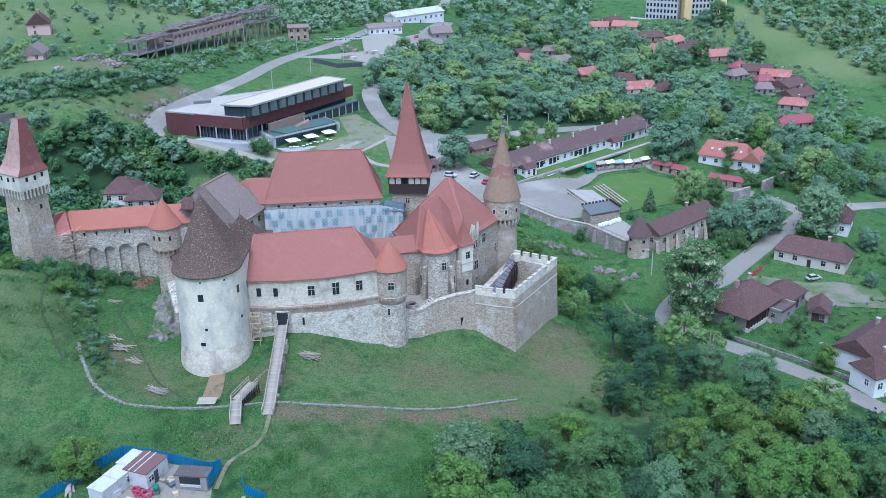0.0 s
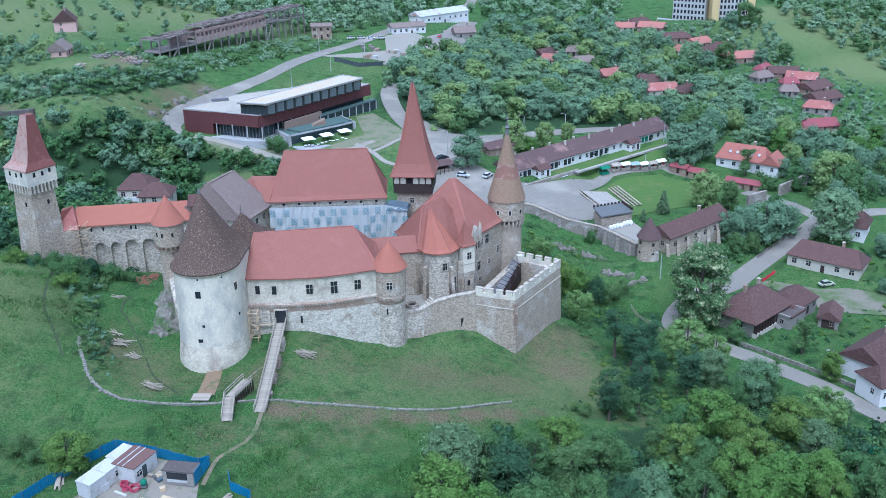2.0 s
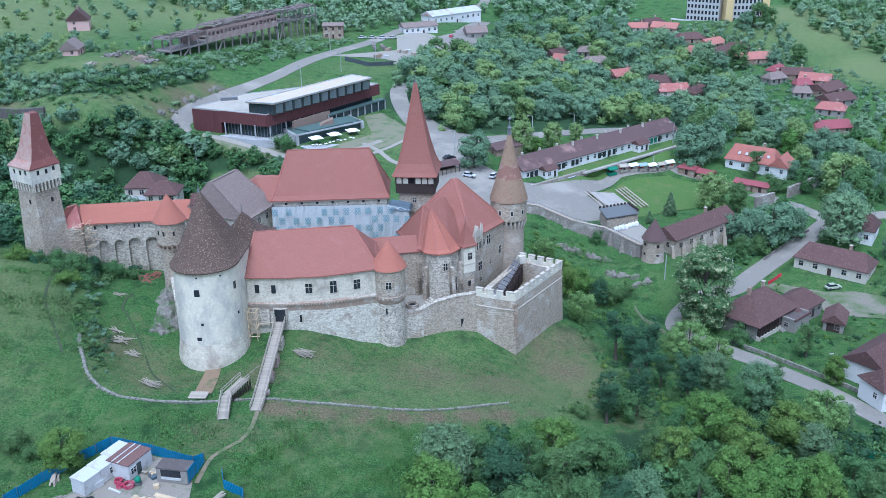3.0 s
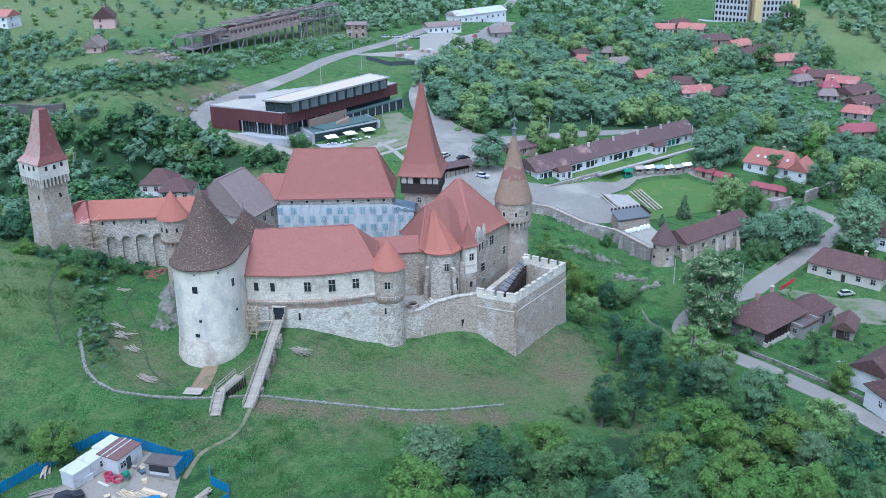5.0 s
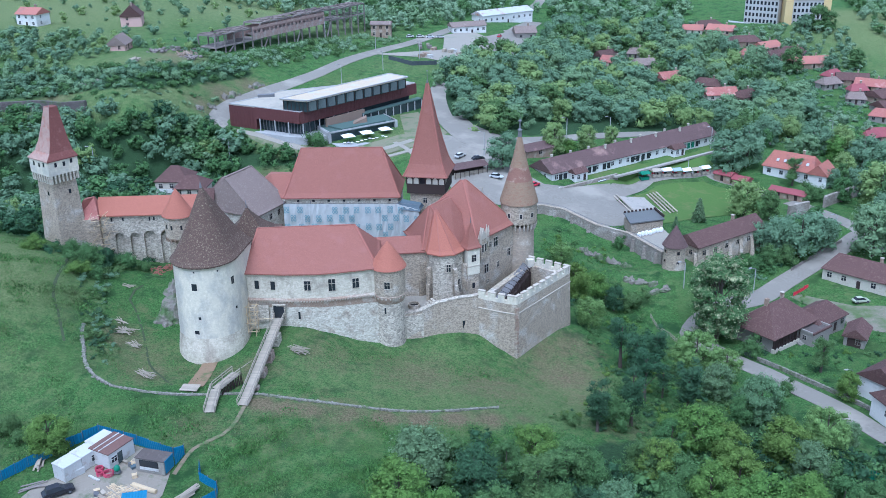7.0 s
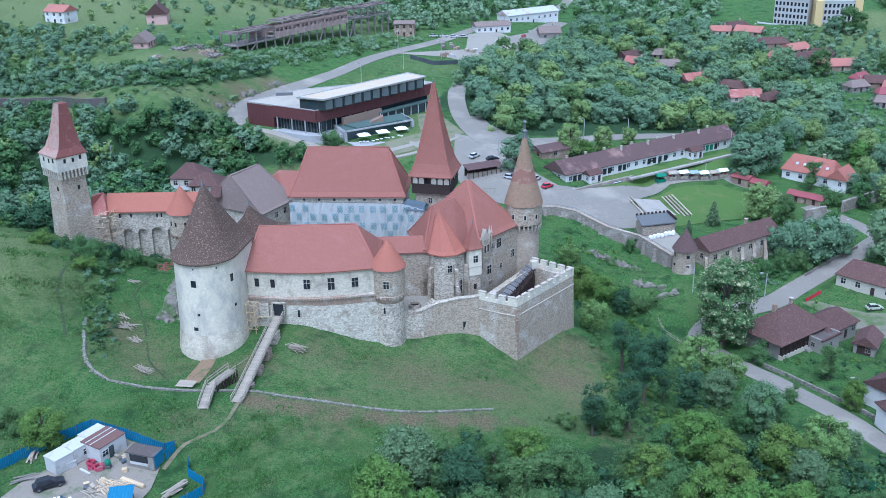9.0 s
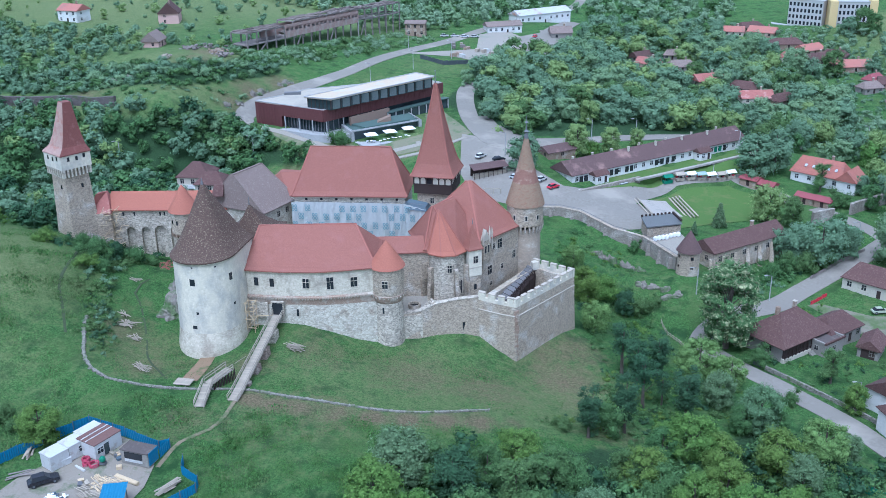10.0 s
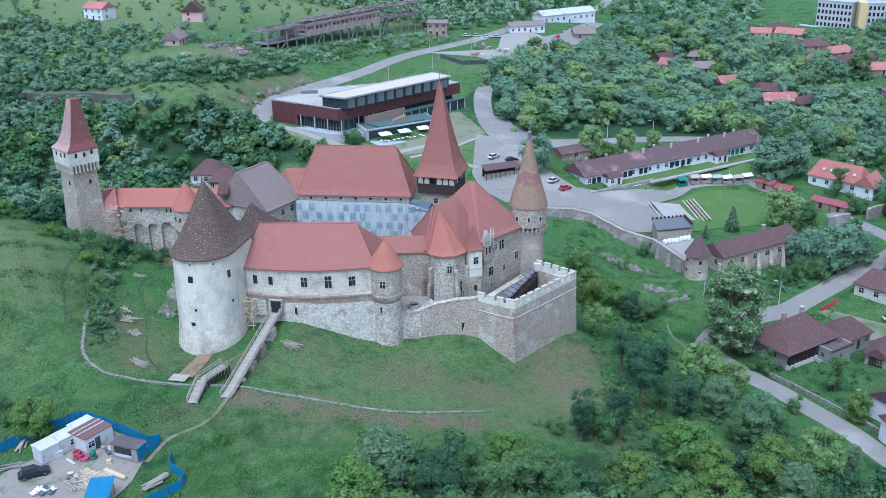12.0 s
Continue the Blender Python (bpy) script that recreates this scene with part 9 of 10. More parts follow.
G, BRT, SIL, DRK = LEAF
# leaf tones of the far woods: distance haze put into the colour
PALE = material("haze-paled grey-green leaf", (0.150, 0.228, 0.124), (0.250, 0.345, 0.200), 0.25, 0.8, 0, island=0.1, spec=0.25)
MID = material("hazed leaf green", (0.132, 0.210, 0.100), (0.228, 0.325, 0.165), 0.25, 0.8, 0, island=0.1, spec=0.25)
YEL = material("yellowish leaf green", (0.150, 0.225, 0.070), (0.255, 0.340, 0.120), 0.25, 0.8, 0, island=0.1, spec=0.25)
DEEP = material("deep hazed leaf green", (0.104, 0.178, 0.098), (0.186, 0.278, 0.156), 0.25, 0.8, 0, island=0.1, spec=0.25)
for leaf_mat in (YEL, DEEP):
    thin_leaves(leaf_mat)
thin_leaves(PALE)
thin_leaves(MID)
tree_kind("round_a", "round", G, 6800, 0.0150, 1, "broad green deciduous tree with an uneven crown")
tree_kind("round_b", "round", BRT, 6800, 0.0150, 2, "fresh bright green deciduous tree")
tree_kind("round_c", "round", DRK, 6800, 0.0150, 3, "dark green broad deciduous tree")
tree_kind("round_d", "round", SIL, 6800, 0.0150, 4, "silvery green deciduous tree")
tree_kind("tall_a", "tall", DRK, 3600, 0.012, 5, "slender dark green tree with thin crown")
tree_kind("tall_b", "tall", G, 4000, 0.012, 6, "tall green leafy tree")
WIL = material("pale willow green", (0.098, 0.170, 0.044), (0.190, 0.285, 0.088), 3.5, 0.8, 0, island=0.28, spec=0.25)
thin_leaves(WIL)
tree_kind("willow", "willow", WIL, 9000, 0.0120, 7, "pale green drooping willow")
tree_kind("bare", "bare", DRK, 2200, 0.013, 11, "thin sparse dark tree")
tree_kind("bloom", "bloomy", BLOSSOM, 12000, 0.0092, 13, "tall broad tree covered in cream blossom")
tree_kind("conifer", "conifer", SIL, 2600, 0.022, 8, "dark blue-green spruce on the lawn", "conifer")
tree_kind("bush_a", "bush", G, 3200, 0.024, 9, "rounded green bush in grass", "bush")
tree_kind("bush_b", "bush", BRT, 3200, 0.024, 10, "light green leafy bush", "bush")
# far trees again in paler leaf, with haze put into the colour
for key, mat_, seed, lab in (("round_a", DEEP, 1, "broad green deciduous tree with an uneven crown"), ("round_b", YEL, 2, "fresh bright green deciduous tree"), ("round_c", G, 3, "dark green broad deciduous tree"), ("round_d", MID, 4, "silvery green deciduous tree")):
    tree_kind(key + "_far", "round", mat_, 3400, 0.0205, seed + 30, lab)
USED = set()


def plant(key, x, y, h, spread=1.0, turn=None, z=None):
    if y > 225 and key + "_far" in TREES:
        key += "_far"
    src = TREES[key]
    rnd = random.Random(int(x * 131 + y * 977))
    z = at(x, y) if z is None else z
    m = Matrix.Translation((x, y, z - 0.1)) @ Euler((0, 0, rnd.uniform(0, 6.28) if turn is None else turn)).to_matrix().to_4x4() @ Matrix.Diagonal((h * spread, h * spread, h, 1))
    if key not in USED:
        USED.add(key)
        src.matrix_basis = m
        return src
    o = copy_thing(src, Matrix.Identity(4))
    o.matrix_basis = m
    return o


def inside(poly, x, y):
    hit = False
    for (ax, ay), (bx, by) in zip(poly, poly[1:] + poly[:1]):
        if (ay > y) != (by > y) and x < (bx - ax) * (y - ay) / (by - ay) + ax:
            hit = not hit
    return hit


def clear(x, y, r=0.0):
    return not any(math.hypot(x - cx, y - cy) < cr + r for cx, cy, cr in KEEP) and not any(inside(p, x, y) for p in KEEP_PLANS)


def wood(poly, gap, keys, lo, hi, seed, spread=(0.85, 1.25)):
    """Single trees strewn over a plan, no nearer to one another than gap."""
    rnd = random.Random(seed)
    xs, ys = [p[0] for p in poly], [p[1] for p in poly]
    put = []
    tries = int((max(xs) - min(xs)) * (max(ys) - min(ys)) / gap / gap * 6)
    for _ in range(tries):
        x, y = rnd.uniform(min(xs), max(xs)), rnd.uniform(min(ys), max(ys))
        if inside(poly, x, y) and clear(x, y, gap * 0.3) and all((x - a) ** 2 + (y - b) ** 2 > gap * gap for a, b in put):
            put.append((x, y))
            plant(rnd.choice(keys), x, y, rnd.uniform(lo, hi), rnd.uniform(*spread))
    return len(put)


def far_wood(name, poly, gap, lo, hi, seed, mats, label, leaves=230, size=0.075, free=False):
    """A woodland that nobody could count: many light crowns in one mesh."""
    rng = np.random.default_rng(seed)
    rnd = random.Random(seed)
    kinds = [foliage(rng, k, leaves, size) for k in ("scrub" if hi < 5.3 else "clump" if leaves < 300 else "full",) * 5]
    xs, ys = [p[0] for p in poly], [p[1] for p in poly]
    put, vs, fs, tone, count = [], [], [], [], 0
    tries = int((max(xs) - min(xs)) * (max(ys) - min(ys)) / gap / gap * 5)
    for _ in range(tries):
        x, y = rnd.uniform(min(xs), max(xs)), rnd.uniform(min(ys), max(ys))
        if not inside(poly, x, y) or not (free or clear(x, y, gap * 0.3)) or any((x - a) ** 2 + (y - b) ** 2 < gap * gap for a, b in put):
            continue
        put.append((x, y))
        v, f, _b = rnd.choice(kinds)
        h, q, sp = rnd.uniform(lo, hi), rnd.uniform(0, 6.28), rnd.uniform(0.9, 1.3)
        c, s = math.cos(q), math.sin(q)
        w = np.stack([(v[:, 0] * c - v[:, 1] * s) * h * sp, (v[:, 0] * s + v[:, 1] * c) * h * sp, v[:, 2] * h], -1) + [x, y, at(x, y) - 0.3]
        vs.append(w)
        fs.append(f + count)
        tone.append(np.full(len(f), rnd.randrange(len(mats))))
        count += len(v)
    me = bpy.data.meshes.new(name)
    me.from_pydata(np.concatenate(vs).tolist(), [], np.concatenate(fs).tolist())
    me.polygons.foreach_set("use_smooth", [True] * len(me.polygons))
    for m in mats:
        me.materials.append(m)
    me.polygons.foreach_set("material_index", np.concatenate(tone).astype(np.int32))
    ob = new(name, me)
    return tagged(ob, label, "trees", kind="stuff")



def tufts(name, poly, count, lo, hi, seed, label, mat=None):
    """Clumps of tall grass and weeds, too many to count: small leaning blades in one mesh."""
    rng = np.random.default_rng(seed)
    xs, ys = [p[0] for p in poly], [p[1] for p in poly]
    x, y = rng.uniform(min(xs), max(xs), count), rng.uniform(min(ys), max(ys), count)
    keep = np.array([inside(poly, p, q) for p, q in zip(x, y)])
    clump = np.sin(x * 0.21 + 2.1 * np.sin(y * 0.13)) * np.sin(y * 0.19 + 1.7 * np.sin(x * 0.11)) + 0.6 * np.sin(x * 0.9) * np.sin(y * 0.8)
    keep &= rng.uniform(-1.6, 1.2, count) < clump
    x, y, clump = x[keep], y[keep], clump[keep]
    k = len(x)
    base = np.stack([x, y, land(x, y) - 0.08], -1)
    a = rng.uniform(0, 6.283, k)
    h = rng.uniform(lo, hi, k) * (1 + 0.5 * clump)
    w = h * rng.uniform(0.35, 0.75, k)
    side = np.stack([np.cos(a), np.sin(a), np.zeros(k)], -1) * (w / 2)[:, None]
    lean = np.stack([rng.normal(0, 0.5, k), rng.normal(0.1, 0.6, k), np.full(k, 0.9)], -1) * h[:, None]
    v = np.stack([base - side, base + side, base + side * 0.55 + lean, base - side * 0.55 + lean * 0.9], 1).reshape(-1, 3)
    me = crown_mesh(name, v, np.arange(4 * k).reshape(-1, 4), mat or TUFT)
    return tagged(new(name, me), label, "grass", kind="stuff")

# ---- planting ----
for line, r in (([(98, 150), (85.6, 168), (76.8, 182), (67.4, 193), (57, 205), (55.5, 217), (70.9, 233), (85.7, 250), (100, 262), (118, 275), (150, 290)], 4.5), ([(2, 720), (-1.2, 644.0), (-15.1, 598.1), (-28.0, 554.6), (-43.6, 516.7), (-56.1, 482.5), (-69.5, 444.0), (-80, 398), (-87, 380), (-92.5, 366), (-97.5, 352), (-101.5, 339), (-103, 327), (-100, 319)], 6),
                ([(-31, 385), (-22, 343), (-7, 313), (20, 338), (37, 348), (77, 368), (100, 371)], 5)):
    for p in smooth_line(line, 4.0):
        KEEP.append((p.x, p.y, r))
far_wood("valley_wood", [(-235, 225), (-90, 206), (-36, 222), (-28, 255), (-42, 285), (-62, 299), (-86, 306), (-96, 311), (-104, 315), (-112, 308), (-122, 299), (-150, 301), (-180, 306), (-235, 306)], 5.2, 6, 11, 5, [G, DEEP, G, DEEP, G, DRK, YEL], "dense green valley wood behind the castle", 560, 0.038)
far_wood("hill_wood", [(-38, 366), (-25, 350), (-16, 334), (4, 328), (27, 338), (82, 367), (130, 425), (112, 495), (78, 590), (15, 545), (0, 470), (-24, 455)], 6.2, 7, 14, 6, [DEEP, MID, DEEP, YEL, DEEP, MID, G], "dense green wood above the street", 880, 0.033)
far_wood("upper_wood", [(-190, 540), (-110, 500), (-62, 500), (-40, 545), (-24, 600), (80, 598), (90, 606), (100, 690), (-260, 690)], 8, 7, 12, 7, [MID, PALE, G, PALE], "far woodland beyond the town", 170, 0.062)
far_wood("hedge_bank", [(-260, 318), (-142, 315), (-127, 313), (-119, 328), (-113, 342), (-108, 358), (-104, 372), (-112, 380), (-122, 372), (-124, 352), (-134, 336), (-150, 334), (-260, 338)], 3.2, 2.6, 5.2, 8, [DEEP, MID, DEEP, G], "shrubby bank on the hillside", 260, 0.058)
far_wood("hillside_scrub", [(-300, 350), (-140, 352), (-128, 380), (-128, 420), (-96, 470), (-100, 520), (-300, 520)], 12, 2.0, 7, 9, [MID, DEEP, YEL], "scattered hillside scrub", 240, 0.058)
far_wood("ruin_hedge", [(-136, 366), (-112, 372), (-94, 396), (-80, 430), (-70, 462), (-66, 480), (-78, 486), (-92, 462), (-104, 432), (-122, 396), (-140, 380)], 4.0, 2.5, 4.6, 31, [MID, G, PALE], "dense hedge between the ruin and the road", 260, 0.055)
far_wood("slope_thicket", [(-300, 318), (-176, 322), (-168, 345), (-186, 392), (-300, 400)], 5.2, 3.5, 7.5, 57, [DEEP, G, DEEP, MID], "dense thicket on the western hillside", 240, 0.058)
wall_along("cutting_wall", [(-196, 308), (-172, 309), (-160, 308.5), (-150, 305), (-140, 302.5)], 1.2, 3.2, OLDWALL_DARK, "dark stained retaining wall of an old cutting", sink=6)
far_wood("slope_wood", [(-300, 344), (-140, 346), (-128, 372), (-150, 386), (-190, 402), (-300, 398)], 5.6, 2.6, 6, 33, [MID, DEEP, YEL], "thick scrub on the lower hillside", 240, 0.058)
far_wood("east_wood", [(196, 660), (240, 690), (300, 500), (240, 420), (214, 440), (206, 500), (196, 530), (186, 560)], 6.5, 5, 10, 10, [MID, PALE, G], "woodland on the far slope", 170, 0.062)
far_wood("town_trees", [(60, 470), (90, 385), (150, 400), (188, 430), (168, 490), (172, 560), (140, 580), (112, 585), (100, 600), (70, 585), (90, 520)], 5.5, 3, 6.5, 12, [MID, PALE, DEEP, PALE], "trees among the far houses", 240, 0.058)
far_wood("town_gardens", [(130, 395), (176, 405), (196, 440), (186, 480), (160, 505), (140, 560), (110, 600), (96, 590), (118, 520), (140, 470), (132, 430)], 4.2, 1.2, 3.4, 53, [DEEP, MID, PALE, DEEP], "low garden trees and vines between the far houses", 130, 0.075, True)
far_wood("river_trees", [(82, 345), (150, 360), (190, 400), (150, 405), (92, 385)], 7, 7, 11, 14, [G, MID, BRT, MID], "leafy trees along the valley bottom", 900, 0.034)
far_wood("undergrowth", [(-4, 112), (92, 120), (98, 146), (84, 156), (70, 162), (58, 158), (46, 150), (38, 142), (24, 138), (10, 134), (0, 128)], 2.8, 2.0, 5.0, 15, [G, DRK, G], "dark undergrowth beneath the near trees", 300, 0.058)
far_wood("scrub_bank", [(25.5, 206), (30, 190), (33, 168), (28, 152), (38, 150), (47, 165), (56, 186), (50, 200), (44, 214), (34, 222), (28, 238), (20, 244), (20, 230)], 3.6, 0.9, 2.6, 16, [G, DRK, BRT, G], "low scrub and ivy on the bank below the bastion", 240, 0.055, True)
far_wood("moat_scrub", [(-92, 178), (-82, 178), (-71, 188), (-70, 194), (-82, 192), (-88, 185)], 2.6, 1.2, 3.0, 17, [DRK, G], "dark scrub in the dry moat", 240, 0.055, True)
far_wood("tower_scrub", [(-120, 175), (-96, 184), (-92, 196), (-92, 206), (-130, 215)], 4, 2.5, 6, 18, [G, BRT, DRK], "bushes behind the gate tower", 480, 0.042, True)
plant("willow", 22.1, 234.5, 8.0, 1.1)
plant("round_b", 26.0, 219.0, 10.6, 1.0)
plant("bush_b", 30.9, 226.9, 7.0, 1.0)
plant("willow", 29.0, 200.3, 9.3, 1.1)
plant("round_c", 35.5, 221.9, 7.5, 1.0)
plant("bush_a", 40.1, 223.9, 5.2, 1.0)
plant("bare", 35.4, 184.2, 12.4, 1.3)
plant("tall_a", 38.4, 180.9, 10.6, 1.2)
plant("tall_a", 42.8, 185.9, 11.2, 1.2)
plant("tall_a", 29.8, 151.3, 10.7, 1.1)
plant("bush_a", 33.1, 155.4, 7.2, 0.9)
plant("tall_a", 36.1, 156.8, 12.8, 1.0)
plant("bare", 39.6, 170.5, 12.3, 1.2)
plant("bare", 43.3, 173.4, 7.7, 1.2)
plant("tall_a", 47.7, 168.2, 11.8, 1.3)
plant("willow", 51.3, 186.7, 12.8, 1.2)
plant("willow", 58.0, 188.2, 8.6, 1.1)
plant("round_d", 54.7, 177.9, 8.5, 1.1)
plant("round_d", 61.6, 169.5, 10.7, 1.1)
plant("round_a", 57.8, 166.9, 6.9, 1.0)
plant("round_a", 65.3, 169.3, 5.7, 1.0)
plant("willow", 71.0, 157.9, 11.9, 1.1)
plant("round_d", 77.3, 163.9, 5.5, 1.0)
plant("bush_b", 33.5, 160.0, 3.2, 1.1)
plant("bush_b", 44.0, 160.5, 3.4, 1.2)
plant("bush_a", 25.0, 152.5, 2.6, 1.2)
plant("bush_b", 50.0, 158.0, 3.0, 1.2)
plant("tall_b", 79.3, 195.3, 8.9, 1.3)
plant("round_b", 81.9, 183.7, 7.0, 1.0)
plant("bush_a", 69.8, 184.6, 3.4, 1.0)
plant("bloom", 58.8, 209.5, 23.0, 1.2)
plant("bush_a", 65.5, 201.5, 5.0, 1.0)
plant("round_b", 47.6, 149.0, 11.5, 1.1)
plant("round_b", 39.3, 135.6, 10.3, 1.0)
plant("round_b", 52.5, 138.3, 9.4, 1.1)
plant("round_b", 62.1, 149.9, 11.2, 1.1)
plant("round_d", 65.5, 146.0, 9.1, 1.0)
plant("round_d", 31.9, 121.3, 9.6, 1.1)
plant("round_b", 46.6, 129.9, 10.7, 1.0)
plant("round_b", 54.6, 130.0, 10.8, 1.1)
plant("round_b", 61.6, 131.9, 10.9, 1.0)
plant("round_a", 67.7, 133.6, 9.3, 1.0)
plant("round_a", 71.2, 129.2, 10.3, 1.0)
plant("round_d", 2.1, 124.2, 11.0, 1.2)
plant("round_b", 0.7, 114.0, 12.9, 1.0)
plant("round_b", 6.4, 112.9, 9.4, 1.0)
plant("round_b", 19.4, 133.4, 9.4, 1.1)
plant("tall_b", 20.0, 123.3, 10.6, 1.3)
plant("round_c", 10.6, 122.8, 10.1, 1.1)
plant("round_a", 24.4, 130.5, 9.5, 1.1)
plant("round_a", 28.5, 131.0, 8.2, 1.0)
plant("round_a", 14.0, 115.8, 9.4, 1.0)
plant("round_a", 15.1, 128.3, 7.9, 1.0)
plant("round_a", 7.8, 124.2, 9.6, 0.9)
plant("round_a", 41.6, 132.2, 9.1, 1.0)
plant("round_c", 28.1, 119.5, 8.7, 1.0)
plant("round_a", 23.5, 118.9, 9.0, 1.0)
plant("round_a", 36.6, 136.2, 8.2, 1.0)
plant("round_a", 42.5, 148.0, 7.5, 1.0)
plant("round_b", 52.0, 145.6, 10.2, 1.0)
plant("round_a", 75.3, 137.9, 8.8, 1.0)
plant("round_b", 62.0, 128.2, 8.4, 1.0)
plant("round_b", 49.3, 124.7, 10.3, 1.0)
plant("round_a", 40.4, 122.3, 9.2, 1.0)
plant("round_b", -56.6, 121.7, 8.0, 1.2)
plant("bush_a", -66.2, 125.9, 3.9, 1.0)
plant("bush_a", -62.5, 124.0, 3.2, 1.0)
for gx_, gy_, gh_, gk in ((158.7, 569, 15, "round_c"), (151, 566, 11, "round_a"), (164, 566, 12, "round_c"), (97, 527, 17, "round_d"), (104, 521, 15, "round_a"), (90, 521, 14, "round_d"), (113, 493, 17, "round_d"), (121, 489, 12, "round_a"), (132, 497, 14, "round_c"), (163, 500, 11, "round_c"), (150, 497, 10, "round_a")):
    plant(gk, gx_, gy_, gh_, 1.15)
plant("conifer", 62.0, 277.2, 7.7, 1.0)
plant("conifer", 54.3, 267.1, 4.2, 1.0)
plant("round_b", 76.6, 285.6, 12.7, 1.1)
plant("round_c", 83.0, 281.3, 9.8, 0.9)
plant("round_a", 81.3, 258.4, 13.1, 1.1)
plant("round_a", 87.2, 257.7, 14.7, 1.2)
plant("round_a", 93.8, 260.4, 11.0, 1.1)
plant("round_a", 77.0, 260.7, 8.8, 1.0)
for bx, by, bh in ((78, 253.5, 6.5), (83, 254.5, 7.0), (89, 257.0, 6.5), (74, 250.5, 5.0)):
    plant("bush_a", bx, by, bh, 0.9)
plant("round_c", 94.1, 272.8, 7.3, 1.0)
plant("round_d", 106.2, 256.8, 16.9, 1.1)
plant("round_a", 113.8, 273.6, 12.0, 1.0)
plant("round_a", 76.5, 322.7, 15.4, 1.2)
plant("round_a", 83.1, 326.3, 15.8, 1.1)
plant("round_c", 81.8, 339.2, 13.4, 1.2)
plant("round_a", 96.7, 364.8, 13.1, 1.1)
plant("round_b", 107.9, 380.5, 11.8, 1.1)
plant("round_a", 115.9, 369.4, 13.9, 1.1)
plant("round_b", 125.2, 370.5, 14.0, 1.1)
plant("round_a", 127.9, 349.9, 14.4, 1.1)
plant("round_a", 134.9, 346.5, 14.6, 1.1)
plant("tall_b", 95.7, 312.0, 10.2, 1.3)
plant("round_b", 116.4, 289.7, 17.5, 1.1)
plant("round_c", 116.6, 276.7, 16.3, 1.0)
plant("round_a", 113.4, 306.5, 10.2, 1.0)
plant("round_a", 107.7, 312.1, 7.7, 1.0)
plant("bush_a", 98.9, 297.3, 6.3, 1.0)
plant("round_a", 2.2, 295.5, 12.7, 1.2)
plant("round_b", 17.9, 318.1, 12.5, 1.0)
plant("round_b", 29.0, 327.3, 10.3, 1.0)
plant("round_b", 37.9, 338.0, 7.3, 1.0)
plant("bush_b", 23.1, 322.8, 6.0, 1.0)
plant("bush_a", -62.0, 307.5, 6.7, 1.0)
plant("bush_a", 37.8, 254.7, 4.2, 0.8)
plant("bush_a", -74.4, 175.0, 3.8, 1.0)
plant("bush_a", -83.2, 182.3, 4.0, 1.0)
plant("bush_a", -79.0, 181.1, 5.2, 1.1)
plant("round_c", -76.2, 184.0, 4.6, 1.0)
plant("bush_a", -73.4, 186.0, 4.1, 1.0)
plant("bush_b", -77.6, 173.3, 3.8, 1.1)
plant("bush_a", -69.5, 187.1, 2.7, 1.0)
plant("round_b", -132.0, 242.1, 7.8, 1.0)
plant("round_a", -137.2, 244.5, 8.7, 1.0)
plant("bush_b", -88.5, 177.6, 3.8, 1.0)
far_wood("brow_scrub", [(-87, 196), (-80, 179), (-75.5, 170), (-71.5, 162), (-67, 154), (-62.5, 147.6), (-59, 147), (-60.5, 152), (-63.5, 159), (-68, 166), (-72.3, 176), (-74, 190), (-78, 194)], 1.55, 0.8, 2.6, 23, [G, DRK, G, DRK, DEEP], "dark scrub along the brow of the moat", 240, 0.055, True)
far_wood("garden_shrubs", [(64, 198), (74, 190), (88, 182), (104, 190), (124, 210), (124, 240), (112, 256), (92, 248), (72, 226), (66, 212)], 2.7, 0.6, 2.0, 29, [G, BRT, DRK], "garden shrubs and vegetables round the village houses", 220, 0.055)
far_wood("valley_scrub", [(22, 207), (31, 205), (44, 213), (47, 226), (40, 238), (34, 254), (22, 264), (16, 250)], 3.3, 0.7, 2.2, 37, [G, BRT, G], "brambles and weeds on the valley slope", 240, 0.055, True)
far_wood("bank_wood", [(-124, 295), (-112, 308), (-104, 315), (-92, 309.5), (-85, 305), (-88, 298), (-112, 296)], 2.6, 4, 7, 39, [G, MID, DRK, G], "young trees on the steep bank below the museum", 480, 0.042, True)
far_wood("bank_weeds", [(22, 152), (32, 152), (52, 168), (68, 178), (58, 194), (46, 204), (36, 190), (29, 172)], 2.3, 0.6, 1.8, 19, [G, BRT, G, DRK], "nettles and brambles on the slope", 240, 0.055, True)
far_wood("road_hedge", [(57, 227), (64, 233), (72, 242), (80, 251), (88, 257.5), (86, 262), (77, 254), (66, 243), (57, 233)], 2.0, 1.4, 3.2, 47, [G, DRK, G, DEEP], "thick hedge between the slope and the village road", 300, 0.05, True)
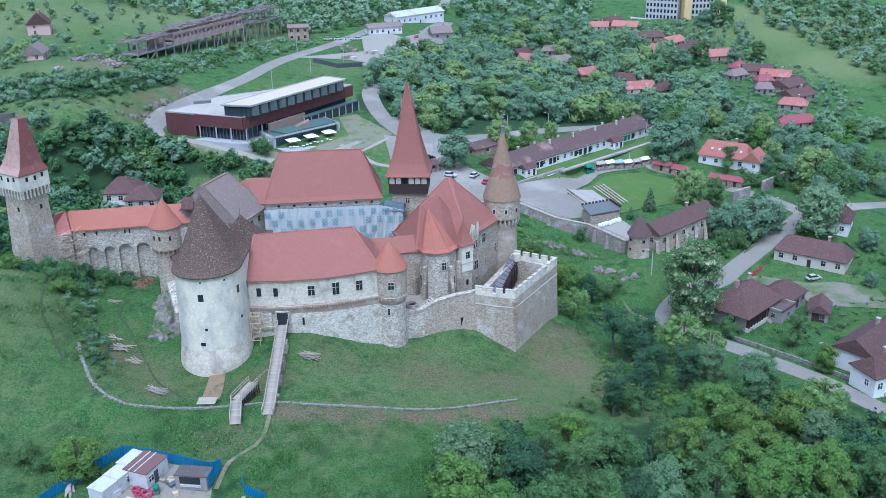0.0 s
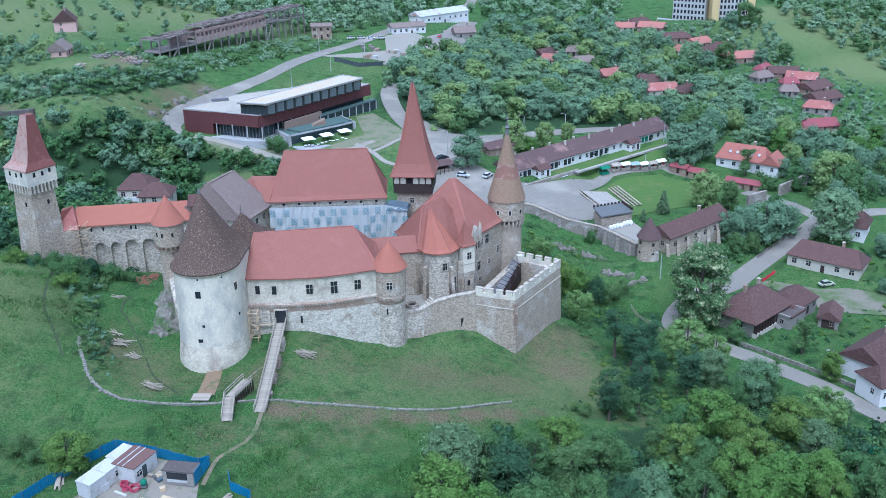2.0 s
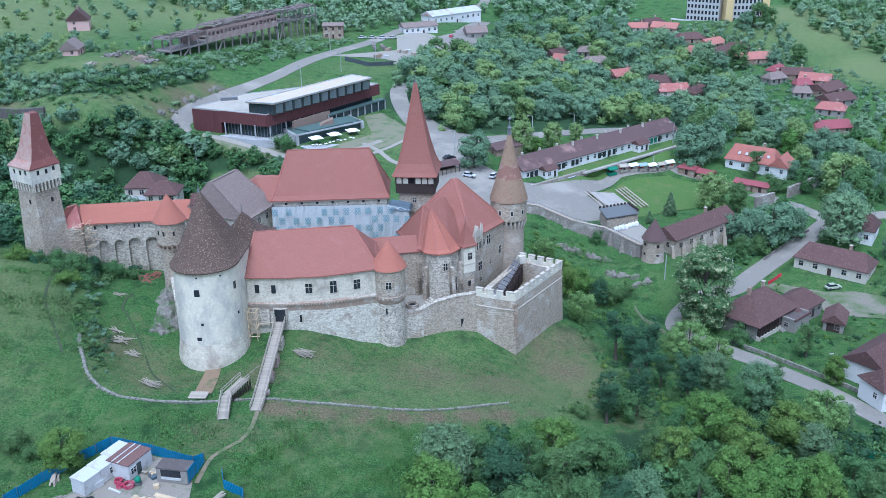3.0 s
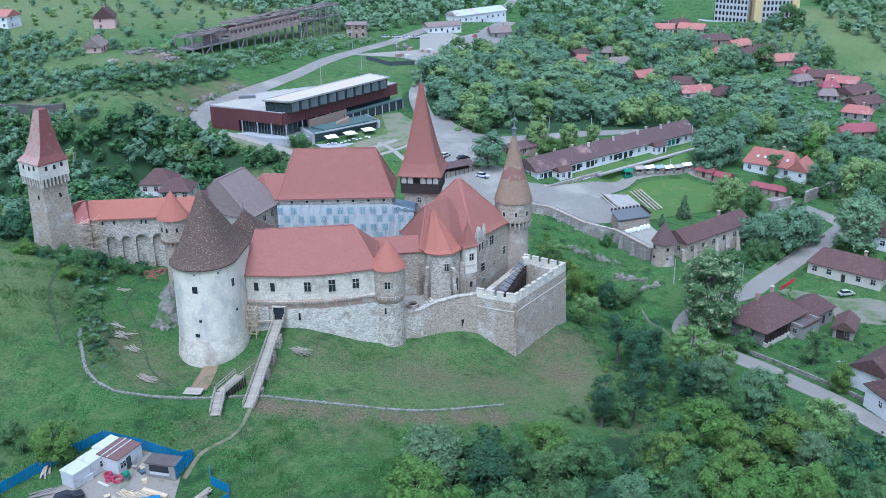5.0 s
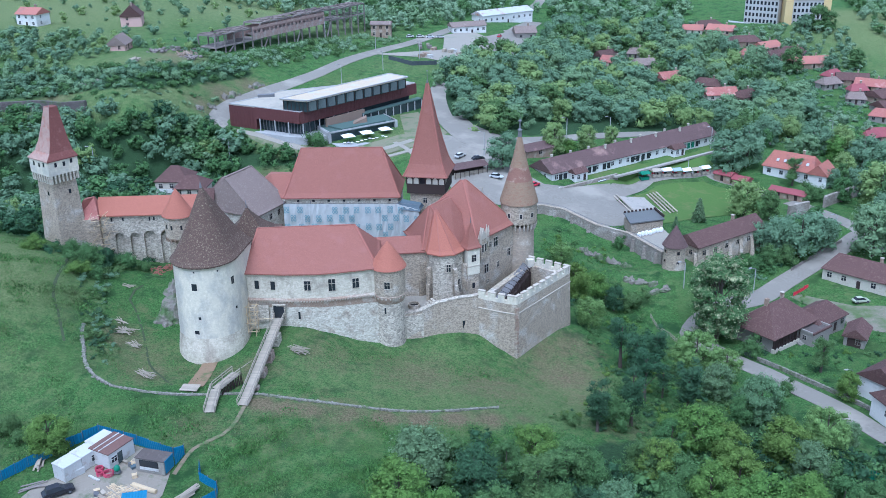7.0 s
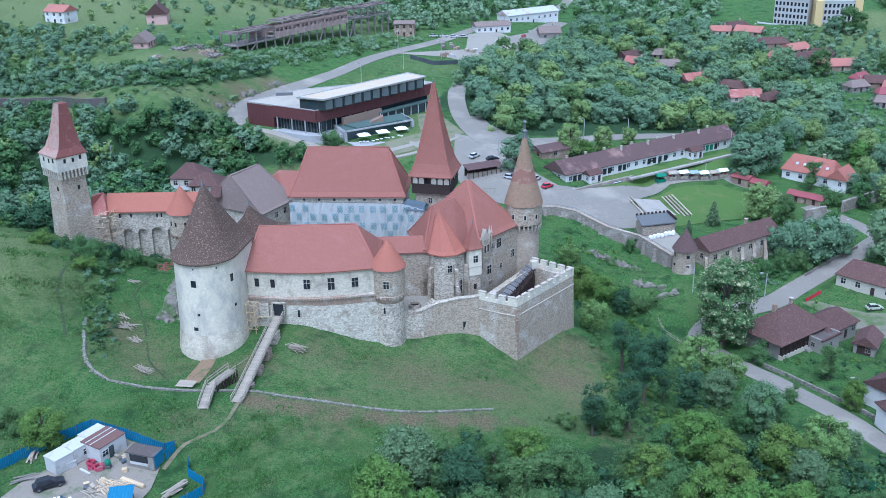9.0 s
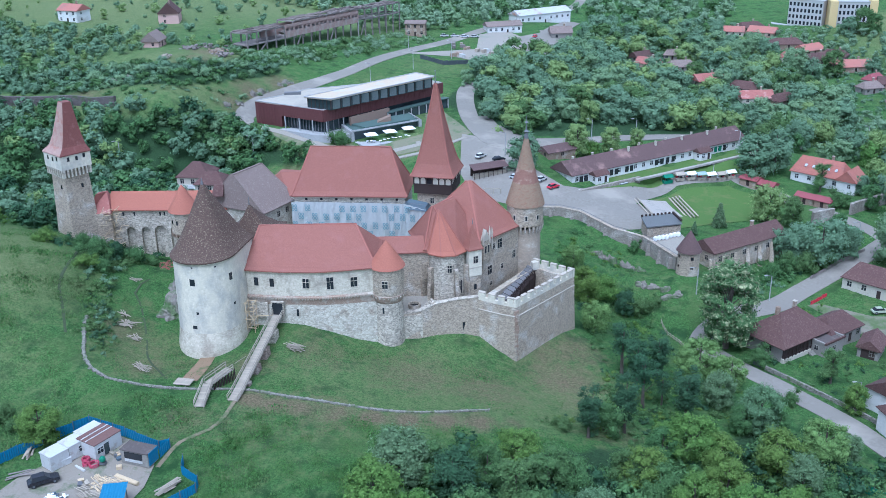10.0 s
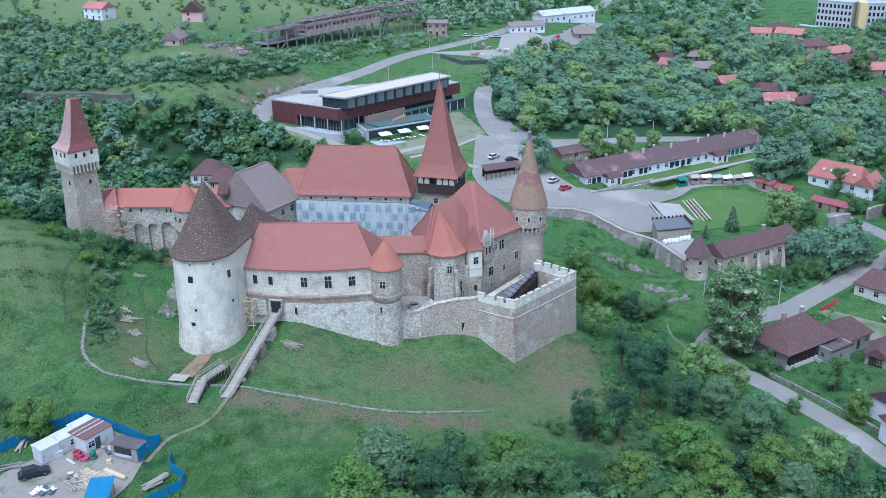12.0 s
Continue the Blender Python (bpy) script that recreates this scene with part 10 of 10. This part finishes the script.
far_wood("bank_scrub", [(-150, 306), (-130, 305), (-112, 312), (-105, 321), (-105, 338), (-116, 336), (-128, 318), (-150, 317)], 4.2, 0.8, 2.6, 51, [DEEP, MID, G], "scattered shrubs on the grassy bank", 240, 0.055, True)
far_wood("museum_hedge", [(-88, 304), (-72, 301), (-60, 297), (-58, 299.5), (-70, 304), (-86, 307)], 2.2, 2.4, 3.6, 20, [DRK, G], "dense hedge below the museum", 480, 0.042, True)
ANY = ["round_a", "round_b", "round_c", "round_a", "tall_b"]
wood([(106, 290), (150, 295), (175, 340), (160, 352), (112, 332)], 7.5, ANY, 7, 11, 22)
wood([(104, 200), (125, 190), (130, 260), (116, 255)], 9, ["round_a", "bush_a"], 4, 8, 27)
MEADOW = [(-110, 100), (-64, 104), (-56, 122), (-50, 129), (-34, 126), (-28, 112), (6, 112), (14, 128), (30, 146), (22, 149), (-2, 142), (-30, 139), (-56, 138), (-63, 146), (-68, 160), (-76, 176), (-92, 182), (-130, 190)]
tufts("meadow_grass", MEADOW, 220000, 0.14, 0.32, 41, "tall rough meadow grass and weeds")
tufts("weeds", [(-30, 112), (4, 112), (16, 130), (24, 147), (-6, 140), (-28, 136)], 80000, 0.14, 0.32, 42, "rank weeds on the lower meadow", WEED)
tufts("hill_weeds", [(-110, 140), (-66, 146), (-72, 170), (-84, 178), (-130, 190)], 30000, 0.18, 0.4, 43, "rank weeds on the hill brow", WEED)
tufts("castle_grass", [(-66, 150), (-60, 142), (-28, 144), (0, 147), (13, 152), (24, 152), (26, 190), (15, 176), (4, 178), (-14, 168), (-30, 165), (-38, 160), (-46, 154), (-54, 166), (-62, 182), (-70, 186)], 90000, 0.09, 0.20, 44, "short grazed grass below the castle")
tufts("valley_grass", [(26, 205), (52, 218), (50, 234), (38, 250), (22, 268), (16, 245)], 18000, 0.16, 0.36, 45, "rough grass of the valley slope")
tufts("village_grass", [(60, 226), (84, 246), (76, 258), (60, 240)], 6000, 0.10, 0.22, 46, "rough grass of the road verge")
